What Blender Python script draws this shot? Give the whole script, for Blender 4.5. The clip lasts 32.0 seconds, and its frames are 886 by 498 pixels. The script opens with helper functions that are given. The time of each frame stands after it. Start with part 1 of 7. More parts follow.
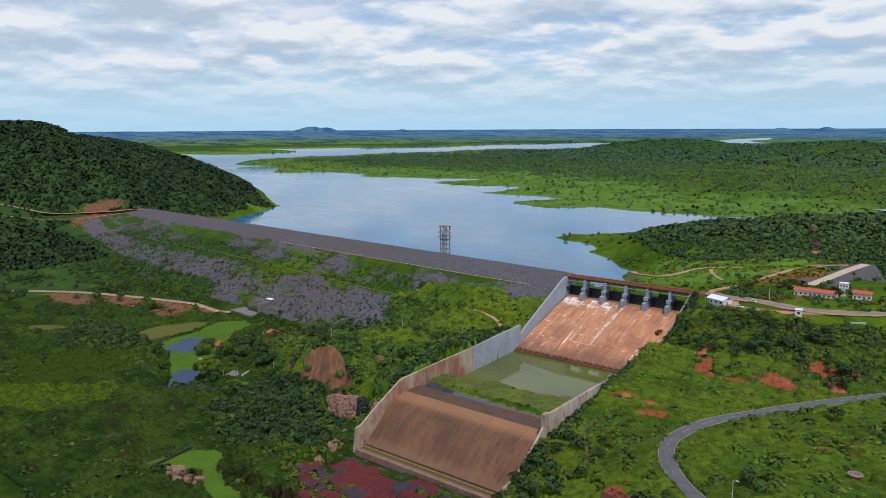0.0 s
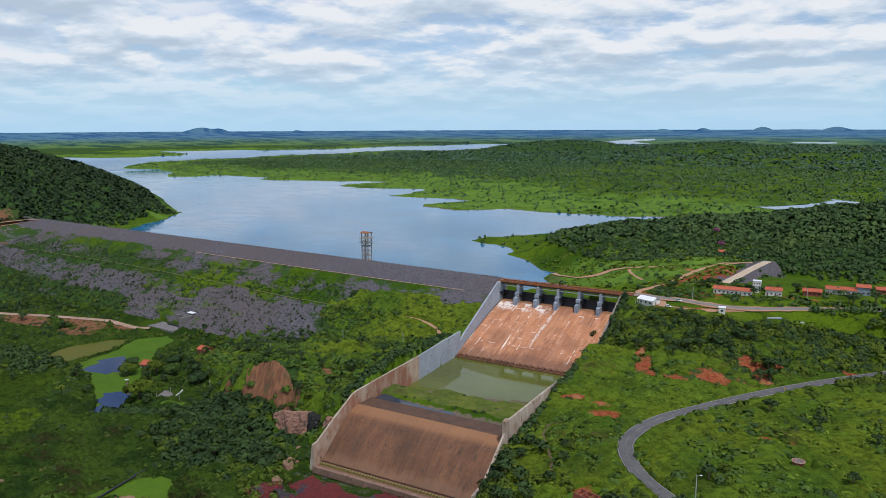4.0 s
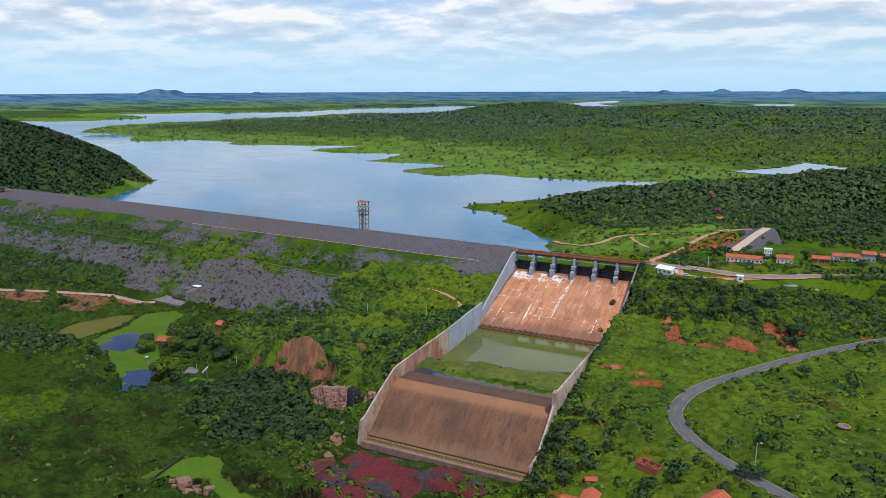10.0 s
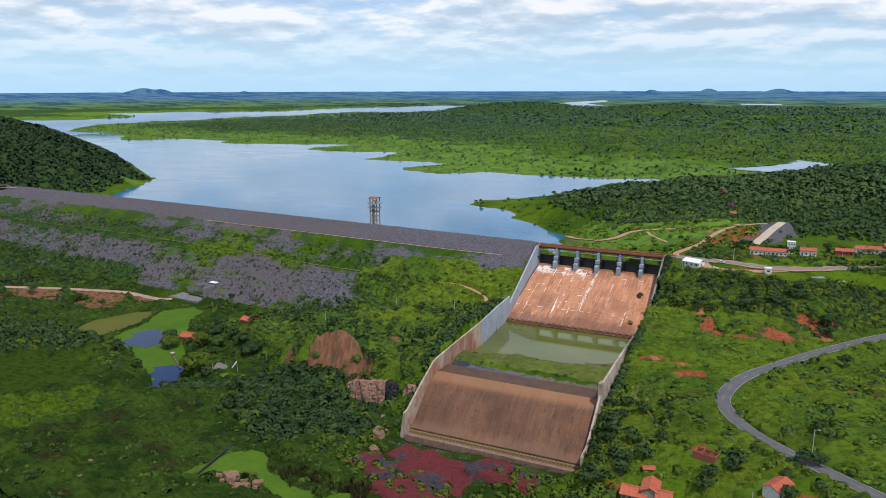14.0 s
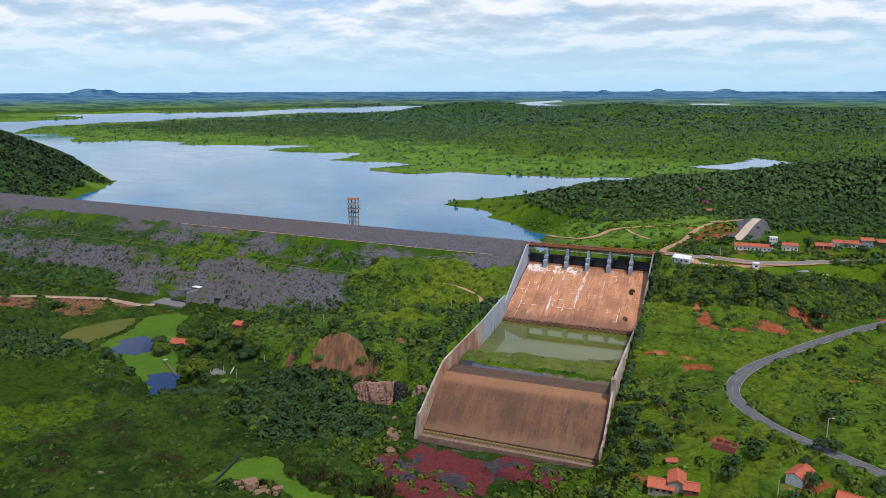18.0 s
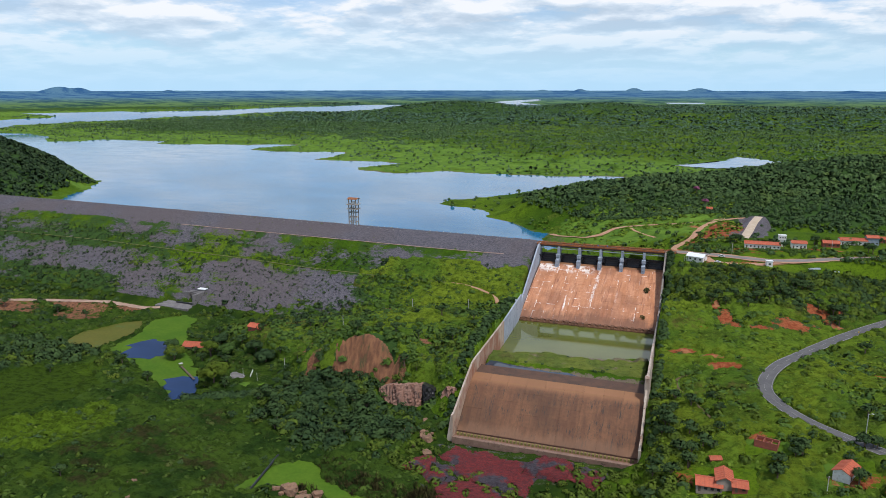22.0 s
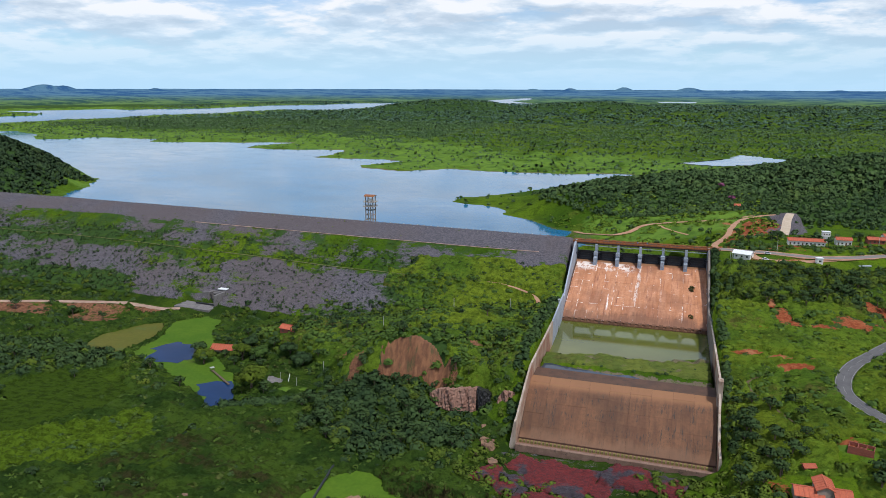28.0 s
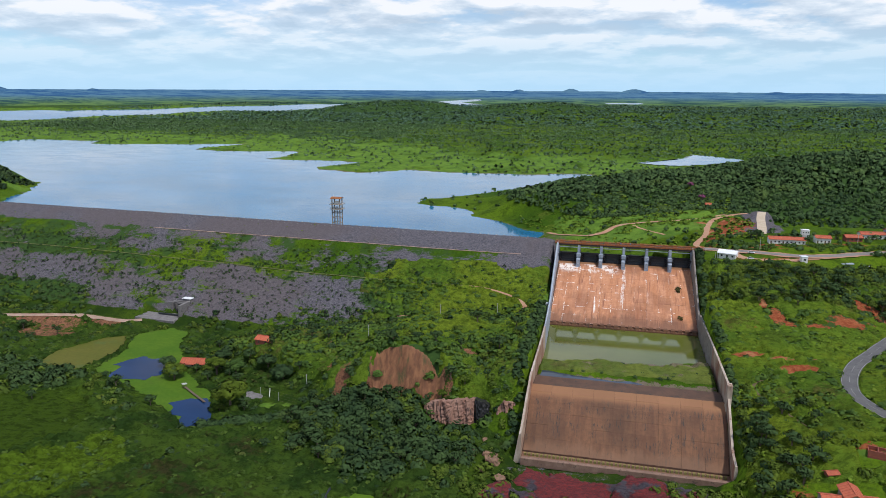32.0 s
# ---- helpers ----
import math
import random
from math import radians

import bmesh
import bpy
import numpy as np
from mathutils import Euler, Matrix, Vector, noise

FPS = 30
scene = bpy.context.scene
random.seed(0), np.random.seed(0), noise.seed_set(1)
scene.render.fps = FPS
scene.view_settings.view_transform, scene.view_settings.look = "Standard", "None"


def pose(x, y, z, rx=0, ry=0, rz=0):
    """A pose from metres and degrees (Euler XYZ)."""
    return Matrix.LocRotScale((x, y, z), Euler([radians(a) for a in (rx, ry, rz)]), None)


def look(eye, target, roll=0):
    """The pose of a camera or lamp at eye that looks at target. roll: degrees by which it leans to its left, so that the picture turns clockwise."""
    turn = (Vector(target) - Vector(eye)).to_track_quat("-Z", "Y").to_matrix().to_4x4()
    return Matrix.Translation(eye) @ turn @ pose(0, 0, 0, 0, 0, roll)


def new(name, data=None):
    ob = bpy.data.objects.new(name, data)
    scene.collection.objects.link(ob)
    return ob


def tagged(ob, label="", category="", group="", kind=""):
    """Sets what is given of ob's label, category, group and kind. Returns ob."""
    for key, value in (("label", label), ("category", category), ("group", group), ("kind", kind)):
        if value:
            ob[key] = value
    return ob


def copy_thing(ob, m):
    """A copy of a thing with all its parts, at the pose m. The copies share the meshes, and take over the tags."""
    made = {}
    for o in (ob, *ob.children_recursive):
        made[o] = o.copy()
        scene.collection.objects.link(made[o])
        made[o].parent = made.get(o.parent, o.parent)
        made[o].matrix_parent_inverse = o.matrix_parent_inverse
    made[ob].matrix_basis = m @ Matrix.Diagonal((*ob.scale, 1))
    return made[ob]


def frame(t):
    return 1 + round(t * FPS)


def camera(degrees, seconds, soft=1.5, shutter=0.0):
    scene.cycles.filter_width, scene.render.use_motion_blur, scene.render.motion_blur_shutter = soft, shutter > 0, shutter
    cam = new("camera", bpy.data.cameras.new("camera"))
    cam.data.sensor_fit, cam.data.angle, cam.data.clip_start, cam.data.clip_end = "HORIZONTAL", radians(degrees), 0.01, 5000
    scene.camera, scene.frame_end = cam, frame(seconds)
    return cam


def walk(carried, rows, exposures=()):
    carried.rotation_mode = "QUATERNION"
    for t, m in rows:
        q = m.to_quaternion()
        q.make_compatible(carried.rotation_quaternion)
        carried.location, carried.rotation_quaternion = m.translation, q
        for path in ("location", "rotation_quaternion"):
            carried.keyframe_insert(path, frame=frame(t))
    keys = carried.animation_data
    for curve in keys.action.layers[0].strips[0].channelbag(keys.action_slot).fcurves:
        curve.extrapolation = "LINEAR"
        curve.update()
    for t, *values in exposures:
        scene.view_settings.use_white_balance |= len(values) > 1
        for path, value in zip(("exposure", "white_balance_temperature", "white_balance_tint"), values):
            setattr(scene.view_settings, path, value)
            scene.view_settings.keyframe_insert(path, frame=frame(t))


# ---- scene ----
cam = camera(62.9, 32.0, soft=0.6)
PATH = [
    (0, (251.395, -466.578, 160.313), (250.1744, -465.0293, 159.9767), -0.279),
    (0.5, (248.666, -469.050, 161.128), (247.4753, -467.4787, 160.7921), -0.235),
    (1, (245.917, -471.501, 161.946), (244.7584, -469.9055, 161.6106), -0.218),
    (1.5, (243.128, -473.876, 162.786), (242.0004, -472.2585, 162.4510), -0.245),
    (2, (240.285, -476.121, 163.576), (239.1895, -474.4817, 163.2415), -0.264),
    (2.5, (237.325, -478.225, 164.301), (236.2597, -476.5655, 163.9667), -0.241),
    (3, (234.249, -480.249, 165.001), (233.2154, -478.5697, 164.6666), -0.226),
    (3.5, (231.083, -482.217, 165.694), (230.0808, -480.5185, 165.3602), -0.216),
    (5.5, (218.239, -489.671, 168.830), (217.2854, -487.9474, 168.4841), -0.190),
    (6, (215.073, -491.422, 169.677), (214.1267, -489.6952, 169.3243), -0.205),
    (6.5, (211.974, -493.138, 170.575), (211.0436, -491.4063, 170.2058), -0.227),
    (7, (208.912, -494.816, 171.557), (208.0053, -493.0774, 171.1639), -0.242),
    (7.5, (205.758, -496.473, 172.552), (204.8673, -494.7299, 172.1398), -0.254),
    (8, (202.517, -498.115, 173.379), (201.6412, -496.3678, 172.9523), -0.257),
    (8.5, (199.247, -499.725, 173.951), (198.3763, -497.9774, 173.5155), -0.269),
    (9, (196.032, -501.332, 174.183), (195.1626, -499.5858, 173.7422), -0.239),
    (9.5, (192.855, -502.954, 174.064), (191.9860, -501.2073, 173.6225), -0.188),
    (10, (189.574, -504.601, 173.634), (188.7063, -502.8538, 173.1931), -0.173),
    (10.5, (186.240, -506.203, 172.986), (185.3745, -504.4550, 172.5446), -0.165),
    (11, (182.900, -507.739, 172.271), (182.0355, -505.9902, 171.8297), -0.161),
    (11.5, (179.619, -509.240, 171.537), (178.7568, -507.4906, 171.0955), -0.142),
    (12, (176.309, -510.752, 170.774), (175.4486, -509.0013, 170.3327), -0.143),
    (12.5, (172.929, -512.258, 170.064), (172.0700, -510.5064, 169.6233), -0.170),
    (13, (169.567, -513.764, 169.522), (168.7098, -512.0121, 169.0806), -0.158),
    (13.5, (166.229, -515.294, 169.193), (165.3744, -513.5404, 168.7517), -0.119),
    (14, (162.935, -516.828, 169.065), (162.1065, -515.0620, 168.6249), -0.100),
    (14.5, (159.612, -518.372, 169.042), (158.8087, -516.5939, 168.6022), -0.120),
    (16.5, (146.363, -524.535, 169.206), (145.6278, -522.7281, 168.7666), -0.116),
    (17, (143.007, -526.018, 169.264), (142.2826, -524.2065, 168.8247), -0.114),
    (17.5, (139.643, -527.469, 169.277), (138.9267, -525.6546, 168.8378), -0.116),
    (18, (136.273, -528.878, 169.276), (135.5650, -527.0597, 168.8362), -0.111),
    (18.5, (132.856, -530.181, 169.262), (132.1558, -528.3595, 168.8222), -0.101),
    (19, (129.366, -531.341, 169.270), (128.6733, -529.5167, 168.8297), -0.086),
    (19.5, (125.864, -532.394, 169.309), (125.1799, -530.5671, 168.8681), -0.057),
    (20, (122.351, -533.375, 169.358), (121.6741, -531.5449, 168.9168), -0.043),
    (20.5, (118.809, -534.301, 169.411), (118.1415, -532.4681, 168.9691), -0.051),
    (21, (115.230, -535.174, 169.482), (114.5717, -533.3383, 169.0401), -0.030),
    (21.5, (111.631, -535.987, 169.519), (110.9821, -534.1472, 169.0764), -0.010),
    (22, (108.049, -536.713, 169.525), (107.4102, -534.8703, 169.0821), 0.013),
    (22.5, (104.514, -537.340, 169.443), (103.8810, -535.4956, 168.9999), 0.036),
    (23, (101.107, -537.823, 169.222), (100.4781, -535.9768, 168.7787), 0.066),
    (23.5, (97.688, -538.107, 168.890), (97.0641, -536.2588, 168.4468), 0.090),
    (24, (94.225, -538.169, 168.491), (93.6077, -536.3195, 168.0465), 0.126),
    (24.5, (90.763, -537.989, 168.001), (90.1525, -536.1374, 167.5563), 0.132),
    (25, (87.394, -537.504, 167.439), (86.7866, -535.6516, 166.9945), 0.138),
    (25.5, (84.133, -536.656, 166.859), (83.5271, -534.8029, 166.4136), 0.155),
    (27.5, (70.755, -531.689, 164.243), (70.1562, -529.8335, 163.7989), 0.159),
    (28, (67.420, -530.226, 163.646), (66.8223, -528.3694, 163.2026), 0.172),
    (28.5, (64.086, -528.613, 163.093), (63.4896, -526.7562, 162.6487), 0.193),
    (29, (60.758, -526.916, 162.588), (60.1615, -525.0595, 162.1443), 0.216),
    (29.5, (57.420, -525.267, 162.161), (56.8241, -523.4095, 161.7174), 0.236),
    (30, (54.006, -523.668, 161.827), (53.4118, -521.8105, 161.3834), 0.246),
    (30.5, (50.618, -522.150, 161.566), (50.0501, -520.2846, 161.1227), 0.292),
    (31, (47.091, -520.749, 161.294), (46.5608, -518.8724, 160.8517), 0.322),
    (31.5, (43.442, -519.436, 160.986), (42.9473, -517.5485, 160.5456), 0.300),
    (32, (39.812, -518.170, 160.635), (39.3544, -516.2737, 160.1964), 0.319),
]
walk(cam, [(t, look(eye, target, roll)) for t, eye, target, roll in PATH], exposures=((0, -0.15), (6.5, -0.14), (9, 0.03), (32, 0.03)))
# ---- world, sun, exposure ----
SUN_DIR = Vector((0.42, -0.30, 1.0)).normalized()
sun = new("sun", bpy.data.lights.new("sun", "SUN"))
sun.data.energy, sun.data.angle, sun.data.color = 3.3, radians(3), (1.0, 0.97, 0.93)
sun.matrix_basis = look(SUN_DIR * 100, (0, 0, 0))

world = bpy.data.worlds.new("sky")
scene.world = world
world.use_nodes = True


def build_sky():
    nt = world.node_tree
    nt.nodes.clear()
    N, L = nt.nodes.new, nt.links.new
    out, bg = N("ShaderNodeOutputWorld"), N("ShaderNodeBackground")
    sky = N("ShaderNodeTexSky")
    sky.sky_type, sky.sun_disc = "NISHITA", False
    sky.sun_elevation = math.asin(SUN_DIR.z)
    sky.sun_rotation = math.atan2(SUN_DIR.x, SUN_DIR.y)
    sky.air_density, sky.dust_density, sky.ozone_density = 1.0, 0.2, 3.0
    tc, sep = N("ShaderNodeTexCoord"), N("ShaderNodeSeparateXYZ")
    L(tc.outputs["Generated"], sep.inputs[0])

    def math_node(op, a, b=None, clamp=False):
        m = N("ShaderNodeMath")
        m.operation, m.use_clamp = op, clamp
        for k, v in enumerate((a, b)):
            if v is None:
                continue
            if isinstance(v, (int, float)):
                m.inputs[k].default_value = v
            else:
                L(v, m.inputs[k])
        return m.outputs[0]

    def ramp(fac, stops):
        r = N("ShaderNodeValToRGB")
        el = r.color_ramp.elements
        while len(el) < len(stops):
            el.new(0.5)
        for e, (p, c) in zip(el, stops):
            e.position, e.color = p, (*c, 1) if len(c) == 3 else c
        L(fac, r.inputs[0])
        return r.outputs[0]

    # a broken sheet of flat-based clouds, drawn together towards the horizon: bright upper edges, grey undersides
    def sheet(near, scale, off, detail, rough, dist=0.0):
        up2 = math_node("MULTIPLY", math_node("ADD", math_node("MAXIMUM", sep.outputs[2], 0.0), 0.19), near)
        flat = N("ShaderNodeCombineXYZ")
        L(math_node("DIVIDE", sep.outputs[0], up2), flat.inputs[0])
        L(math_node("DIVIDE", sep.outputs[1], up2), flat.inputs[1])
        mp = N("ShaderNodeMapping")
        mp.inputs["Location"].default_value = off
        L(flat.outputs[0], mp.inputs["Vector"])
        n = N("ShaderNodeTexNoise")
        n.inputs["Scale"].default_value, n.inputs["Detail"].default_value = scale, detail
        n.inputs["Roughness"].default_value, n.inputs["Distortion"].default_value = rough, dist
        L(mp.outputs[0], n.inputs["Vector"])
        return n.outputs["Fac"]

    here = sheet(1.0, 2.3, (3.1, 1.7, 0.4), 10, 0.56, 0.1)
    above = sheet(1.045, 2.3, (3.1, 1.7, 0.4), 8, 0.56, 0.1)
    broad = sheet(1.0, 0.60, (8.0, 4.0, 1.0), 4, 0.5)
    cover = math_node("MAXIMUM", ramp(here, [(0.34, (0, 0, 0)), (0.50, (1, 1, 1))]), math_node("MULTIPLY", ramp(broad, [(0.32, (0, 0, 0)), (0.52, (1, 1, 1))]), 0.85))
    thick = math_node("ADD", math_node("MULTIPLY", math_node("SUBTRACT", above, here), 3.4), math_node("ADD", math_node("MULTIPLY", broad, 1.0), math_node("ADD", math_node("MULTIPLY", here, 0.7), -0.32)), True)
    shade = ramp(thick, [(0.28, (1.0, 1.0, 1.0)), (0.46, (0.82, 0.89, 0.95)), (0.66, (0.68, 0.77, 0.86)), (0.90, (0.57, 0.67, 0.77))])
    cloud = N("ShaderNodeMix")
    cloud.data_type, cloud.blend_type = "RGBA", "MULTIPLY"
    cloud.inputs[0].default_value = 1.0
    L(shade, cloud.inputs[6])
    cloud.inputs[7].default_value = (CLOUD * 0.975, CLOUD * 1.0, CLOUD * 1.05, 1)
    blue = N("ShaderNodeMix")
    blue.data_type, blue.blend_type = "RGBA", "MULTIPLY"
    blue.inputs[0].default_value = 1.0
    L(sky.outputs[0], blue.inputs[6])
    blue.inputs[7].default_value = (SKY * 0.80, SKY * 1.0, SKY * 1.28, 1)
    mix = N("ShaderNodeMix")
    mix.data_type = "RGBA"
    low = N("ShaderNodeMapRange")
    low.interpolation_type = "SMOOTHSTEP"
    low.inputs[1].default_value, low.inputs[2].default_value = 0.0, 0.10
    low.inputs[3].default_value, low.inputs[4].default_value = 0.45, 0.95
    L(sep.outputs[2], low.inputs[0])
    gaps = N("ShaderNodeMapRange")
    gaps.interpolation_type = "SMOOTHSTEP"
    gaps.inputs[1].default_value, gaps.inputs[2].default_value = 0.25, 0.75
    gaps.inputs[3].default_value, gaps.inputs[4].default_value = 1.0, 0.40
    L(sep.outputs[2], gaps.inputs[0])
    L(math_node("MULTIPLY", math_node("MULTIPLY", cover, gaps.outputs[0]), low.outputs[0]), mix.inputs[0])
    L(blue.outputs[2], mix.inputs[6])
    L(cloud.outputs[2], mix.inputs[7])
    hz = N("ShaderNodeMapRange")
    hz.interpolation_type = "SMOOTHSTEP"
    hz.inputs[1].default_value, hz.inputs[2].default_value = -0.01, 0.085
    hz.inputs[3].default_value, hz.inputs[4].default_value = 0.88, 0.0
    L(sep.outputs[2], hz.inputs[0])
    veil = N("ShaderNodeMix")
    veil.data_type = "RGBA"
    L(hz.outputs[0], veil.inputs[0])
    L(mix.outputs[2], veil.inputs[6])
    veil.inputs[7].default_value = (0.465, 0.74, 1.0, 1)
    L(veil.outputs[2], bg.inputs[0])
    bg.inputs[1].default_value = 1.0
    L(bg.outputs[0], out.inputs[0])


CLOUD, SKY = 0.95, 0.10
build_sky()

# ---- materials ----
MATS = {}


def nodes_of(name):
    m = bpy.data.materials.new(name)
    m.use_nodes = True
    nt = m.node_tree
    bsdf = nt.nodes["Principled BSDF"]
    return m, nt, bsdf


def mix_rgb(nt, fac, a, b, blend="MIX"):
    n = nt.nodes.new("ShaderNodeMix")
    n.data_type, n.blend_type = "RGBA", blend
    for k, v in ((0, fac), (6, a), (7, b)):
        if isinstance(v, (int, float)):
            n.inputs[k].default_value = v
        elif isinstance(v, tuple):
            n.inputs[k].default_value = (*v, 1)
        else:
            nt.links.new(v, n.inputs[k])
    return n.outputs[2]


def noise_of(nt, scale, detail=5, rough=0.55, stretch=None, coord="Object", off=(0, 0, 0)):
    tc = nt.nodes.new("ShaderNodeTexCoord")
    mp = nt.nodes.new("ShaderNodeMapping")
    mp.inputs["Scale"].default_value = stretch or (1, 1, 1)
    mp.inputs["Location"].default_value = off
    nt.links.new(tc.outputs[coord], mp.inputs["Vector"])
    n = nt.nodes.new("ShaderNodeTexNoise")
    n.inputs["Scale"].default_value, n.inputs["Detail"].default_value, n.inputs["Roughness"].default_value = scale, detail, rough
    nt.links.new(mp.outputs[0], n.inputs["Vector"])
    return n.outputs["Fac"]


def step_of(nt, fac, lo, hi):
    n = nt.nodes.new("ShaderNodeMapRange")
    n.interpolation_type = "SMOOTHSTEP"
    n.inputs[1].default_value, n.inputs[2].default_value = lo, hi
    nt.links.new(fac, n.inputs[0])
    return n.outputs[0]


def math_of(nt, op, a, b):
    n = nt.nodes.new("ShaderNodeMath")
    n.operation = op
    for k, v in enumerate((a, b)):
        if isinstance(v, (int, float)):
            n.inputs[k].default_value = v
        else:
            nt.links.new(v, n.inputs[k])
    return n.outputs[0]


def bump_of(nt, bsdf, height, strength, distance):
    b = nt.nodes.new("ShaderNodeBump")
    b.inputs["Strength"].default_value, b.inputs["Distance"].default_value = strength, distance
    nt.links.new(height, b.inputs["Height"])
    nt.links.new(b.outputs[0], bsdf.inputs["Normal"])


def attr_of(nt, name):
    a = nt.nodes.new("ShaderNodeAttribute")
    a.attribute_name = name
    return a.outputs["Fac"]


def simple(name, c1, c2, scale=0.6, rough=0.85, metal=0.0, bump=0.3, c3=None, s3=4.0, stretch=None, vary=0.0, coord="Object"):
    """Two-tone surface with large stains, fine grain and a light relief."""
    m, nt, bsdf = nodes_of(name)
    n1 = noise_of(nt, scale, 6, 0.6, stretch, coord)
    col = mix_rgb(nt, step_of(nt, n1, 0.35, 0.65), c1, c2)
    n2 = noise_of(nt, scale * 9, 4, 0.6, None, coord, (7, 3, 1))
    if c3:
        col = mix_rgb(nt, step_of(nt, noise_of(nt, s3, 6, 0.65, stretch, coord, (31, 17, 3)), 0.55, 0.68), col, c3)
    col = mix_rgb(nt, math_of(nt, "MULTIPLY", step_of(nt, n2, 0.3, 0.7), 0.35), col, tuple(v * 0.6 for v in c1))
    if vary:
        oi = nt.nodes.new("ShaderNodeObjectInfo")
        hs = nt.nodes.new("ShaderNodeHueSaturation")
        nt.links.new(col, hs.inputs["Color"])
        nt.links.new(math_of(nt, "ADD", math_of(nt, "MULTIPLY", oi.outputs["Random"], vary), 1 - vary / 2), hs.inputs["Value"])
        col = hs.outputs[0]
    nt.links.new(col, bsdf.inputs["Base Color"])
    bsdf.inputs["Roughness"].default_value, bsdf.inputs["Metallic"].default_value = rough, metal
    if bump:
        bump_of(nt, bsdf, n2, bump, 0.1)
    MATS[name] = m
    return m


simple("concrete_grey", (0.30, 0.34, 0.40), (0.36, 0.40, 0.46), 0.12, c3=(0.20, 0.22, 0.25), s3=0.3)
simple("concrete_old", (0.47, 0.40, 0.33), (0.30, 0.22, 0.165), 0.15, c3=(0.19, 0.085, 0.048), s3=0.3, stretch=(1, 1, 0.35))
simple("wall_rust", (0.46, 0.36, 0.27), (0.27, 0.095, 0.048), 0.11, c3=(0.14, 0.065, 0.040), s3=0.3, stretch=(1, 1, 0.45))
simple("concrete_brown", (0.25, 0.225, 0.20), (0.18, 0.155, 0.135), 0.2, c3=(0.11, 0.088, 0.072), s3=0.35)
simple("ramp_pale", (0.52, 0.42, 0.31), (0.44, 0.34, 0.24), 0.3, c3=(0.36, 0.27, 0.19), s3=0.6)
simple("pier_concrete", (0.22, 0.26, 0.32), (0.30, 0.35, 0.42), 0.25, c3=(0.12, 0.13, 0.15), s3=0.6)
simple("steel_black", (0.012, 0.015, 0.022), (0.022, 0.024, 0.03), 0.5, rough=0.5, c3=(0.05, 0.03, 0.02), s3=1.0)
simple("deck_dark", (0.045, 0.038, 0.036), (0.07, 0.05, 0.045), 0.5)
simple("rust", (0.30, 0.10, 0.03), (0.20, 0.07, 0.03), 0.8, c3=(0.42, 0.20, 0.05), s3=2.0)
simple("yellow_paint", (0.5, 0.33, 0.04), (0.3, 0.2, 0.04), 1.0)
simple("blue_paint", (0.06, 0.14, 0.35), (0.08, 0.18, 0.4), 1.0)
simple("white_wall", (0.74, 0.74, 0.72), (0.66, 0.65, 0.62), 0.4, c3=(0.5, 0.47, 0.42), s3=0.8)
simple("white_roof", (0.78, 0.79, 0.80), (0.70, 0.72, 0.74), 0.5, rough=0.6)
simple("clay_tile", (0.46, 0.110, 0.052), (0.37, 0.082, 0.042), 0.8, c3=(0.22, 0.09, 0.06), s3=1.5, vary=0.25)
simple("brick_red", (0.30, 0.08, 0.05), (0.24, 0.07, 0.05), 0.8)
simple("dark_opening", (0.015, 0.017, 0.02), (0.03, 0.03, 0.035), 1.0, rough=0.4, bump=0)
simple("tower_concrete", (0.33, 0.27, 0.22), (0.26, 0.21, 0.18), 0.4)
simple("pole_grey", (0.45, 0.46, 0.46), (0.38, 0.38, 0.38), 0.6)
simple("bark", (0.10, 0.07, 0.05), (0.14, 0.10, 0.07), 1.5)
simple("asphalt", (0.086, 0.083, 0.085), (0.116, 0.111, 0.112), 0.2, rough=0.9, c3=(0.064, 0.062, 0.064), s3=0.4)
simple("asphalt_worn", (0.175, 0.158, 0.150), (0.215, 0.190, 0.175), 0.2, rough=0.9, c3=(0.14, 0.125, 0.12), s3=0.4)
simple("road_paint", (0.42, 0.41, 0.38), (0.22, 0.21, 0.20), 0.8)
simple("track_earth", (0.42, 0.24, 0.145), (0.36, 0.18, 0.10), 0.15, c3=(0.30, 0.15, 0.08), s3=0.4)
simple("gravel_pale", (0.40, 0.27, 0.20), (0.28, 0.17, 0.12), 0.2, c3=(0.34, 0.27, 0.21), s3=0.5)
simple("riprap", (0.076, 0.072, 0.086), (0.126, 0.116, 0.130), 0.3, c3=(0.21, 0.195, 0.20), s3=1.2, bump=0.8)
simple("joint_dark", (0.105, 0.050, 0.030), (0.075, 0.038, 0.024), 0.4)
simple("outlet_concrete", (0.20, 0.185, 0.18), (0.135, 0.125, 0.125), 0.3, c3=(0.05, 0.045, 0.045), s3=0.5)
simple("boulder_brown", (0.26, 0.15, 0.09), (0.17, 0.095, 0.06), 0.5, c3=(0.08, 0.06, 0.05), s3=1.0, bump=1.0)
simple("track_brown", (0.125, 0.085, 0.036), (0.085, 0.070, 0.026), 0.3)
simple("track_faint", (0.125, 0.125, 0.030), (0.085, 0.100, 0.020), 0.3)


def strata_material():
    """Layered red and grey rock with dark cracks and thin pale seams."""
    m, nt, bsdf = nodes_of("rock_red")
    patch = noise_of(nt, 0.065, 6, 0.6)
    bed = noise_of(nt, 0.8, 9, 0.82, (0.22, 1.7, 3.2))
    col = mix_rgb(nt, step_of(nt, patch, 0.40, 0.47), (0.066, 0.058, 0.070), (0.170, 0.028, 0.028))
    col = mix_rgb(nt, step_of(nt, bed, 0.45, 0.56), col, mix_rgb(nt, 0.6, col, (0.026, 0.018, 0.022)))
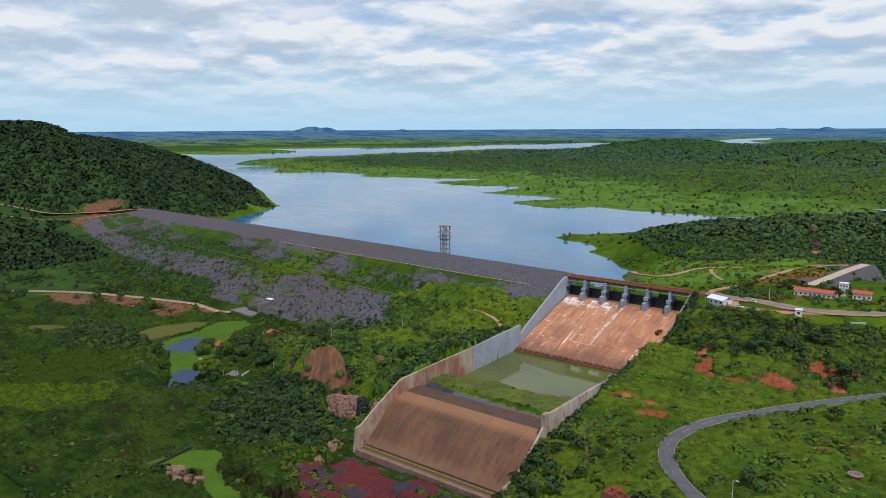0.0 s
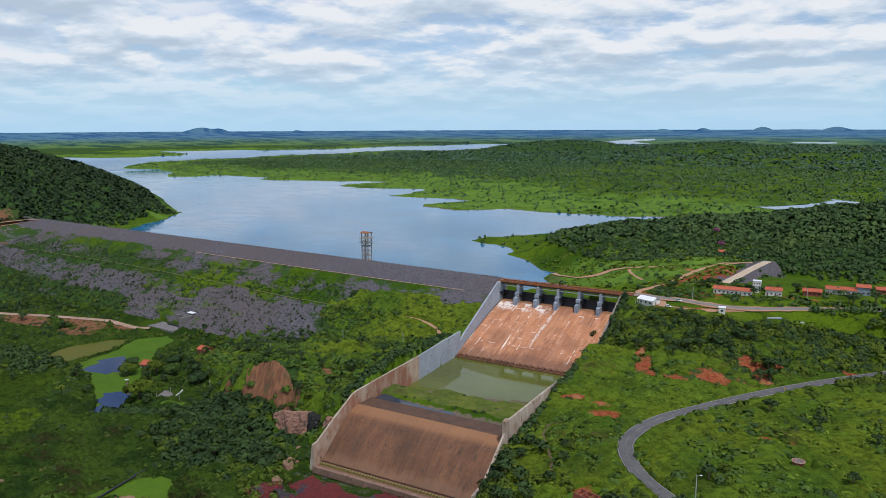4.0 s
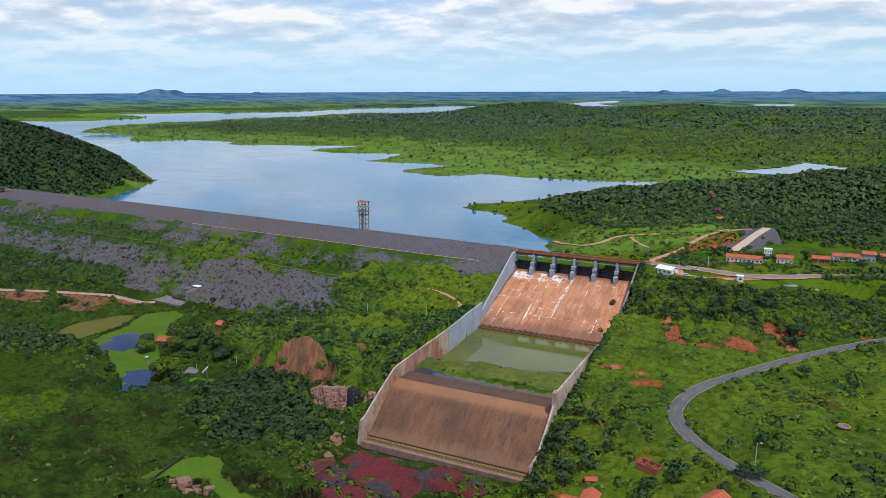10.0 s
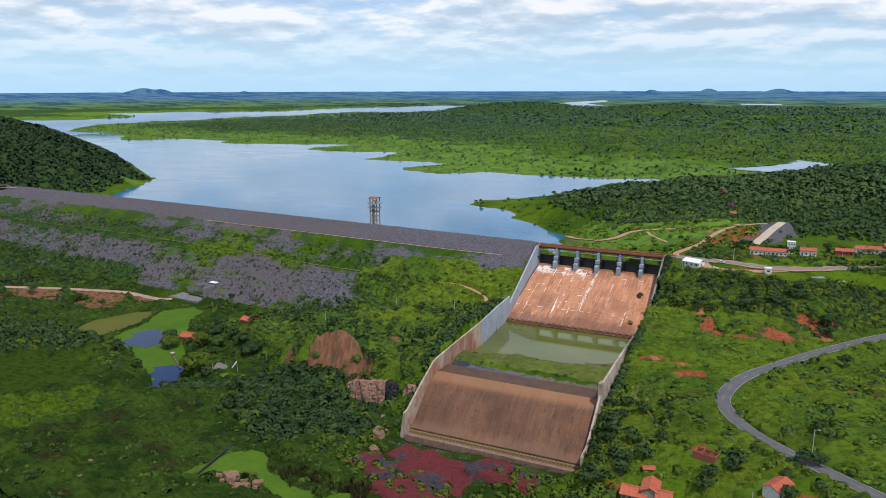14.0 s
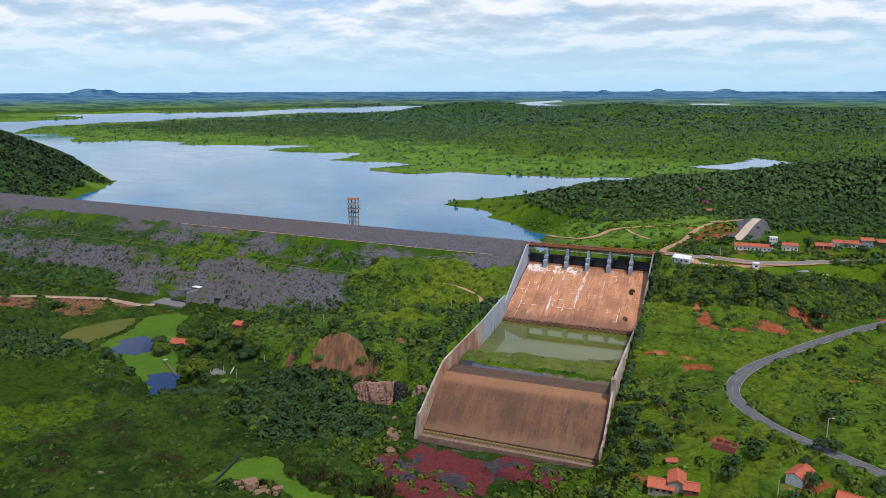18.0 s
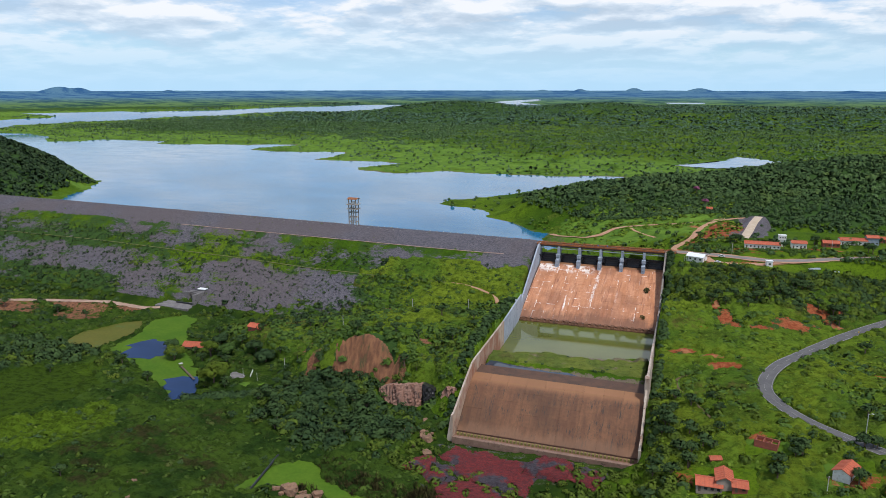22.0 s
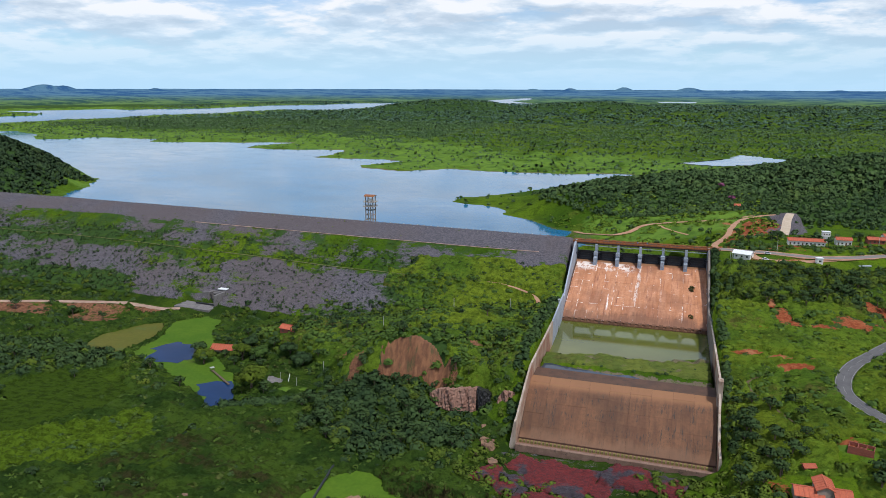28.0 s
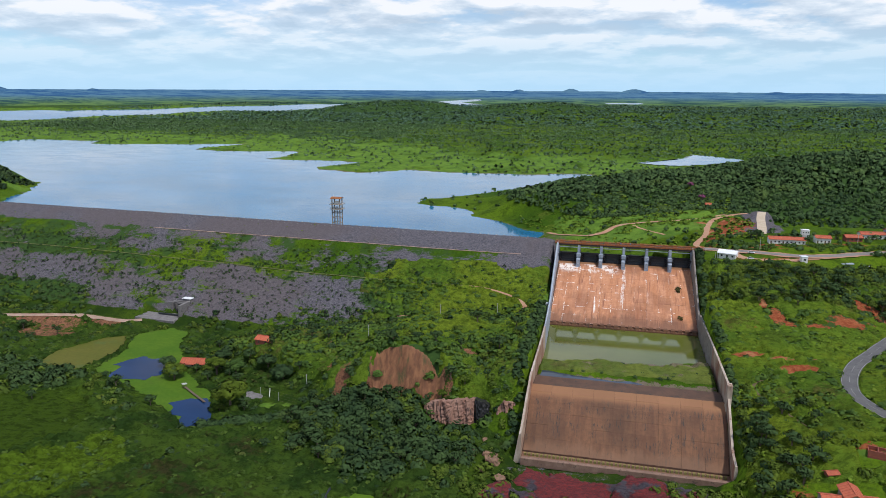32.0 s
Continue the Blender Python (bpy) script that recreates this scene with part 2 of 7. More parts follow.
    seam = noise_of(nt, 0.8, 5, 0.7, (0.3, 2.2, 2.2), "Object", (4, 9, 2))
    col = mix_rgb(nt, math_of(nt, "MULTIPLY", step_of(nt, seam, 0.66, 0.72), 0.6), col, (0.24, 0.18, 0.16))
    nt.links.new(col, bsdf.inputs["Base Color"])
    bsdf.inputs["Roughness"].default_value = 0.85
    bsdf.inputs["Specular IOR Level"].default_value = 0.2
    bump_of(nt, bsdf, bed, 1.0, 0.8)
    MATS["rock_red"] = m


strata_material()
simple("rock_pink", (0.34, 0.195, 0.145), (0.24, 0.118, 0.084), 0.25, c3=(0.07, 0.05, 0.05), s3=0.35, bump=1.0, stretch=(1, 1, 0.4))
simple("gully_rock", (0.012, 0.012, 0.014), (0.030, 0.027, 0.028), 0.4, rough=0.5, bump=0.8, stretch=(1, 1, 0.3))
simple("bluff_earth", (0.245, 0.108, 0.048), (0.120, 0.047, 0.022), 0.5, c3=(0.040, 0.058, 0.016), s3=0.16, bump=1.0, stretch=(1, 0.35, 0.35))
simple("car_white", (0.75, 0.76, 0.78), (0.7, 0.71, 0.73), 0.5, rough=0.25, bump=0)
simple("glass_dark", (0.02, 0.025, 0.03), (0.03, 0.035, 0.04), 0.5, rough=0.1, bump=0)
simple("tyre", (0.02, 0.02, 0.02), (0.03, 0.03, 0.03), 1.0)


def slab_material(name, c1, c2, c3, streak, pale, mark=None, brow=None):
    """Stained concrete slabs: long streaks down the slope, pale lime bleeding from the joints, slab-to-slab shifts."""
    m, nt, bsdf = nodes_of(name)

    def pos_noise(scale, detail, rough, stretch=(1, 1, 1), off=(0, 0, 0)):
        g = nt.nodes.new("ShaderNodeNewGeometry")
        mp = nt.nodes.new("ShaderNodeMapping")
        mp.inputs["Scale"].default_value, mp.inputs["Location"].default_value = stretch, off
        nt.links.new(g.outputs["Position"], mp.inputs["Vector"])
        n = nt.nodes.new("ShaderNodeTexNoise")
        n.inputs["Scale"].default_value, n.inputs["Detail"].default_value, n.inputs["Roughness"].default_value = scale, detail, rough
        nt.links.new(mp.outputs[0], n.inputs["Vector"])
        return n.outputs["Fac"]

    col = mix_rgb(nt, step_of(nt, pos_noise(0.10, 6, 0.6, (3.0, 0.4, 0.4)), 0.35, 0.64), c1, c2)
    col = mix_rgb(nt, math_of(nt, "MULTIPLY", step_of(nt, pos_noise(0.16, 7, 0.7, (4.0, 0.3, 0.3), (40, 11, 2)), 0.50, 0.70), streak), col, c3)
    c = pos_noise(0.6, 6, 0.65)
    col = mix_rgb(nt, math_of(nt, "MULTIPLY", step_of(nt, c, 0.35, 0.7), 0.4), col, tuple(v * 0.6 for v in c1))
    col = mix_rgb(nt, math_of(nt, "MULTIPLY", step_of(nt, pos_noise(0.045, 4, 0.5, (1, 1, 1), (9, 3, 30)), 0.45, 0.62), 0.45), col, tuple(v * 0.7 for v in c3))
    if pale:
        tc = nt.nodes.new("ShaderNodeTexCoord")
        sp = nt.nodes.new("ShaderNodeSeparateXYZ")
        nt.links.new(tc.outputs["Generated"], sp.inputs[0])
        wob = math_of(nt, "MULTIPLY", math_of(nt, "SUBTRACT", pos_noise(0.5, 4, 0.7, (1, 1, 1), (3, 3, 8)), 0.5), 0.22)
        edges = []
        for k in (0, 1):
            d = math_of(nt, "ADD", math_of(nt, "ABSOLUTE", math_of(nt, "SUBTRACT", sp.outputs[k], 0.5), 0.0), wob)
            edges.append(step_of(nt, d, 0.46, 0.50))
        joint = math_of(nt, "MAXIMUM", edges[0], edges[1])
        wash = math_of(nt, "MULTIPLY", step_of(nt, pos_noise(0.09, 5, 0.6, (2.6, 0.14, 0.14), (7, 21, 9)), 0.60, 0.66), step_of(nt, pos_noise(0.5, 6, 0.75, (1.6, 0.5, 0.5), (2, 6, 19)), 0.44, 0.56))
        where = nt.nodes.new("ShaderNodeSeparateXYZ")
        nt.links.new(nt.nodes.new("ShaderNodeNewGeometry").outputs["Position"], where.inputs[0])
        west = math_of(nt, "ADD", math_of(nt, "MULTIPLY", step_of(nt, where.outputs[0], 62.0, 34.0), 0.8), 0.2)
        spots = step_of(nt, math_of(nt, "ADD", pos_noise(0.13, 5, 0.65, (1.4, 0.8, 0.8), (12, 61, 9)), math_of(nt, "MULTIPLY", west, 0.055)), 0.575, 0.61)
        high = math_of(nt, "MULTIPLY", step_of(nt, where.outputs[2], 33.0, 35.0), math_of(nt, "MULTIPLY", step_of(nt, where.outputs[0], 46.0, 40.0), step_of(nt, pos_noise(0.14, 6, 0.7, (1.6, 1.0, 1.0), (17, 2, 5)), 0.46, 0.56)))
        f = math_of(nt, "MAXIMUM", math_of(nt, "MULTIPLY", joint, spots), math_of(nt, "MAXIMUM", math_of(nt, "MULTIPLY", wash, west), math_of(nt, "MULTIPLY", high, 0.8)))
        col = mix_rgb(nt, f, col, pale)
    else:
        drips = math_of(nt, "MULTIPLY", step_of(nt, pos_noise(0.34, 7, 0.75, (4.0, 0.45, 0.45), (51, 7, 3)), 0.52, 0.58), step_of(nt, pos_noise(0.13, 5, 0.65, (1, 1, 1), (8, 17, 33)), 0.49, 0.58))
        col = mix_rgb(nt, math_of(nt, "MULTIPLY", drips, 0.9), col, (0.045, 0.035, 0.028))
    if mark:
        # old high-water stain on the lowest slabs
        g = nt.nodes.new("ShaderNodeNewGeometry")
        sz = nt.nodes.new("ShaderNodeSeparateXYZ")
        nt.links.new(g.outputs["Position"], sz.inputs[0])
        lvl = math_of(nt, "ADD", sz.outputs[2], math_of(nt, "MULTIPLY", math_of(nt, "SUBTRACT", pos_noise(0.09, 6, 0.65, (2.2, 0.5, 0.5), (3, 4, 5)), 0.5), 9.0))
        col = mix_rgb(nt, math_of(nt, "MULTIPLY", math_of(nt, "SUBTRACT", 1.0, step_of(nt, lvl, mark[0] - 1.5, mark[0] + 1.5)), mark[1]), col, mark[2])
    if brow:
        # the band under the crest, darker on the upper chute and paler on the lower
        g = nt.nodes.new("ShaderNodeNewGeometry")
        sz = nt.nodes.new("ShaderNodeSeparateXYZ")
        nt.links.new(g.outputs["Position"], sz.inputs[0])
        lvl = math_of(nt, "ADD", sz.outputs[2], math_of(nt, "MULTIPLY", math_of(nt, "SUBTRACT", pos_noise(0.2, 6, 0.7, (2.6, 0.5, 0.5), (13, 8, 1)), 0.5), brow[3]))
        col = mix_rgb(nt, math_of(nt, "MULTIPLY", step_of(nt, lvl, brow[0], brow[0] + 2.2), brow[1]), col, brow[2])
    oi = nt.nodes.new("ShaderNodeObjectInfo")
    hs = nt.nodes.new("ShaderNodeHueSaturation")
    nt.links.new(col, hs.inputs["Color"])
    nt.links.new(math_of(nt, "ADD", math_of(nt, "MULTIPLY", oi.outputs["Random"], 0.10), 0.95), hs.inputs["Value"])
    nt.links.new(hs.outputs[0], bsdf.inputs["Base Color"])
    bsdf.inputs["Roughness"].default_value = 0.85
    bump_of(nt, bsdf, c, 0.3, 0.15)
    MATS[name] = m


slab_material("chute_slab", (0.45, 0.185, 0.085), (0.56, 0.27, 0.15), (0.23, 0.085, 0.05), 1.0, (0.80, 0.76, 0.72), (17.6, 0.75, (0.16, 0.075, 0.045)), (35.6, 0.7, (0.20, 0.065, 0.038), 2.5))
slab_material("drop_slab", (0.128, 0.056, 0.028), (0.178, 0.082, 0.040), (0.085, 0.043, 0.025), 0.6, None, (3.2, 0.45, (0.215, 0.118, 0.070)), (16.4, 0.8, (0.270, 0.128, 0.060), 0.8))
simple("sill_pink", (0.25, 0.155, 0.115), (0.18, 0.105, 0.075), 0.4, c3=(0.09, 0.06, 0.045), s3=0.6)
simple("wet_sill", (0.105, 0.052, 0.030), (0.065, 0.034, 0.022), 0.15, rough=0.8, c3=(0.035, 0.028, 0.024), s3=0.3)
simple("mossy_sill", (0.20, 0.15, 0.05), (0.13, 0.11, 0.03), 0.5, c3=(0.16, 0.17, 0.03), s3=0.8)


def water_material(name, col, rough, bump, scale):
    """Open water: ripples, and wind lanes that roughen and tint it in patches."""
    m, nt, bsdf = nodes_of(name)
    n = noise_of(nt, scale, 3, 0.5, (1, 1, 1))
    w = noise_of(nt, scale * 0.02, 5, 0.55, (1, 1.6, 1), "Object", (5, 2, 0))
    lane = noise_of(nt, scale * 0.06, 8, 0.72, (0.6, 1.3, 1), "Object", (12, 7, 0))
    body = mix_rgb(nt, step_of(nt, w, 0.35, 0.65), col, tuple(v * 0.72 for v in col))
    nt.links.new(mix_rgb(nt, math_of(nt, "MULTIPLY", step_of(nt, lane, 0.42, 0.66), 0.16), body, tuple(v * 1.35 for v in col)), bsdf.inputs["Base Color"])
    nt.links.new(math_of(nt, "ADD", math_of(nt, "MULTIPLY", step_of(nt, lane, 0.40, 0.62), rough * 0.6), rough * 0.7), bsdf.inputs["Roughness"])
    bsdf.inputs["IOR"].default_value = 1.33
    bump_of(nt, bsdf, n, bump, 0.05)
    MATS[name] = m


water_material("lake_water", (0.018, 0.142, 0.275), 0.10, 0.12, 0.5)
water_material("basin_water", (0.108, 0.122, 0.024), 0.05, 0.05, 0.6)
water_material("pond_water", (0.012, 0.036, 0.105), 0.05, 0.05, 0.6)
MATS["basin_water"].node_tree.nodes["Principled BSDF"].inputs["IOR"].default_value = 1.45
water_material("puddle_water", (0.045, 0.058, 0.085), 0.05, 0.05, 0.6)
simple("duckweed", (0.056, 0.120, 0.010), (0.078, 0.142, 0.012), 0.05, rough=0.8, c3=(0.076, 0.104, 0.018), s3=0.03, bump=0.1)
simple("algae_brown", (0.11, 0.105, 0.018), (0.085, 0.095, 0.014), 0.05, rough=0.6, c3=(0.08, 0.11, 0.03), s3=0.08, bump=0.1)
MATS["pond_water"].node_tree.nodes["Principled BSDF"].inputs["Specular IOR Level"].default_value = 0.12
for k in ("duckweed", "algae_brown"):
    MATS[k].node_tree.nodes["Principled BSDF"].inputs["Specular IOR Level"].default_value = 0.08


def leaf_material(name, dark, light, tint):
    dark, light, tint = (tuple(k * v + b for v, b in zip(c, (0, 0, 0.005))) for k, c in ((0.66, dark), (0.86, light), (0.84, tint)))
    m, nt, bsdf = nodes_of(name)
    g = nt.nodes.new("ShaderNodeNewGeometry")
    oi = nt.nodes.new("ShaderNodeObjectInfo")
    f = math_of(nt, "ADD", math_of(nt, "MULTIPLY", g.outputs["Random Per Island"], 0.24), math_of(nt, "MULTIPLY", step_of(nt, noise_of(nt, 0.012, 5, 0.6), 0.35, 0.65), 0.22))
    f = math_of(nt, "ADD", f, math_of(nt, "MULTIPLY", attr_of(nt, "tone"), 0.40))
    f = math_of(nt, "ADD", f, math_of(nt, "MULTIPLY", step_of(nt, noise_of(nt, 0.17, 3, 0.6, None, "Object", (2, 8, 5)), 0.36, 0.64), 0.20))
    f = math_of(nt, "ADD", f, math_of(nt, "MULTIPLY", oi.outputs["Random"], 0.08))
    col = mix_rgb(nt, f, dark, light)
    col = mix_rgb(nt, math_of(nt, "MULTIPLY", step_of(nt, noise_of(nt, 0.05, 4, 0.6, None, "Object", (9, 9, 9)), 0.55, 0.7), 0.6), col, tint)
    nt.links.new(col, bsdf.inputs["Base Color"])
    out = nt.nodes.new("ShaderNodeAttribute")
    out.attribute_name = "crown"
    turn = nt.nodes.new("ShaderNodeVectorTransform")
    turn.vector_type, turn.convert_from, turn.convert_to = "NORMAL", "OBJECT", "WORLD"
    nt.links.new(out.outputs["Vector"], turn.inputs[0])
    nt.links.new(turn.outputs[0], bsdf.inputs["Normal"])
    bsdf.inputs["Roughness"].default_value = 0.8
    bsdf.inputs["Specular IOR Level"].default_value = 0.04
    MATS[name] = m


leaf_material("leaf_dark", (0.016, 0.038, 0.015), (0.066, 0.112, 0.030), (0.084, 0.122, 0.022))
leaf_material("leaf_bright", (0.038, 0.074, 0.010), (0.122, 0.172, 0.018), (0.150, 0.176, 0.020))
# Darker leaf_hill copy: cloud shadow over the abutment hill put into the colour.
leaf_material("leaf_abutment", (0.013, 0.032, 0.015), (0.054, 0.090, 0.030), (0.064, 0.094, 0.022))
leaf_material("reed_brown", (0.040, 0.040, 0.012), (0.095, 0.082, 0.024), (0.12, 0.085, 0.035))
# Far leaves lightened and blued: distance haze put into their base colour.
leaf_material("leaf_far_hazed", (0.052, 0.104, 0.056), (0.145, 0.228, 0.092), (0.155, 0.240, 0.078))
leaf_material("leaf_plain_hazed", (0.060, 0.118, 0.078), (0.112, 0.190, 0.112), (0.13, 0.21, 0.105))
leaf_material("leaf_hill", (0.026, 0.060, 0.024), (0.098, 0.160, 0.046), (0.118, 0.172, 0.034))
leaf_material("tuft_marsh", (0.030, 0.062, 0.011), (0.098, 0.155, 0.018), (0.086, 0.070, 0.026))
leaf_material("tuft_green", (0.064, 0.124, 0.013), (0.172, 0.255, 0.020), (0.182, 0.235, 0.026))
leaf_material("shrub_green", (0.030, 0.068, 0.016), (0.100, 0.168, 0.026), (0.120, 0.175, 0.020))
leaf_material("leaf_pink", (0.22, 0.06, 0.13), (0.36, 0.12, 0.22), (0.2, 0.08, 0.12))
leaf_material("leaf_olive", (0.052, 0.092, 0.008), (0.135, 0.182, 0.014), (0.140, 0.158, 0.018))


def canopy_material(name, dark, light, lime, brown, meadow, rough_scale=1.0, gaps=0.82, relief=2.2):
    """Close-grown grasses, rushes and herbs: drifts of different kinds, soft tufted relief."""
    m, nt, bsdf = nodes_of(name)
    a, b, c = noise_of(nt, 0.045, 6, 0.62), noise_of(nt, 0.33 * rough_scale, 5, 0.65, None, "Object", (4, 1, 9)), noise_of(nt, 1.6 * rough_scale, 4, 0.7, (1, 1, 0.5), "Object", (8, 2, 3))
    col = mix_rgb(nt, step_of(nt, a, 0.36, 0.64), dark, light)

    def drift(attr, colour, lo, hi, power=1.0):
        f = math_of(nt, "ADD", attr_of(nt, attr), math_of(nt, "MULTIPLY", math_of(nt, "SUBTRACT", b, 0.5), 0.9))
        return mix_rgb(nt, math_of(nt, "MULTIPLY", step_of(nt, f, lo, hi), power), col, colour)

    col = drift("meadow", mix_rgb(nt, step_of(nt, c, 0.35, 0.65), meadow, tuple(0.75 * v for v in meadow)), 0.3, 0.6)
    col = drift("lime", mix_rgb(nt, step_of(nt, b, 0.35, 0.65), lime, tuple(0.62 * v for v in lime)), 0.35, 0.65)
    col = drift("brown", mix_rgb(nt, step_of(nt, c, 0.35, 0.65), brown, tuple(0.6 * v for v in brown)), 0.35, 0.65, 0.85)
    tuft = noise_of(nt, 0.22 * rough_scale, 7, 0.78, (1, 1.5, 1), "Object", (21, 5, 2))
    # Hollows between tufts are darkened: shade put into the colour over the bump.
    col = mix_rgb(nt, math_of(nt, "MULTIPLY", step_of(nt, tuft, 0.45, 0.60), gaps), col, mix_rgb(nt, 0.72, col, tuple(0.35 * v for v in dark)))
    nt.links.new(col, bsdf.inputs["Base Color"])
    bsdf.inputs["Roughness"].default_value = 0.95
    bsdf.inputs["Specular IOR Level"].default_value = 0.03
    bump_of(nt, bsdf, math_of(nt, "SUBTRACT", math_of(nt, "MULTIPLY", c, 0.5), math_of(nt, "MULTIPLY", tuft, 1.3)), 1.0, relief)
    MATS[name] = m


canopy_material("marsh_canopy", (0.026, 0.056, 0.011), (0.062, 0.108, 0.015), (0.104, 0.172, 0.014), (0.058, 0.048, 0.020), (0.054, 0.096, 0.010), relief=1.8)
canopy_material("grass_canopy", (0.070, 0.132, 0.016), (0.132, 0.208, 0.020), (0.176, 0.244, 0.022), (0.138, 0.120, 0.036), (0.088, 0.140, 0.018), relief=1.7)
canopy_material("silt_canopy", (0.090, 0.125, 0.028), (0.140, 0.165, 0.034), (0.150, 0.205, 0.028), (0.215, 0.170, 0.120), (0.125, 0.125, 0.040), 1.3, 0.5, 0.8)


def ground_material():
    m, nt, bsdf = nodes_of("ground_cover")
    big, mid, fine = noise_of(nt, 0.010, 6, 0.6), noise_of(nt, 0.06, 6, 0.65), noise_of(nt, 0.55, 6, 0.7)
    col = mix_rgb(nt, step_of(nt, big, 0.38, 0.62), (0.036, 0.080, 0.006), (0.084, 0.140, 0.008))
    col = mix_rgb(nt, math_of(nt, "MULTIPLY", step_of(nt, mid, 0.50, 0.66), 0.75), col, (0.030, 0.058, 0.006))
    col = mix_rgb(nt, math_of(nt, "MULTIPLY", step_of(nt, noise_of(nt, 0.035, 5, 0.6, None, "Object", (70, 9, 4)), 0.58, 0.70), 0.5), col, (0.115, 0.145, 0.020))
    # Fine dark specks put the shade between grass leaves into the colour.
    col = mix_rgb(nt, math_of(nt, "MULTIPLY", step_of(nt, fine, 0.42, 0.66), 0.55), col, (0.013, 0.030, 0.005))

    def cover(name, c, lo, hi, noisy, rag=1.7):
        f = attr_of(nt, name)
        f = step_of(nt, math_of(nt, "ADD", f, math_of(nt, "MULTIPLY", math_of(nt, "SUBTRACT", noisy, 0.5), rag)), lo, hi)
        return mix_rgb(nt, f, col, c)

    wetc = mix_rgb(nt, step_of(nt, noise_of(nt, 0.03, 6, 0.65, None, "Object", (5, 44, 2)), 0.42, 0.6), (0.016, 0.034, 0.005), (0.042, 0.072, 0.007))
    wetc = mix_rgb(nt, math_of(nt, "MULTIPLY", step_of(nt, fine, 0.45, 0.62), 0.7), wetc, (0.016, 0.034, 0.008))
    col = cover("wet", wetc, 0.3, 0.7, mid)
    limec = mix_rgb(nt, step_of(nt, mid, 0.40, 0.64), (0.112, 0.195, 0.026), (0.064, 0.126, 0.020))
    col = cover("lush", limec, 0.40, 0.62, mid)
    col = cover("wood", (0.034, 0.068, 0.018), 0.35, 0.65, mid)
    vor = nt.nodes.new("ShaderNodeTexVoronoi")
    tcv = nt.nodes.new("ShaderNodeTexCoord")
    nt.links.new(tcv.outputs["Object"], vor.inputs["Vector"])
    vor.inputs["Scale"].default_value = 1.15
    shade = nt.nodes.new("ShaderNodeSeparateColor")
    nt.links.new(vor.outputs["Color"], shade.inputs[0])
    grit = noise_of(nt, 0.9, 7, 0.8, None, "Object", (3, 14, 8))
    rockc = mix_rgb(nt, step_of(nt, grit, 0.32, 0.68), (0.046, 0.045, 0.058), (0.112, 0.106, 0.124))
    rockc = mix_rgb(nt, math_of(nt, "MULTIPLY", step_of(nt, shade.outputs[0], 0.0, 1.0), 0.5), rockc, (0.185, 0.172, 0.185))
    # Gaps between the stones are darkened, crevice shade put into the colour.
    rockc = mix_rgb(nt, math_of(nt, "MULTIPLY", step_of(nt, vor.outputs["Distance"], 0.5, 0.8), 0.5), rockc, (0.040, 0.035, 0.038))
    rockc = mix_rgb(nt, math_of(nt, "MULTIPLY", step_of(nt, big, 0.42, 0.58), 0.5), rockc, (0.104, 0.083, 0.082))
    col = cover("rock", rockc, 0.42, 0.58, noise_of(nt, 0.13, 9, 0.80, (0.55, 1, 1)), 2.6)
    tcx, east = nt.nodes.new("ShaderNodeTexCoord"), nt.nodes.new("ShaderNodeSeparateXYZ")
    nt.links.new(tcx.outputs["Object"], east.inputs[0])
    earthc = mix_rgb(nt, step_of(nt, fine, 0.35, 0.65), (0.17, 0.038, 0.017), (0.28, 0.090, 0.040))
    earthc = mix_rgb(nt, math_of(nt, "MULTIPLY", step_of(nt, mid, 0.52, 0.62), 0.7), earthc, (0.36, 0.170, 0.085))
    earthc = mix_rgb(nt, step_of(nt, east.outputs[0], 30.0, -30.0), earthc, mix_rgb(nt, step_of(nt, fine, 0.35, 0.65), (0.105, 0.046, 0.030), (0.22, 0.108, 0.060)))
    col = cover("earth", earthc, 0.47, 0.64, noise_of(nt, 0.22, 7, 0.75, None, "Object", (1, 22, 5)), 2.4)
    col = cover("mud", mix_rgb(nt, mid, (0.190, 0.145, 0.105), (0.085, 0.072, 0.052)), 0.45, 0.7, fine)
    nt.links.new(col, bsdf.inputs["Base Color"])
    bsdf.inputs["Roughness"].default_value = 0.95
    bsdf.inputs["Specular IOR Level"].default_value = 0.03
    bump_of(nt, bsdf, math_of(nt, "ADD", math_of(nt, "MULTIPLY", fine, 0.5), mid), 0.9, 1.2)
    MATS["ground_cover"] = m


ground_material()


def far_material():
    """The far plain: fields, woods and blue distance, its haze painted in and faintly glowing."""
    m, nt, bsdf = nodes_of("far_plain")
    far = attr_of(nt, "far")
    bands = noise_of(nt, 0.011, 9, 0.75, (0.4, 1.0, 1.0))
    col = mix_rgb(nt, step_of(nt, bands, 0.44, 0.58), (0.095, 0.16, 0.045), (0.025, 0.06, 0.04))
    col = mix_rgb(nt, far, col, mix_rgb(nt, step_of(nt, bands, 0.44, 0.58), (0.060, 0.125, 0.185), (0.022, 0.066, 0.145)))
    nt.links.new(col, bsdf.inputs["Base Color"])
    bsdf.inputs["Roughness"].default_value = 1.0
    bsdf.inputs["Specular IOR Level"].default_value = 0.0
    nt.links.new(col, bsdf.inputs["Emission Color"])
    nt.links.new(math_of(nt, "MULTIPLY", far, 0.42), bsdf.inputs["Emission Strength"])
    MATS["far_plain"] = m


far_material()
# ---- mesh helpers ----
def mesh_from(name, verts, faces, material=None, smooth=False):
    me = bpy.data.meshes.new(name)
    me.from_pydata([tuple(v) for v in verts], [], [tuple(f) for f in faces])
    if material:
        me.materials.append(MATS[material])
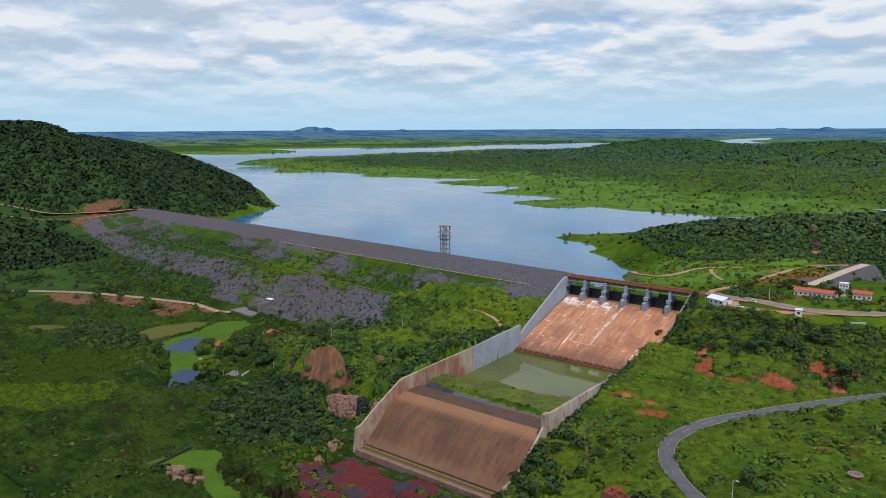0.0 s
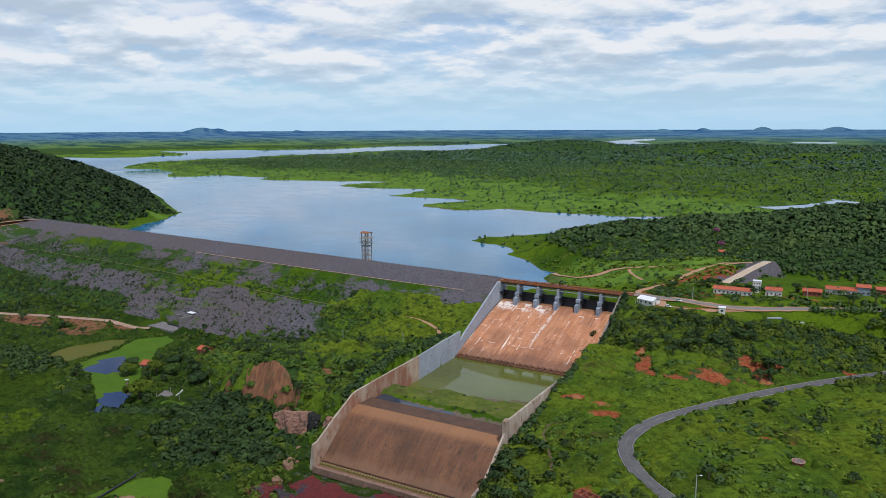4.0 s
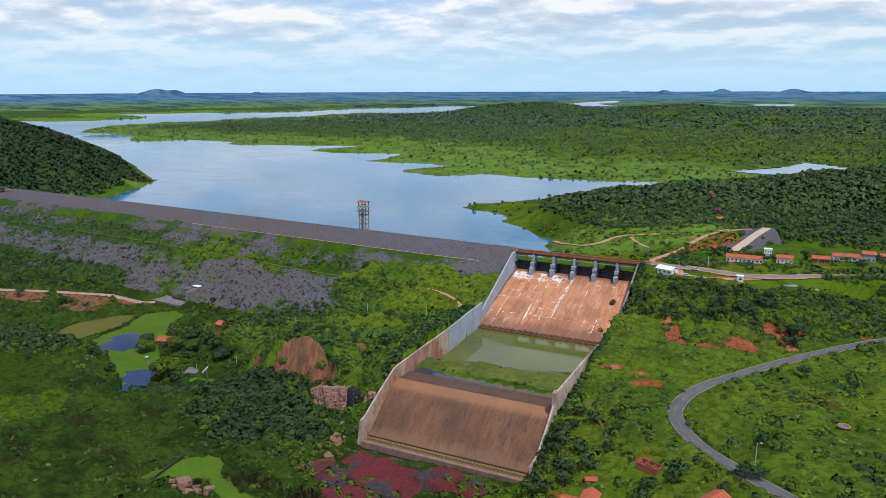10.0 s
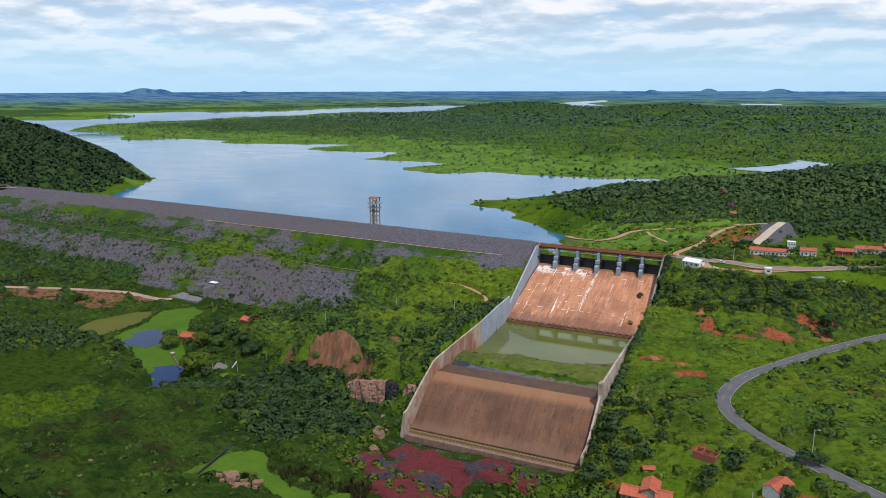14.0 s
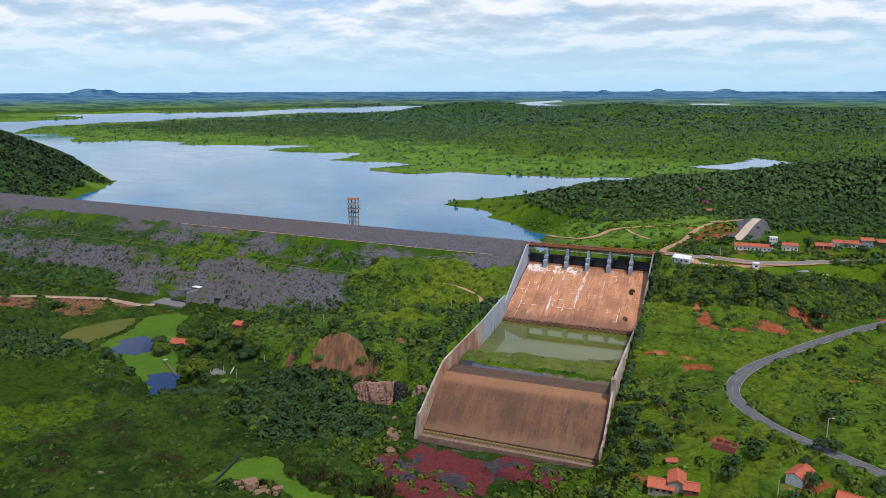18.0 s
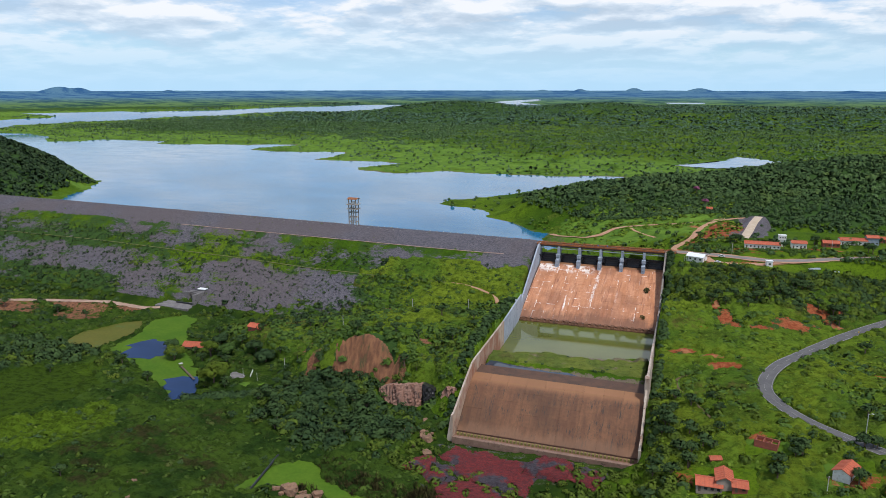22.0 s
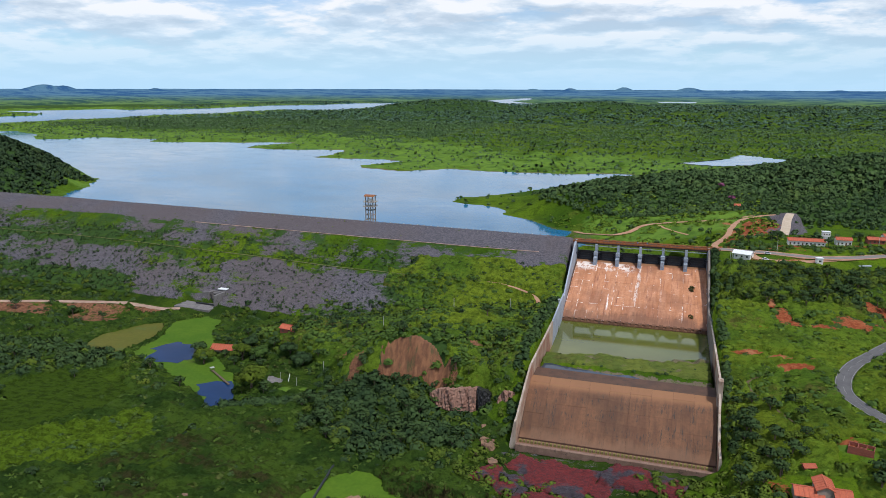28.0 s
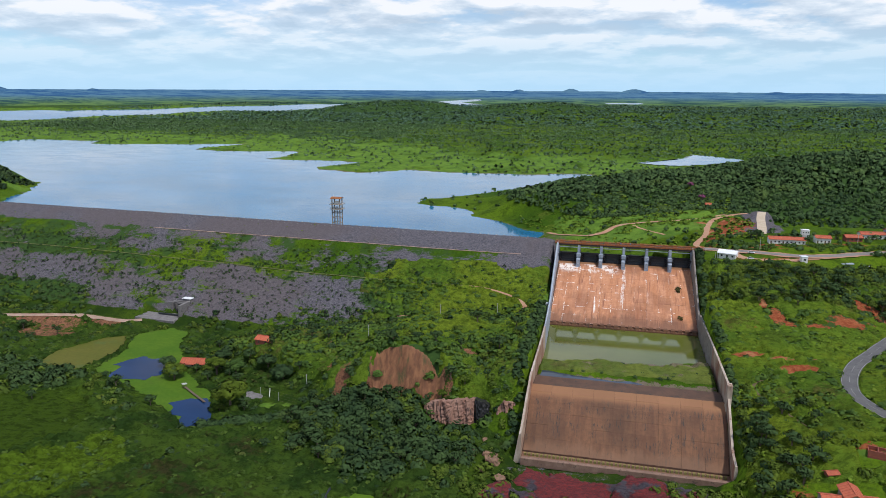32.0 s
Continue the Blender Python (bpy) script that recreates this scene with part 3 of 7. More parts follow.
    if smooth:
        me.polygons.foreach_set("use_smooth", [True] * len(me.polygons))
    me.update()
    return me


def quad_mesh(name, verts, quads, material=None, smooth=False):
    """A mesh of quads from numpy arrays, for large counts."""
    me = bpy.data.meshes.new(name)
    me.vertices.add(len(verts))
    me.vertices.foreach_set("co", np.asarray(verts, np.float32).ravel())
    me.loops.add(quads.size)
    me.loops.foreach_set("vertex_index", quads.astype(np.int32).ravel())
    me.polygons.add(len(quads))
    me.polygons.foreach_set("loop_start", np.arange(0, quads.size, 4, dtype=np.int32))
    if smooth:
        me.polygons.foreach_set("use_smooth", np.ones(len(quads), bool))
    if material:
        me.materials.append(MATS[material])
    me.update(calc_edges=True)
    return me


def thing(name, at=(0, 0, 0), turn=0.0, label="", category="", group="", kind=""):
    ob = new(name)
    ob.empty_display_size = 0.5
    ob.matrix_basis = pose(*at, 0, 0, turn)
    return tagged(ob, label, category, group, kind)


def part(name, bm, material, parent, label="", at=None):
    """Links a bmesh (or a finished mesh) as one mesh object under a thing or a part."""
    if isinstance(bm, bmesh.types.BMesh):
        me = bpy.data.meshes.new(name)
        bm.to_mesh(me)
        bm.free()
    else:
        me = bm
    if material and not me.materials:
        me.materials.append(MATS[material])
    ob = new(name, me)
    ob.parent = parent
    if at is not None:
        ob.matrix_basis = at if isinstance(at, Matrix) else Matrix.Translation(at)
    return tagged(ob, label)


def box(bm, x0, x1, y0, y1, z0, z1, bevel=0.0):
    m = Matrix.Translation(((x0 + x1) / 2, (y0 + y1) / 2, (z0 + z1) / 2)) @ Matrix.Diagonal((x1 - x0, y1 - y0, z1 - z0, 1))
    g = bmesh.ops.create_cube(bm, size=1, matrix=m)
    if bevel:
        edges = list({e for v in g["verts"] for e in v.link_edges})
        bmesh.ops.bevel(bm, geom=edges, offset=bevel, segments=1, affect="EDGES", profile=0.5)
    return bm


def boxes(*specs, bevel=0.0):
    bm = bmesh.new()
    for s in specs:
        box(bm, *s, bevel=bevel)
    return bm


def beam(bm, a, b, w, h=None):
    """A square bar from a to b."""
    a, b = Vector(a), Vector(b)
    d = b - a
    q = d.to_track_quat("Z", "Y").to_matrix().to_4x4()
    m = Matrix.Translation((a + b) / 2) @ q @ Matrix.Diagonal((w, h or w, d.length, 1))
    bmesh.ops.create_cube(bm, size=1, matrix=m)
    return bm


def tube(bm, a, b, r1, r2=None, seg=8):
    a, b = Vector(a), Vector(b)
    d = b - a
    q = d.to_track_quat("Z", "Y").to_matrix().to_4x4()
    bmesh.ops.create_cone(bm, cap_ends=True, segments=seg, radius1=r1, radius2=r1 if r2 is None else r2, depth=d.length,
                          matrix=Matrix.Translation((a + b) / 2) @ q)
    return bm


def extrude_profile(bm, pts, x0, x1):
    """A closed outline in (y, z), carried from x0 to x1."""
    va = [bm.verts.new((x0, y, z)) for y, z in pts]
    vb = [bm.verts.new((x1, y, z)) for y, z in pts]
    bm.faces.new(va[::-1])
    bm.faces.new(vb)
    n = len(pts)
    for k in range(n):
        bm.faces.new((va[k], va[(k + 1) % n], vb[(k + 1) % n], vb[k]))
    bmesh.ops.recalc_face_normals(bm, faces=bm.faces)
    return bm


# ---- plan of the land ----
LEVEL = 19.0            # the lake
EYE_REF = np.array((150.0, -505.0, 168.0))
NEAR_R, FAR_R, FADE = 2600.0, 4750.0, 6000.0


def fold(x, y, z):
    """Draws the far land nearer along the line of sight, so that the plain to the horizon fits within five kilometres."""
    vx, vy = x - EYE_REF[0], y - EYE_REF[1]
    d = np.maximum(np.hypot(vx, vy), 1e-6)
    r = np.where(d > NEAR_R, NEAR_R + (FAR_R - NEAR_R) * (1 - np.exp(-(d - NEAR_R) / FADE)), d)
    k = r / d
    return EYE_REF[0] + vx * k, EYE_REF[1] + vy * k, EYE_REF[2] + (z - EYE_REF[2]) * k, k


def sstep(a, b, v):
    t = np.clip((v - a) / (b - a), 0, 1)
    return t * t * (3 - 2 * t)


def hash_noise(x, y, scale, seed):
    """Smooth value noise on arrays, about -1 to 1."""
    x, y = x / scale + seed * 17.3, y / scale + seed * 9.1
    xi, yi = np.floor(x), np.floor(y)
    fx, fy = x - xi, y - yi
    fx, fy = fx * fx * (3 - 2 * fx), fy * fy * (3 - 2 * fy)

    def rnd(a, b):
        s = np.sin(a * 127.1 + b * 311.7 + seed * 74.7) * 43758.5453
        return (s - np.floor(s)) * 2 - 1

    return (rnd(xi, yi) * (1 - fx) + rnd(xi + 1, yi) * fx) * (1 - fy) + (rnd(xi, yi + 1) * (1 - fx) + rnd(xi + 1, yi + 1) * fx) * fy


def fbm(x, y, scale, seed, octaves=4):
    v, a = 0.0, 0.55
    for k in range(octaves):
        v = v + a * hash_noise(x, y, scale / 2.1 ** k, seed + k)
        a *= 0.5
    return v


def inside_distance(x, y, poly):
    """Distance to a closed outline, positive inside."""
    best, inside = np.full(x.shape, 1e12), np.zeros(x.shape, bool)
    for (ax, ay), (bx, by) in zip(poly, poly[1:] + poly[:1]):
        ex, ey = bx - ax, by - ay
        t = np.clip(((x - ax) * ex + (y - ay) * ey) / (ex * ex + ey * ey), 0, 1)
        best = np.minimum(best, (x - ax - t * ex) ** 2 + (y - ay - t * ey) ** 2)
        if ey:
            inside ^= ((ay > y) != (by > y)) & (x < ax + (y - ay) * ex / ey)
    return np.where(inside, 1, -1) * np.sqrt(best)


def line_distance(x, y, pts):
    """Distance to a polyline, and how far along it (0 to 1) the nearest place lies."""
    best, along = np.full(x.shape, 1e12), np.zeros(x.shape)
    n = len(pts) - 1
    for k in range(n):
        (ax, ay), (bx, by) = pts[k][:2], pts[k + 1][:2]
        ex, ey = bx - ax, by - ay
        t = np.clip(((x - ax) * ex + (y - ay) * ey) / (ex * ex + ey * ey), 0, 1)
        d = (x - ax - t * ex) ** 2 + (y - ay - t * ey) ** 2
        hit = d < best
        best, along = np.where(hit, d, best), np.where(hit, (k + t) / n, along)
    return np.sqrt(best), along


SHORE_HILL = [(4, 60), (-6, 120), (-30, 183), (-82, 240), (-113, 266), (-119, 292), (-159, 321), (-199, 334), (-201, 374), (-165, 409), (-105, 489), (-43, 612), (-10, 690)]
SHORE_NORTH = [(-130, 667), (-206, 663), (-313, 674), (-343, 645), (-377, 614), (-420, 624), (-468, 640), (-490, 684), (-440, 772), (-520, 790), (-600, 772), (-645, 780),
               (-640, 850), (-640, 945), (-741, 930), (-798, 915), (-876, 933), (-888, 985), (-850, 1110), (-924, 1085), (-1019, 1030), (-1098, 1008), (-1224, 995), (-1262, 1090), (-1321, 1078), (-1452, 1089)]
SHORE_WEST = [(-1466, 1010), (-1542, 967), (-1625, 1030), (-1690, 1120), (-1850, 1206), (-2040, 1180), (-2216, 1368), (-2357, 1555), (-2315, 1704), (-2304, 1853), (-2244, 2034), (-2274, 2326),
              (-2134, 2580), (-2183, 2794), (-2131, 3162), (-1837, 3165), (-1808, 3464), (-1850, 4422)]
SHORE_FAR = [(-1900, 4850), (-2330, 4750), (-2363, 4139), (-2604, 3924), (-2619, 3537), (-2632, 3199), (-2767, 3053), (-2896, 2819), (-3092, 2849), (-3144, 2647), (-3260, 2490), (-3300, 2420), (-2873, 2260),
             (-2702, 2053), (-2780, 1965), (-2733, 1810), (-2900, 1700), (-3600, 1500), (-3600, 700), (-1500, 520), (-1000, 480), (-786, 378), (-690, 230), (-640, 60)]
LAKE = SHORE_HILL + SHORE_NORTH + SHORE_WEST + SHORE_FAR
POOL_RIGHT = [(77, 905), (107, 941), (134, 972), (168, 1021), (190, 1108), (226, 1085), (277, 1026), (250, 955), (192, 905), (145, 866), (97, 880)]
POOL_FAR = [(-1562, 5151), (-1640, 5964), (-1540, 7200), (-1384, 6400), (-1450, 5750), (-1000, 4900), (-780, 4760), (-1135, 4400)]
POOL_THIN = [(-640, 4750), (-480, 5500), (-380, 5600), (-520, 4900)]
POOL_EAST = [(-190, 6000), (110, 6080), (110, 5600), (-140, 5550)]


def crest_y(x):
    return 10 + 0.068 * np.maximum(-x, 0)


# paths: (x, y) and the heights at their ends come from the land itself
ROAD_LOW = [(360, 80, 30.5), (290, 12, 30), (246, -34, 29.8), (222, -60, 29.8), (196, -93, 30), (179, -117, 30), (167, -135, 30), (158, -148, 29.6), (152, -160.7, 29.3), (148.5, -172.8, 28.5),
            (148.1, -184.1, 27.3), (153.7, -197.2, 26.3), (163, -209.3, 25.9), (177.4, -221.7, 26.1), (198, -236.9, 26.7), (235.2, -260.4, 25.8), (292.8, -285, 22.3)]
ROAD_UP = [(96, 4, 51.2), (106, 3.5, 51.2), (117, 3, 51), (131, 2.5, 51), (147, -1, 51), (164, -2.5, 51), (184, 3, 51.2), (206, 14, 51.6), (248, 30, 52), (330, 60, 53)]
TRACK_DAM = [(-600, -250, 4), (-520, -190, 2.5), (-460, -147, 1.6), (-414, -127, 1), (-386, -117, 0.8), (-356, -108, 0.6), (-330, -101, 0.4), (-306, -101, 0.2), (-290, -101, -0.8), (-280, -95, -1.6)]
BERM_TRACK = [(-340, 10.4), (-277, 6.1), (-197, 0.7), (-126, -4.1), (-60, -8.6), (-25, -10.5)]
TRACK_RED = [(168, 178, 51), (138, 174, 48), (119, 165, 45.5), (97, 162, 43), (58, 162, 38.5), (40, 154, 36), (30, 136, 33.5), (17, 129, 31), (3, 140, 29), (-10, 152, 26), (-22, 168, 22)]
TRACK_RED_B = [(102, 8, 51), (98, 25, 48.5), (103, 50, 47), (110, 78, 47), (115, 112, 47), (125, 148, 47.6), (145, 170, 49), (168, 179, 51)]
TRACK_KNOLL = [(-58, -44), (-48, -44), (-39, -45.5), (-31, -49), (-24, -54), (-18, -60), (-14.5, -67), (-13, -75), (-14, -80), (-22, -83)]
TRACK_SPUR = [(-98, -76), (-87, -74), (-75, -79), (-62, -84)]
DAM_LINE = [(-600, -4.5), (-540, -8), (-436, -13), (-350, -20), (-301, -25), (-255, -29.6), (-181, -37), (-145, -39), (-118, -41.5), (-93, -43), (-75, -44), (-60, -44)]
TRACK_HILL = [(-770, -100), (-722, -58), (-711, -33), (-703, -2), (-697, 26), (-693, 48), (-672, 54)]
TRACK_HILL_B = [(-740, -100), (-704, -54), (-697, -41), (-687, 0), (-681, 40)]
TRACK_HILL_C = [(-712, -58), (-701, -40), (-694, 0), (-692, 46)]
TRACK_BRANCH = [(56, 150), (60.7, 136.7), (70, 118), (80.7, 102)]
TRACK_FOOT = [(135.4, -158.8), (125.9, -161.3), (118.1, -164.6), (112, -167.6), (107.4, -173.7), (107.9, -180.3), (111.9, -188.3), (120, -200.9), (125.9, -215.4)]
TRACK_YARD = [(120, -4, 50.8), (124, -15, 50.4), (132, -19, 50.2), (146, -18, 50.2), (160, -12, 50.4), (172, -4, 50.8)]
RAMP = [(149, 66, 52), (154, 95, 52), (160, 135, 52), (167, 172, 52)]


POND_TOP = [(-247, -168), (-238, -151), (-226, -151), (-209, -167), (-217, -187), (-236, -183)]
POND_LOW = [(-182, -208), (-176, -199), (-167, -195), (-158, -206), (-146, -226), (-160, -232), (-168, -222)]
WEED_TOP = [(-256, -176), (-256, -150), (-270, -117), (-254, -100), (-236, -104), (-226, -130), (-200, -165), (-168, -190), (-152, -222), (-160, -231), (-178, -218), (-200, -204), (-218, -194), (-240, -188)]
WEED_LOW = [(-66, -271), (-58, -264), (-50, -264), (-43, -268), (-40, -275), (-30, -278), (-20, -283), (-10, -282), (-4, -286), (0, -280), (6, -277), (10, -282), (6, -292), (-8, -296), (-22, -296), (-32, -290), (-40, -286), (-50, -284), (-60, -290), (-70, -300), (-74, -294)]
BROWN_POOL = [(-294, -178), (-298, -155), (-285, -127), (-271, -119), (-257, -150), (-262, -180), (-280, -188)]
PALE_POOL = [(-388, -222), (-372, -204), (-350, -200), (-346, -214), (-366, -228)]
POOLS = [POOL_RIGHT, POND_TOP, POND_LOW, WEED_TOP, WEED_LOW, BROWN_POOL, PALE_POOL]


def natural(x, y):
    """Land height before roads and buildings are cut in."""
    d = inside_distance(x, y, LAKE) + 14 * fbm(x, y, 60, 3) + 5 * fbm(x, y, 14, 5, 3)
    far = np.hypot(x - EYE_REF[0], y - EYE_REF[1])
    d = np.where(far > 1500, d + 25 * fbm(x, y, 160, 8), d)
    # upstream land, rolling away from the shore
    roll = 3.5 + 6 * fbm(x, y, 420, 11) + 5 * fbm(x, y, 150, 14)
    up = LEVEL + np.where(d > 0, -np.minimum(d * 0.08, 9), np.minimum(-d * 0.045, 2.5) + sstep(30, 420, -d) * np.maximum(roll, 0))
    up += sstep(60, 500, -d) * 2 * sstep(900, 1800, y) * (1 - sstep(3500, 6000, far))

    def hill(cx, cy, rx, ry, h, power=2.0, turn=0.0):
        c, s = math.cos(radians(turn)), math.sin(radians(turn))
        u, v = (x - cx) * c + (y - cy) * s, -(x - cx) * s + (y - cy) * c
        q = np.sqrt((u / rx) ** 2 + (v / ry) ** 2)
        return h * np.maximum(1 - q ** power, 0) + h * 0.06 * np.exp(-q * q)

    up += hill(-1247, 3500, 420, 600, 46) + hill(-420, 3700, 450, 500, 38) + hill(300, 3300, 700, 500, 16)
    up += hill(-11050, 9900, 440, 440, 105, 1.4) + hill(-10720, 10118, 210, 210, 74, 1.4) + hill(-9517, 10964, 170, 170, 52, 1.3)
    up += hill(-2228, 14160, 200, 200, 75, 1.2) + hill(-1288, 15200, 230, 230, 85, 1.2) + hill(0, 15300, 330, 330, 75, 1.5)
    up += hill(-2900, 13800, 260, 260, 50, 1.3) + hill(-3500, 14200, 180, 180, 60, 1.2) + hill(2600, 14500, 300, 300, 50, 1.3)
    rough = 4 * fbm(x, y, 40, 21) * sstep(10, 80, -d)
    # wooded hill beside the spillway
    wooded = hill(235, 352, 400, 190, 46, 2.0, 12) * sstep(0, 70, -d)
    wooded += hill(560, 400, 420, 220, 22)
    up = up + wooded + rough
    # high ground behind the gates and by the houses
    shelf = 51.0 + 0.02 * (x - 100)
    w = sstep(70, 110, x + 0.3 * np.maximum(y - 40, 0)) * (1 - sstep(95, 210, y))
    up = np.maximum(up, up * (1 - w) + shelf * w)
    apron = sstep(-30, 8, x) * (1 - sstep(90, 112, x)) * (1 - sstep(60, 150, y))
    up = up * (1 - apron) + 34.5 * apron
    meadow = sstep(-20, 60, x) * sstep(60, 130, y) * (1 - sstep(200, 260, y)) * (1 - sstep(130, 170, x))
    up = up * (1 - 0.9 * meadow) + (29 + 0.17 * x) * 0.9 * meadow
    # downstream valley
    flat = -3.6 + 0.9 * fbm(x, y, 45, 31) + 0.5 * fbm(x, y, 12, 34)
    west = sstep(-440, -760, x) * 40 + sstep(-300, -420, x) * 2.5
    left = flat + west + sstep(-230, -120, x) * 3 * sstep(-260, -200, y)
    knoll = 31 * np.exp(-(((x + 42) / 78) ** 2 + ((y + 140) / 60) ** 2)) + 12 * np.exp(-(((x + 58) / 24) ** 2 + ((y + 180) / 15) ** 2)) + 9 * np.exp(-(((x + 150) / 42) ** 2 + ((y + 140) / 40) ** 2))
    knoll += 14 * np.exp(-(((x + 20) / 60) ** 2 + ((y + 55) / 40) ** 2))
    knoll *= sstep(-199, -188 + 11 * sstep(-84, -74, x) * sstep(-36, -44, x), y + 5 * fbm(x, y, 25, 41) + 0.25 * np.maximum(x + 20, 0) * (x < 4) - 0.5 * np.maximum(-x - 80, 0))
    left += knoll * (1 + 0.10 * fbm(x, y, 22, 43))
    left += 11 * np.exp(-((x - 1) / 16) ** 2) * sstep(-226, -200, y)
    left += 6.5 * np.exp(-(((x + 80) / 13) ** 2 + ((y + 172) / 12) ** 2))
    left = np.where((y < -186) & (x < 4), np.maximum(left, 9.6 * np.exp(-(((x + 68) / 24) ** 2) ** 2) * sstep(-226, -202, y) + flat * 0.3), left)
    left = np.minimum(left, 30 + 0.08 * np.maximum(y + 190, 0))
    low = 22.5 + 0.14 * (np.minimum(x, 215) - 141) + 0.145 * (y + 212)
    low = low - 1.2 * np.log1p(np.exp(np.clip((low - 29.5) / 1.2, -50, 50)))
    right = low + 0.24 * np.maximum(y + 112 - 0.97 * np.maximum(x - 165, 0), 0)
    brink = np.interp(y, (-260, -240, -226, -216, -206, -194, -190, -136), (-1, 4, 8.4, 9.5, 16, 24.5, 29.8, 28.4)) - 1.5 + 0.8 * np.maximum(x - 94, 0)
    right = np.where(y < -136, np.minimum(right, brink), right)
    right = -np.log(np.exp(-np.clip(right, -200, 300) / 4) + np.exp(-(51.5 + 0.01 * np.maximum(x - 100, 0)) / 4)) * 4
    edge = 51.6 + 0.40 * y + 0.66 * np.maximum(x - 95, 0)
    right = np.where((y > -80) & (y < 4), np.minimum(right, np.maximum(edge, 18)), right)
    right += 1.4 * fbm(x, y, 30, 51) * (1 - sstep(-40, -10, y))
    right = np.maximum(right, flat)
    down = left + (right - left) * sstep(30, 75, x)
    # the dam, rock over earth
    cy = crest_y(x)
    dam = 50.2 - np.maximum(cy - 5 - y, 0) / 2.08 - np.maximum(y - cy - 5, 0) / 2.2
    dam += 0.35 * fbm(x, y, 9, 61) * sstep(1, 8, np.abs(y - cy))
    s = cy - 5 - y
    dam += 1.2 * np.exp(-((s - 16.5) / 2.2) ** 2) + 1.6 * np.exp(-((s - 53) / 3.0) ** 2)
    ends = sstep(-715, -690, x) * (1 - sstep(-3, 1, x))
    dam = np.where(ends > 0, dam * ends - 60 * (1 - ends), -99)
    # left abutment hill
    q = np.minimum(np.hypot(x + 1150, y - 80) / 478, 3)
    q2 = np.minimum(np.hypot((x + 1560) / 560, (y + 60) / 430), 3)
    hl = np.maximum(148 * np.maximum(1 - q ** 2.0, 0), 106 * np.maximum(1 - q2 ** 2.0, 0)) * (1 + 0.06 * fbm(x, y, 70, 71))
    near = sstep(30, 75, y - (crest_y(x) - 35))
    near = np.where(x > 94, sstep(0, 14, y), near)
    near = np.where((x > -8) & (x <= 94), sstep(4, 16, y), near)
    z = down * (1 - near) + up * near
    z = np.maximum(z, dam)
    z = np.where(x < -560, np.maximum(z, LEVEL - 14 - 8 * np.log(np.exp(-(hl + 30 * sstep(-560, -700, x) * sstep(-330, -120, y) * (1 - near)) / 8) + np.exp(-164 / 8))), z)
    for pool, lv in ((POOL_RIGHT, 21.0), (POOL_FAR, 20.0), (POOL_THIN, 20.0), (POOL_EAST, 20.0)):
        dp = inside_distance(x, y, pool) + 6 * fbm(x, y, 40, 77)
        z = np.where(dp > -160, np.minimum(z, lv - 1.2 + 0.03 * np.maximum(-dp, 0) + np.maximum(-dp - 120, 0) * 0.5), z)
    z = np.where((d < -2) | (near < 0.5), z, np.minimum(z, np.where(dam > LEVEL - 8, z, LEVEL - 1)))
    return z, d


def chute_z(y):
    """Floor of the spillway along its fall."""
    up = 36.6 - 21.6 * np.clip((-4 - y) / 68, 0, 1) ** 1.12
    down = 20.0 - 19.5 * np.clip((-188 - y) / 30, 0, 1) ** 1.45
    z = np.where(y > -74, up, np.where(y > -150, 11.0, np.where(y > -178, 16.5, np.where(y > -188, 19.3, down))))
    return np.where(y < -219, -0.5, z)


ROADS = {}


def road_heights(pts, smooth=5):
    """Samples a path evenly and gives it a smooth height over the land."""
    p = [Vector(q) for q in pts]
    given = len(pts[0]) == 3
    out = []
    for k in range(len(p) - 1):
        a, b, c, e = p[max(k - 1, 0)], p[k], p[k + 1], p[min(k + 2, len(p) - 1)]
        n = max(2, int((c - b).length / 3))
        for j in range(n):
            t = j / n
            out.append(0.5 * (2 * b + (c - a) * t + (2 * a - 5 * b + 4 * c - e) * t * t + (3 * b - a - 3 * c + e) * t ** 3))
    out.append(p[-1])
    xy = np.array([tuple(v) for v in out])
    z = xy[:, 2] if given else natural(xy[:, 0], xy[:, 1])[0]
    xy = xy[:, :2]
    for _ in range(smooth):
        zp = np.pad(z, 4, mode="edge")
        z = sum(zp[k:k + len(z)] for k in range(9)) / 9
    return np.column_stack([xy, z])


for key, pts, half in (("ROAD_LOW", ROAD_LOW, 3.6), ("ROAD_UP", ROAD_UP, 3.4), ("TRACK_DAM", TRACK_DAM, 3.0), ("TRACK_RED", TRACK_RED, 2.6),
                       ("TRACK_RED_B", TRACK_RED_B, 2.2), ("TRACK_KNOLL", TRACK_KNOLL, 1.5), ("TRACK_HILL", TRACK_HILL, 3.0), ("TRACK_HILL_B", TRACK_HILL_B, 2.2), ("TRACK_HILL_C", TRACK_HILL_C, 2.0), ("TRACK_BRANCH", TRACK_BRANCH, 1.5),
                       ("RAMP", RAMP, 4.6), ("TRACK_FOOT", TRACK_FOOT, 0.8), ("TRACK_SPUR", TRACK_SPUR, 1.3), ("DAM_LINE", DAM_LINE, 0.9), ("BERM_TRACK", BERM_TRACK, 1.0), ("TRACK_YARD", TRACK_YARD, 3.2)):
    ROADS[key] = (road_heights(pts), half)


def land(x, y):
    """Finished land height, with roads bedded in and the spillway's trench."""
    z, d = natural(x, y)
    for path, half in ROADS.values():
        pad = half + 18
        sel = np.nonzero((x > path[:, 0].min() - pad) & (x < path[:, 0].max() + pad) & (y > path[:, 1].min() - pad) & (y < path[:, 1].max() + pad))[0]
        if not len(sel):
            continue
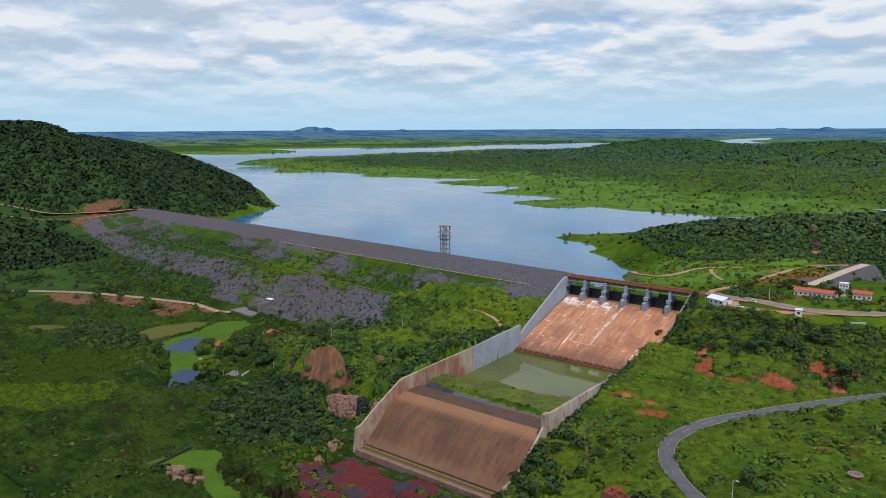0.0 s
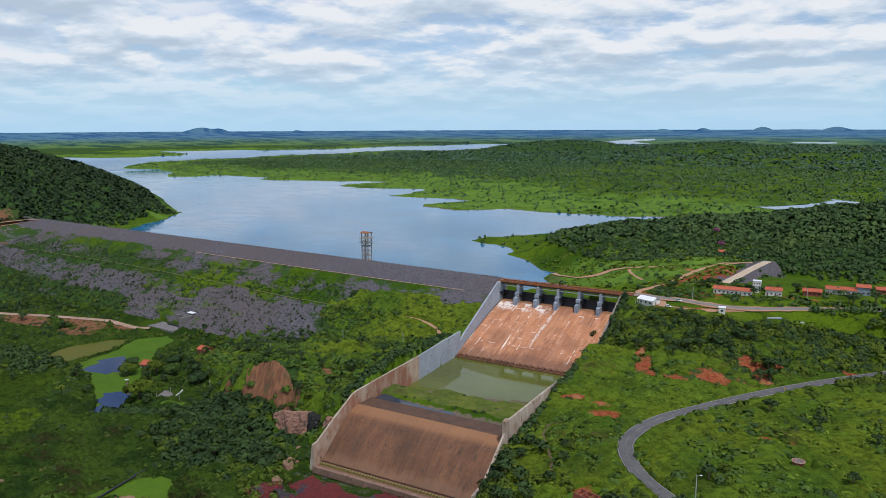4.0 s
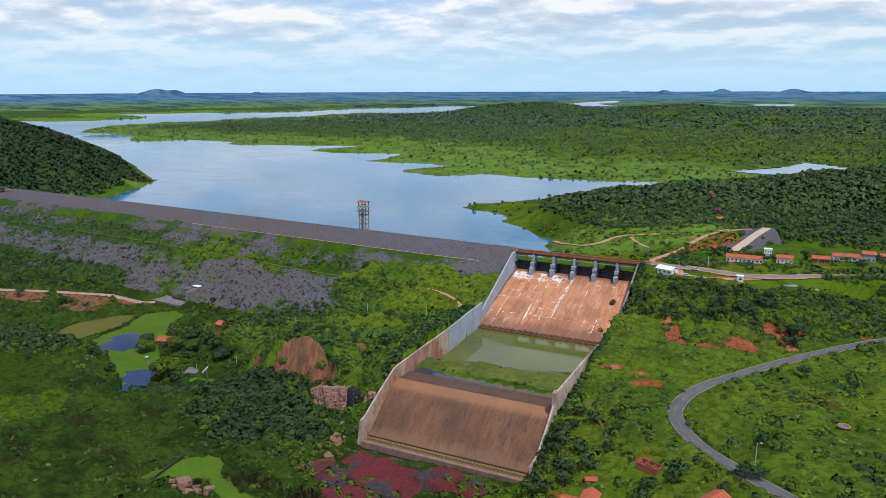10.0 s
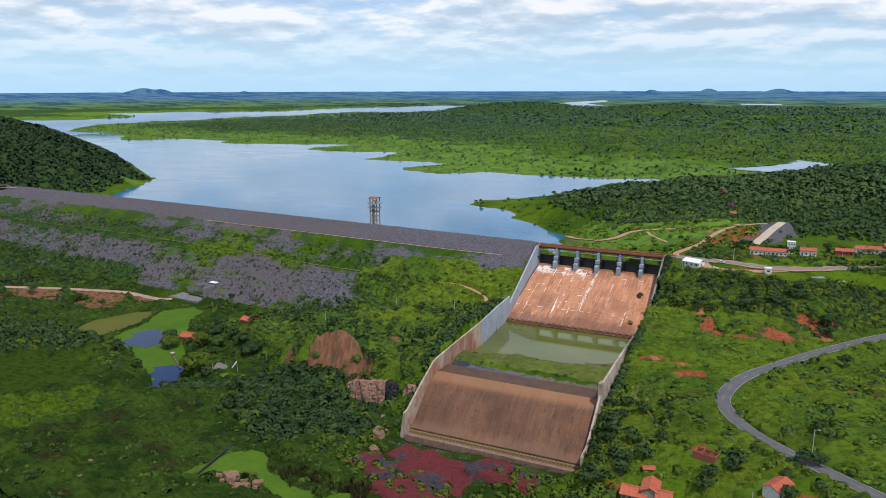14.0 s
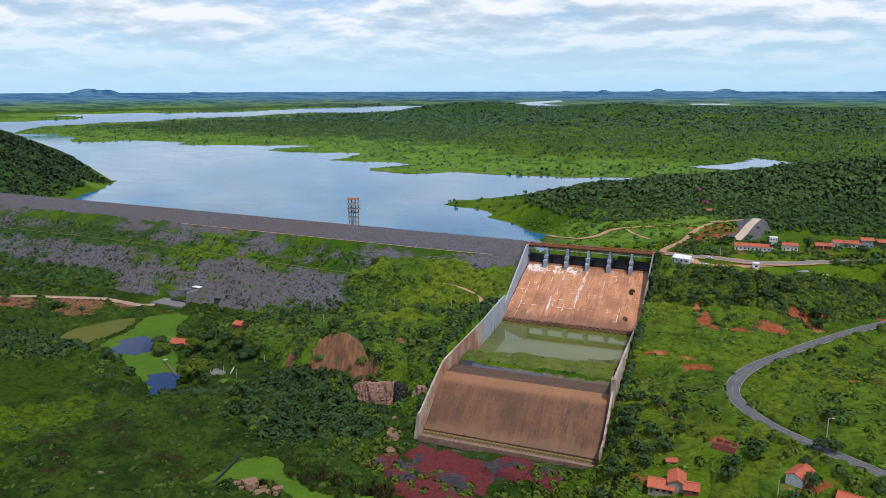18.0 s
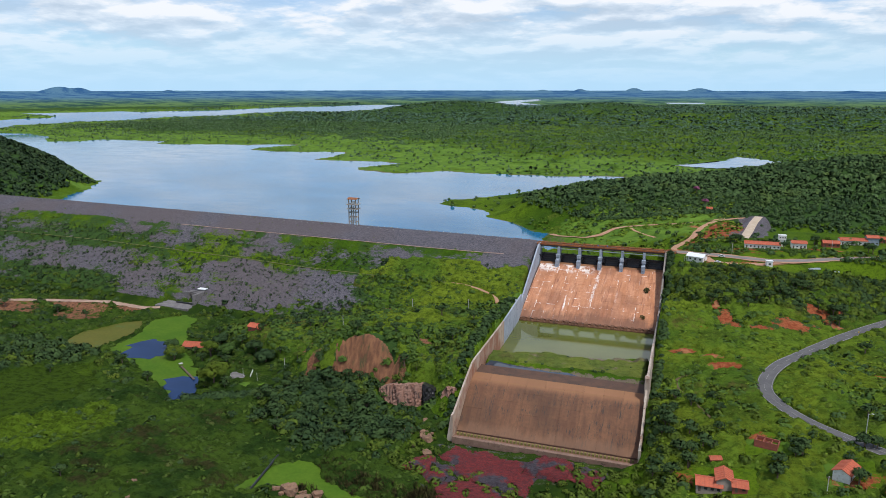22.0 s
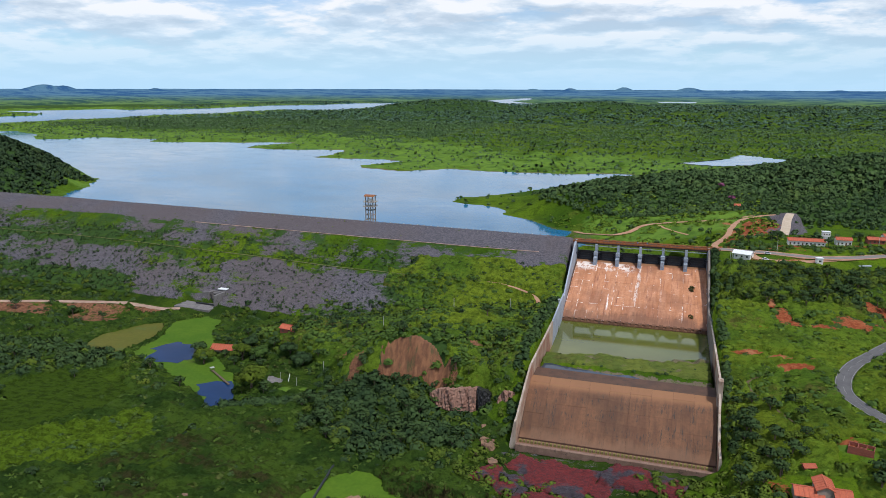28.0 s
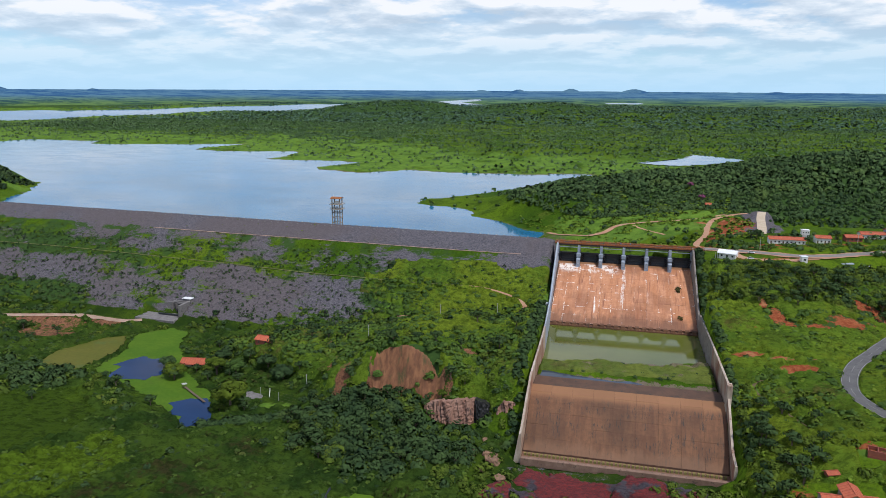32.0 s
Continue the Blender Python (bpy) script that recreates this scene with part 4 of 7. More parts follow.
        dist, along = line_distance(x[sel], y[sel], [tuple(p) for p in path[::2, :2]])
        zr = np.interp(along, np.linspace(0, 1, len(path)), path[:, 2])
        w = 1 - sstep(half + (2.2 if half == 3.0 else 1.0), half + (2.5 if half < 2 else 15 if half == 3.6 else 9), dist)
        z[sel] = z[sel] * (1 - w) + (zr - 0.25) * w
    low = np.nonzero((x > -420) & (x < 30) & (y > -320) & (y < -80))[0]
    if len(low):
        for pool in POOLS[1:]:
            e = inside_distance(x[low], y[low], pool)
            z[low] = np.where(e > -10, np.minimum(z[low], -3.7 + 0.14 * np.maximum(-e, 0) + 0.6 * np.maximum(-e - 5, 0)), z[low])
    cut = (x > -292) & (x < -257.5) & (y < np.where(x < -270.5, -73.5, -68)) & (y > -99)
    z = np.where(cut, np.minimum(z, -2.3), z)
    trench = (x > np.where(y > -70, 0.2, np.where(y > -96, 0.8, 2.4))) & (x < 94.6) & (y > -227) & (y < 6)
    z = np.where(trench, np.minimum(z, chute_z(y) - 3.0), z)
    toe = (x > 2) & (x < 95) & (y <= -226) & (y > -252)
    z = np.where(toe, np.minimum(z, -0.8 + 0.14 * np.maximum(-229 - y, 0) + 0.5 * np.maximum(x - 86, 0)), z)
    bed = (x > 6) & (x < 92) & (y > -180) & (y < -100)
    mound = 10.5 + 9.7 * sstep(-127.5, -157, y + 14 * fbm(x, y, 30, 81) - 0.12 * (x - 45)) + 0.4 * fbm(x, y, 9, 83)
    z = np.where(bed, mound - 1.6 * sstep(-164, -171, y + 4 * fbm(x, y, 26, 85) + 0.05 * x), z)
    return z, d


def ground_sheet():
    th = np.concatenate([np.arange(-88, 42, 0.29), np.arange(42, 272, 5.0)])
    th = radians(1) * th
    rad = [0.5, 6.0, 14.0, 25.0]
    while rad[-1] < 19000:
        r = rad[-1]
        rad.append(r * (1.03 if r < 190 else 1.0065 if r < 1000 else 1.011 if r < 3000 else 1.016))
    rad = np.array(rad)
    R, T = np.meshgrid(rad, th, indexing="ij")
    X, Y = EYE_REF[0] + R * np.sin(T), EYE_REF[1] + R * np.cos(T)
    x, y = X.ravel(), Y.ravel()
    z, d = land(x, y)
    wood, rock, earth, mud = covers(x, y, z, d)
    lush = lush_at(x, y, z, d)
    wood = wood * (1 - 0.8 * sstep(0.45, 0.8, lush))
    wet = np.where((x < 0) | ((x < 90) & (y < -226)), sstep(2.0, -1.0, z), 0)
    fx, fy, fz, k = fold(x, y, z)
    nr, nt_ = R.shape
    i = np.arange(nr - 1)[:, None] * nt_
    j = np.arange(nt_)[None, :]
    jn = (j + 1) % nt_
    quads = np.stack([i + j, i + nt_ + j, i + nt_ + jn, i + jn], -1)
    quads = quads[..., ::-1]
    edge = int(np.searchsorted(rad, 5200))
    co = np.column_stack([fx, fy, fz])

    def sheet(name, q, mat, attrs):
        q = q.reshape(-1, 4)
        used = np.unique(q)
        remap = np.zeros(len(co), np.int64)
        remap[used] = np.arange(len(used))
        me = quad_mesh(name, co[used], remap[q], mat, True)
        for key, val in attrs.items():
            a = me.attributes.new(key, "FLOAT", "POINT")
            a.data.foreach_set("value", np.asarray(val, np.float32)[used])
        return new(name, me)

    dist = np.hypot(x - EYE_REF[0], y - EYE_REF[1])
    g = sheet("ground", quads[:edge], "ground_cover", dict(wood=wood, rock=rock, earth=earth, mud=mud, wet=wet, lush=lush))
    tagged(g, "rolling green land of grass, scrub and red earth", "ground", kind="structure")
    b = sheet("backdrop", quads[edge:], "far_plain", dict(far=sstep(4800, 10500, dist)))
    tagged(b, "far blue-green plain with low hills on the horizon", "backdrop", kind="structure")


# bare earth: centre, half widths and strength
EARTH_BANK = [(127, -79, 2.4, 7, 0.95), (132, -92, 4, 9, 1.0), (138, -99, 5, 4, 0.75), (120, -107, 6, 4, 0.5), (152, -100, 8, 3.5, 0.9), (168, -93, 10, 7, 0.95), (184, -88, 9, 4, 0.62),
              (185, -68, 9, 8, 0.9), (192, -78, 7, 6, 0.8), (196, -60, 9, 4, 0.7), (110.5, -142, 8, 3.4, 1.05), (124, -147, 6, 3, 0.95), (131, -157, 8, 4.5, 1.0),
              (139, -147, 8, 2.5, 0.55), (177, -249, 12, 7, 0.62), (143, -222.6, 8, 4, 0.7), (205, -154, 14, 5, 0.55), (113, -251, 8, 6, 0.6)]
EARTH_HOUSES = [(175, -34, 3, 8, 0.6), (236, -40, 14, 4, 0.7), (112, 128, 12, 9, 0.62), (95, 150, 16, 4, 0.55), (114, 58, 8, 15, 1.5), (124, 82, 12, 18, 1.6), (137, 116, 11, 26, 1.6), (150, 24, 26, 3.5, 0.85), (200, 34, 20, 4, 0.7), (128, -18, 13, 4, 0.9),
                (104, 22, 9, 6, 0.8), (150, -13, 16, 4, 0.8), (140, 14, 26, 3, 0.7)]
EARTH_ABUTMENT = [(-713, 14, 8, 36, 0.98), (-697, 0, 8, 40, 0.9), (-690, -30, 8, 14, 0.8), (-655, -2, 8, 4, 0.8), (-600, -122, 26, 4, 0.7)]
EARTH_VALLEY = [(-345, -112, 36, 9, 0.8), (-395, -132, 34, 14, 0.85), (-440, -158, 40, 16, 0.85), (-330, -128, 24, 12, 0.75), (-300, -105, 16, 6, 0.75)]
EARTH_KNOLL = [(-95, -187, 4, 9, 1.2), (-105, -172, 2.6, 15, 0.6), (-116, -150, 2.5, 8, 0.6), (-30, -168, 7, 4, 0.7), (-8, -177, 6, 3, 0.5), (-66, -104, 9, 3, 0.6), (-95, -128, 8, 3, 0.55),
               (-84, -116, 6, 3, 0.5)]


def covers(x, y, z, d):
    """Masks of what covers the land: woods, broken rock, bare red earth, mud."""
    n = fbm(x, y, 55, 91)
    cy = crest_y(x)
    s = cy - 5 - y
    ondam = (x > -698) & (x < 2) & (s > -12) & (s < 132) & (z > 0.2)
    wood = np.zeros_like(x)
    far = np.hypot(x - EYE_REF[0], y - EYE_REF[1])
    # abutment hill, wooded hill, banks, far peninsula
    wood = np.maximum(wood, np.where((x < -560) & (z > 24), 0.95 - 0.5 * np.exp(-np.abs(d + 20) / 40), 0))
    wood = np.maximum(wood, np.where((y > 150) & (y < 720) & (z > 40), sstep(38, 50, z), 0))
    wood = np.maximum(wood, np.where(y > 700, 0.06 + 0.34 * sstep(26, 46, z + 6 * n) + 0.45 * n + 0.35 * sstep(1500, 2100, y), 0))
    bank = (x > 96) & (y < -8) & (y > -125)
    wood = np.maximum(wood, np.where(bank, sstep(-118, -85, y + 12 * n) * (1 - sstep(-30, -12, y)) * 0.95, 0))
    wood = np.maximum(wood, np.where((x < 0) & (x > -240) & (y < -100), (0.62 + 0.4 * n) * sstep(-3, 3, z), 0))
    wood = np.maximum(wood, np.where((x < -420) & (z > 0) & (y < 0), 0.7, 0))
    wood = np.maximum(wood, np.where(ondam, 0.46 + 0.4 * n, 0))
    rock = np.zeros_like(x)
    n2 = fbm(x * 0.5, y, 26, 95)
    n4 = fbm(x * 0.6, y, 11, 96)
    upper = 0.36 + 0.45 * n2 + 0.35 * n4 + 0.16 * sstep(-430, -300, x) + 0.30 * np.exp(-((s - 24) / 8) ** 2) * sstep(-150, -120, x) - 0.12 * sstep(-150, -60, x) * sstep(30, 36, s)
    lower = 0.66 + 0.42 * n2 + 0.38 * n4 - 0.60 * sstep(-325, -365, x) * sstep(80, 92, s) - 0.60 * sstep(-165, -85, x)
    band = upper + (lower - upper) * sstep(48, 58, s)
    band = band - 0.42 * np.exp(-((s - 51 + 3 * n) / 5.5) ** 2)
    rock = np.where(ondam, np.where(s < 16.5, 1.2, band), 0)
    rock = np.maximum(rock, np.where((x > 0) & (x < 80) & (y < -226) & (y > -272), 0.26, 0))
    earth = np.zeros_like(x)
    for cx, cyy, rx, ry, a in EARTH_BANK + EARTH_HOUSES + EARTH_ABUTMENT + EARTH_VALLEY + EARTH_KNOLL:
        earth = np.maximum(earth, a * np.exp(-(((x - cx) / rx) ** 2 + ((y - cyy) / ry) ** 2) * 0.7))
    dr, al = line_distance(x, y, RAMP)
    bluff = (x > -80) & (x < -34) & (y > -205) & (y < -184) & (z > 8) & (z < 27)
    earth = np.maximum(earth, np.where(bluff, 0.70 + 0.35 * fbm(x, y, 13, 87), 0))
    rock = np.maximum(rock, np.where((dr < 15) & (y > 70), 0.85, 0))
    mud = np.where((d < 6) & (d > np.where(y > 600, -12, -6)) & (y > 100) & (far < 2200), np.where(y > 600, 0.62, 0.5), 0)
    inside = (x > 4) & (x < 93) & (y > -182) & (y < -96)
    mud = np.maximum(mud, np.where(inside, np.where(z < 14.9, 0.95, np.where(y < -171, 0.7, 0.27)), 0))
    mud = np.maximum(mud, np.where((x > 2) & (x < 84) & (y < -226) & (y > -252), 0.36, 0))
    wood, rock = np.where(inside, 0.1, wood), np.where(inside, 0, rock)
    return wood, rock, earth, mud


def lush_at(x, y, z, d):
    """Bright wet grass: the knoll's top, the near far-shore meadows, the valley's lime belt, the hill's foot."""
    n = fbm(x, y, 40, 93)
    v = np.where((y > 640) & (d > -420), 0.70 - np.maximum(-d - 200, 0) / 420 + 0.45 * n, 0)
    v = np.maximum(v, sstep(-6, 8, inside_distance(x, y, LIME_BELT) + 8 * n) * 0.50)
    v = np.maximum(v, np.where((x > -200) & (x < 2) & (y > -135) & (y < -22) & (z < 36), (0.74 + 0.3 * n) * sstep(-195, -105, x + 30 * n), 0))
    v = np.maximum(v, sstep(-4, 6, inside_distance(x, y, MEADOW) + 5 * n) * 0.36)
    v = np.maximum(v, (0.62 + 0.3 * n) * np.exp(-(((x + 125) / 10) ** 2 + ((y + 201) / 8) ** 2) ** 2))
    v = np.maximum(v, np.where((x > -130) & (x < 2) & (y > -182) & (y <= -135) & (z > 10), 0.50 + 0.35 * n, 0))
    v = np.maximum(v, np.where((x < -560) & (y > 120) & (d > -52), 0.5 + 0.3 * n, 0))
    v = np.maximum(v, np.where((x > 98) & (y < -84), 0.40 + 0.35 * n, 0))
    v = np.maximum(v, 0.8 * sstep(-40, 0, x + 10 * n) * sstep(165, 125, x + 14 * n) * sstep(80, 110, y) * sstep(250, 215, y + 14 * n))
    return v


FOREST = [(-112, -208), (-90, -184), (-66, -196), (-47, -200), (-20, -208), (-14, -232), (-34, -246), (-60, -256), (-84, -250)]
DARK_BELT = [(-345, -195), (-300, -178), (-262, -188), (-248, -208), (-275, -226), (-300, -250)]
MEADOW = [(-300, -262), (-268, -222), (-239, -208), (-208, -230), (-207, -262), (-230, -292)]
LIME_BELT = [(-235, -300), (-209, -266), (-186, -248), (-163, -270), (-176, -303), (-205, -325)]
RUSH_FLAT = [(-190, -262), (-150, -244), (-98, -226), (-84, -255), (-66, -270), (-70, -302), (-100, -332), (-160, -340), (-175, -305)]


def water_sheet():
    th = radians(1) * np.arange(-88, 42, 0.5)
    rad = [300.0]
    while rad[-1] < 5600:
        rad.append(rad[-1] * 1.012)
    R, T = np.meshgrid(np.array(rad), th, indexing="ij")
    x, y = (EYE_REF[0] + R * np.sin(T)).ravel(), (EYE_REF[1] + R * np.cos(T)).ravel()
    fx, fy, fz, _ = fold(x, y, np.full(x.shape, LEVEL))
    nr, nc = R.shape
    i, j = np.arange(nr - 1)[:, None] * nc, np.arange(nc - 1)[None, :]
    quads = np.stack([i + j + 1, i + nc + j + 1, i + nc + j, i + j], -1).reshape(-1, 4)
    keep = (inside_distance(x, y, LAKE) > -70) & (y > 45)
    q = quads[keep[quads].all(1)]
    used = np.unique(q)
    remap = np.zeros(len(x), np.int64)
    remap[used] = np.arange(len(used))
    me = quad_mesh("lake", np.column_stack([fx, fy, fz])[used], remap[q], "lake_water", True)
    tagged(new("water_lake", me), "wide calm blue-grey reservoir under a cloudy sky", "water", kind="structure")


def flat_water(name, poly, z, material, label, rag=2.0, seed=1):
    """A pool with an uneven edge."""
    pts = []
    for (ax, ay), (bx, by) in zip(poly, poly[1:] + poly[:1]):
        n = max(2, int(math.hypot(bx - ax, by - ay) / 2.5))
        for k in range(n):
            t = k / n
            px, py = ax + (bx - ax) * t, ay + (by - ay) * t
            o = (noise.noise(Vector((px * 0.09, py * 0.09, seed))) * 1.7 + 0.4 * noise.noise(Vector((px * 0.3, py * 0.3, seed)))) * rag
            p2 = (noise.noise(Vector((px * 0.09, py * 0.09, seed + 9))) * 1.7 + 0.4 * noise.noise(Vector((px * 0.3, py * 0.3, seed + 9)))) * rag
            pts.append((px + o, py + p2))
    f = fold(np.array([p[0] for p in pts]), np.array([p[1] for p in pts]), np.full(len(pts), z))
    bm = bmesh.new()
    face = bm.faces.new([bm.verts.new(v) for v in zip(f[0], f[1], f[2])])
    if face.normal.z < 0:
        face.normal_flip()
    bm.normal_update()
    bmesh.ops.triangulate(bm, faces=bm.faces)
    me = bpy.data.meshes.new(name)
    bm.to_mesh(me)
    bm.free()
    me.materials.append(MATS[material])
    return tagged(new(name, me), label, "water", kind="structure")


def ribbon(key, name, material, label, width=None, lift=0.12, shift=0.0, category="road", parent=None, dash=0):
    path, half = ROADS[key]
    half = width or half
    verts, faces = [], []
    n = len(path)
    for k in range(n):
        a, b = path[max(k - 1, 0)], path[min(k + 1, n - 1)]
        t = Vector((b[0] - a[0], b[1] - a[1], 0)).normalized()
        side = Vector((t.y, -t.x, 0))
        c = Vector(path[k]) + side * shift
        for f in (-1, -0.5, 0, 0.5, 1):
            w = half * (1 + (0 if material in ("asphalt", "asphalt_worn", "road_paint") else 0.08 if material == "ramp_pale" else (0.6 if material == "gravel_pale" and half < 4 else 0.45) * noise.noise(Vector((k * 0.45, f * 3, shift + half)))))
            p = c + side * f * w
            verts.append((p.x, p.y, p.z + lift - 0.10 * f * f))
    for k in range(n - 1):
        if dash and k % dash >= dash // 2:
            continue
        for j in range(4):
            faces.append((k * 5 + j, k * 5 + 5 + j, k * 5 + 6 + j, k * 5 + 1 + j))
    me = mesh_from(name, verts, [f[::-1] for f in faces], material, True)
    ob = new(name, me)
    if parent:
        ob.parent = parent
        return tagged(ob, label)
    return tagged(ob, label, category, kind="structure")


ground_sheet()
water_sheet()
flat_water("water_pool", POOL_RIGHT, 21.0, "lake_water", "pale pool lying among green scrub", 8, 2)
for far_pool, n in ((POOL_FAR, 3), (POOL_THIN, 5), (POOL_EAST, 7)):
    flat_water("water_far", far_pool, 20.0, "lake_water", "far strip of pale water on the plain", 24, n)
road = ribbon("ROAD_LOW", "road", "asphalt", "grey two-lane asphalt road curving over grass")
for sh in (-3.2, 3.2):
    ribbon("ROAD_LOW", "edge_line", "road_paint", "", 0.09, 0.16, sh, parent=road)
ribbon("ROAD_LOW", "centre_line", "road_paint", "", 0.08, 0.17, 0.0, parent=road, dash=4)
ribbon("ROAD_UP", "road_upper", "asphalt_worn", "worn pale grey asphalt road past the houses and onto the dam")
ribbon("ROAD_UP", "verge", "track_earth", "pinkish bare earth verge along the upper road", width=5.6, lift=0.04, category="verge")
ribbon("BERM_TRACK", "track_berm", "gravel_pale", "thin pale service track along the dam slope", width=0.8)
ribbon("DAM_LINE", "track_slope", "track_faint", "faint grassy track slanting along the dam face")
ribbon("TRACK_SPUR", "track_spur", "track_earth", "short worn path on top of the green knoll")
ribbon("TRACK_DAM", "track_valley", "gravel_pale", "pale earth track across the valley to the outlet")
ribbon("TRACK_RED", "track_shore", "track_earth", "red earth track winding to the lake shore")
ribbon("TRACK_RED_B", "track_meadow", "track_earth", "red earth side track over the meadow")
ribbon("TRACK_KNOLL", "track_knoll", "track_earth", "narrow earth path on the green knoll")
ribbon("TRACK_HILL", "track_hill", "track_earth", "red earth track climbing the hillside")
ribbon("TRACK_HILL_B", "track_hill_upper", "track_earth", "earth track along the foot of the hill")
ribbon("TRACK_HILL_C", "track_hill_middle", "track_earth", "earth track cut into the red hillside")
ribbon("TRACK_BRANCH", "track_branch", "track_earth", "short red earth branch over the meadow")
ribbon("TRACK_YARD", "track_yard", "track_earth", "pinkish earth yard track below the houses")
ribbon("RAMP", "ramp_track", "ramp_pale", "pale cream gravel ramp up to the saddle dyke", width=3.2, lift=0.25)
ribbon("TRACK_FOOT", "track_foot", "track_brown", "thin trodden footpath through the grass")
# ---- spillway ----
spill = thing("spillway", label="large concrete spillway with brown stained chutes and grey walls", category="spillway")


def slab_grid(rows, x0, x1, cols, material, thick=0.5, gap=0.035, seam=0.035):
    """Slabs laid along a fall; rows are the (y, z) of the joints. Slabs of one row share a mesh."""
    w = (x1 - x0) / cols
    for (ya, za), (yb, zb) in zip(rows, rows[1:]):
        L = Vector((0, yb - ya, zb - za))
        nrm = Vector((0, -L.z, L.y)) if L.y > 0 else Vector((0, L.z, -L.y))
        nrm.normalize()
        if nrm.z < 0:
            nrm = -nrm
        u = L.normalized()
        a, b = Vector((0, ya, za)) + u * seam, Vector((0, yb, zb)) - u * seam
        vs = []
        for px in (gap, w - gap):
            for q in (a, b):
                vs.append((px, q.y, q.z))
                vs.append((px, q.y - nrm.y * thick, q.z - nrm.z * thick))
        me = mesh_from("slab", vs, [(0, 4, 6, 2), (1, 3, 7, 5), (0, 1, 5, 4), (2, 6, 7, 3), (0, 2, 3, 1), (4, 5, 7, 6)], material)
        for c in range(cols):
            ob = new("slab", me)
            ob.parent = spill
            ob.location = (x0 + c * w, 0, random.uniform(-0.04, 0.04))


def chute_base(name, rows, x0, x1, material, label):
    bm = bmesh.new()
    top = [(y, z - 0.35) for y, z in rows]
    base = [(rows[-1][0], rows[-1][1] - 4), (rows[0][0], rows[-1][1] - 4)]
    extrude_profile(bm, top + base, x0, x1)
    part(name, bm, material, spill, label)


UP_ROWS = [(y, float(chute_z(np.array(y)))) for y in np.linspace(-3.5, -73.4, 9)]
LOW_ROWS = [(y, float(chute_z(np.array(y)))) for y in np.linspace(-188.1, -218.3, 7)]
part("ogee_crest", extrude_profile(bmesh.new(), [(7, 33), (7, 35.6), (3, 36.9), (-0.5, 37.0), (-3.6, 36.5), (-3.6, 33)], 1.3, 92.7), "drop_slab", spill, "rounded weir crest under the gates")
chute_base("upper_bed", UP_ROWS, 1.5, 92.5, "joint_dark", "brown joint mortar under the upper slabs")
chute_base("lower_bed", LOW_ROWS, 5.0, 92.5, "joint_dark", "brown joint mortar under the lower slabs")


def wall_run(name, pts, thick, side, material, label="", face=None):
    """A retaining wall; pts are (x, y, top, bottom) along it, side is +1 where the thickness lies toward greater x."""
    bm = bmesh.new()
    rings = []
    for x, y, zt, zb in pts:
        rings.append([bm.verts.new(v) for v in ((x, y, zb), (x + side * thick * 3.2, y, zb), (x + side * thick, y, zt), (x, y, zt))])
    for a, b in zip(rings, rings[1:]):
        for k in range(4):
            bm.faces.new((a[k], a[(k + 1) % 4], b[(k + 1) % 4], b[k]))
    bm.faces.new(rings[0])
    bm.faces.new(rings[-1][::-1])
    bmesh.ops.recalc_face_normals(bm, faces=bm.faces)
    ob = part(name, bm, material, spill, label)
    if face:
        ob.data.materials.append(MATS[face])
        for p in ob.data.polygons:
            p.material_index = 1 if p.normal.x * -side > 0.8 else 0
    return ob


# left side: sloping chute wall, grey training wall, old stained wall
wall_run("chute_wall", [(1.2, 3, 51.4, 30), (1.2, -6, 51.0, 30), (2.2, -62, 25.5, 10), (2.6, -70, 20, 9)], 1.1, -1, "concrete_grey", "grey sloping chute wall")
wall_run("training_wall", [(2.8, -68, 29.2, 8), (4.0, -96, 29.2, 8), (5.0, -125, 28.4, 8)], 0.9, -1, "concrete_grey", "smooth grey training wall")
wall_run("stained_wall", [(5.0, -125.02, 28.3, 8), (5.4, -160, 28.0, 8), (5.4, -189, 27.2, 8), (5.2, -192, 26.4, -3), (5.0, -206, 19.6, -3), (4.8, -221, 11.4, -3), (4.8, -224.4, 11.0, -3)], 1.0, -1, "concrete_old", "old cream wall with a rust-red inner face", "wall_rust")
# right side
wall_run("chute_wall", [(92.8, 3, 51.4, 30), (92.8, -6, 51.0, 30), (92.8, -62, 25.5, 10), (92.8, -76, 19, 9)], 1.1, 1, "concrete_brown", "grey sloping chute wall")
wall_run("training_wall", [(92.8, -74, 26.4, 8), (93.0, -84, 26.2, 8), (93.2, -136, 28.4, 8)], 0.9, 1, "concrete_brown", "grey training wall with dark stains")
wall_run("stained_wall", [(93.2, -136.02, 28.4, 8), (93.5, -188, 29.6, 8), (93.5, -190, 29.8, -3)], 1.0, 1, "concrete_old", "old wall with rust-brown stains", "wall_rust")
wall_run("stained_wall", [(93.5, -194.02, 24.5, -3), (93.5, -206, 16, -3), (93.5, -216, 9.5, -3), (93.5, -226, 8.4, -3)], 1.0, 1, "concrete_old", "old wall stepping down to the toe", "wall_rust")
part("wall_pillar", boxes((92.9, 95.2, -194, -190, -3, 30.6), bevel=0.15), "concrete_old", spill)
part("wall_block", boxes((94.0, 99.0, -85, -81, 15, 25.6), bevel=0.1), "concrete_grey", spill)
part("wall_block", boxes((-4.0, 1.8, -74, -71, 15, 26.4), bevel=0.1), "concrete_grey", spill)

# floors, sills and rows of teeth
part("basin_floor", boxes((4, 93, -180, -73, 8, 10.2)), "drop_slab", spill)
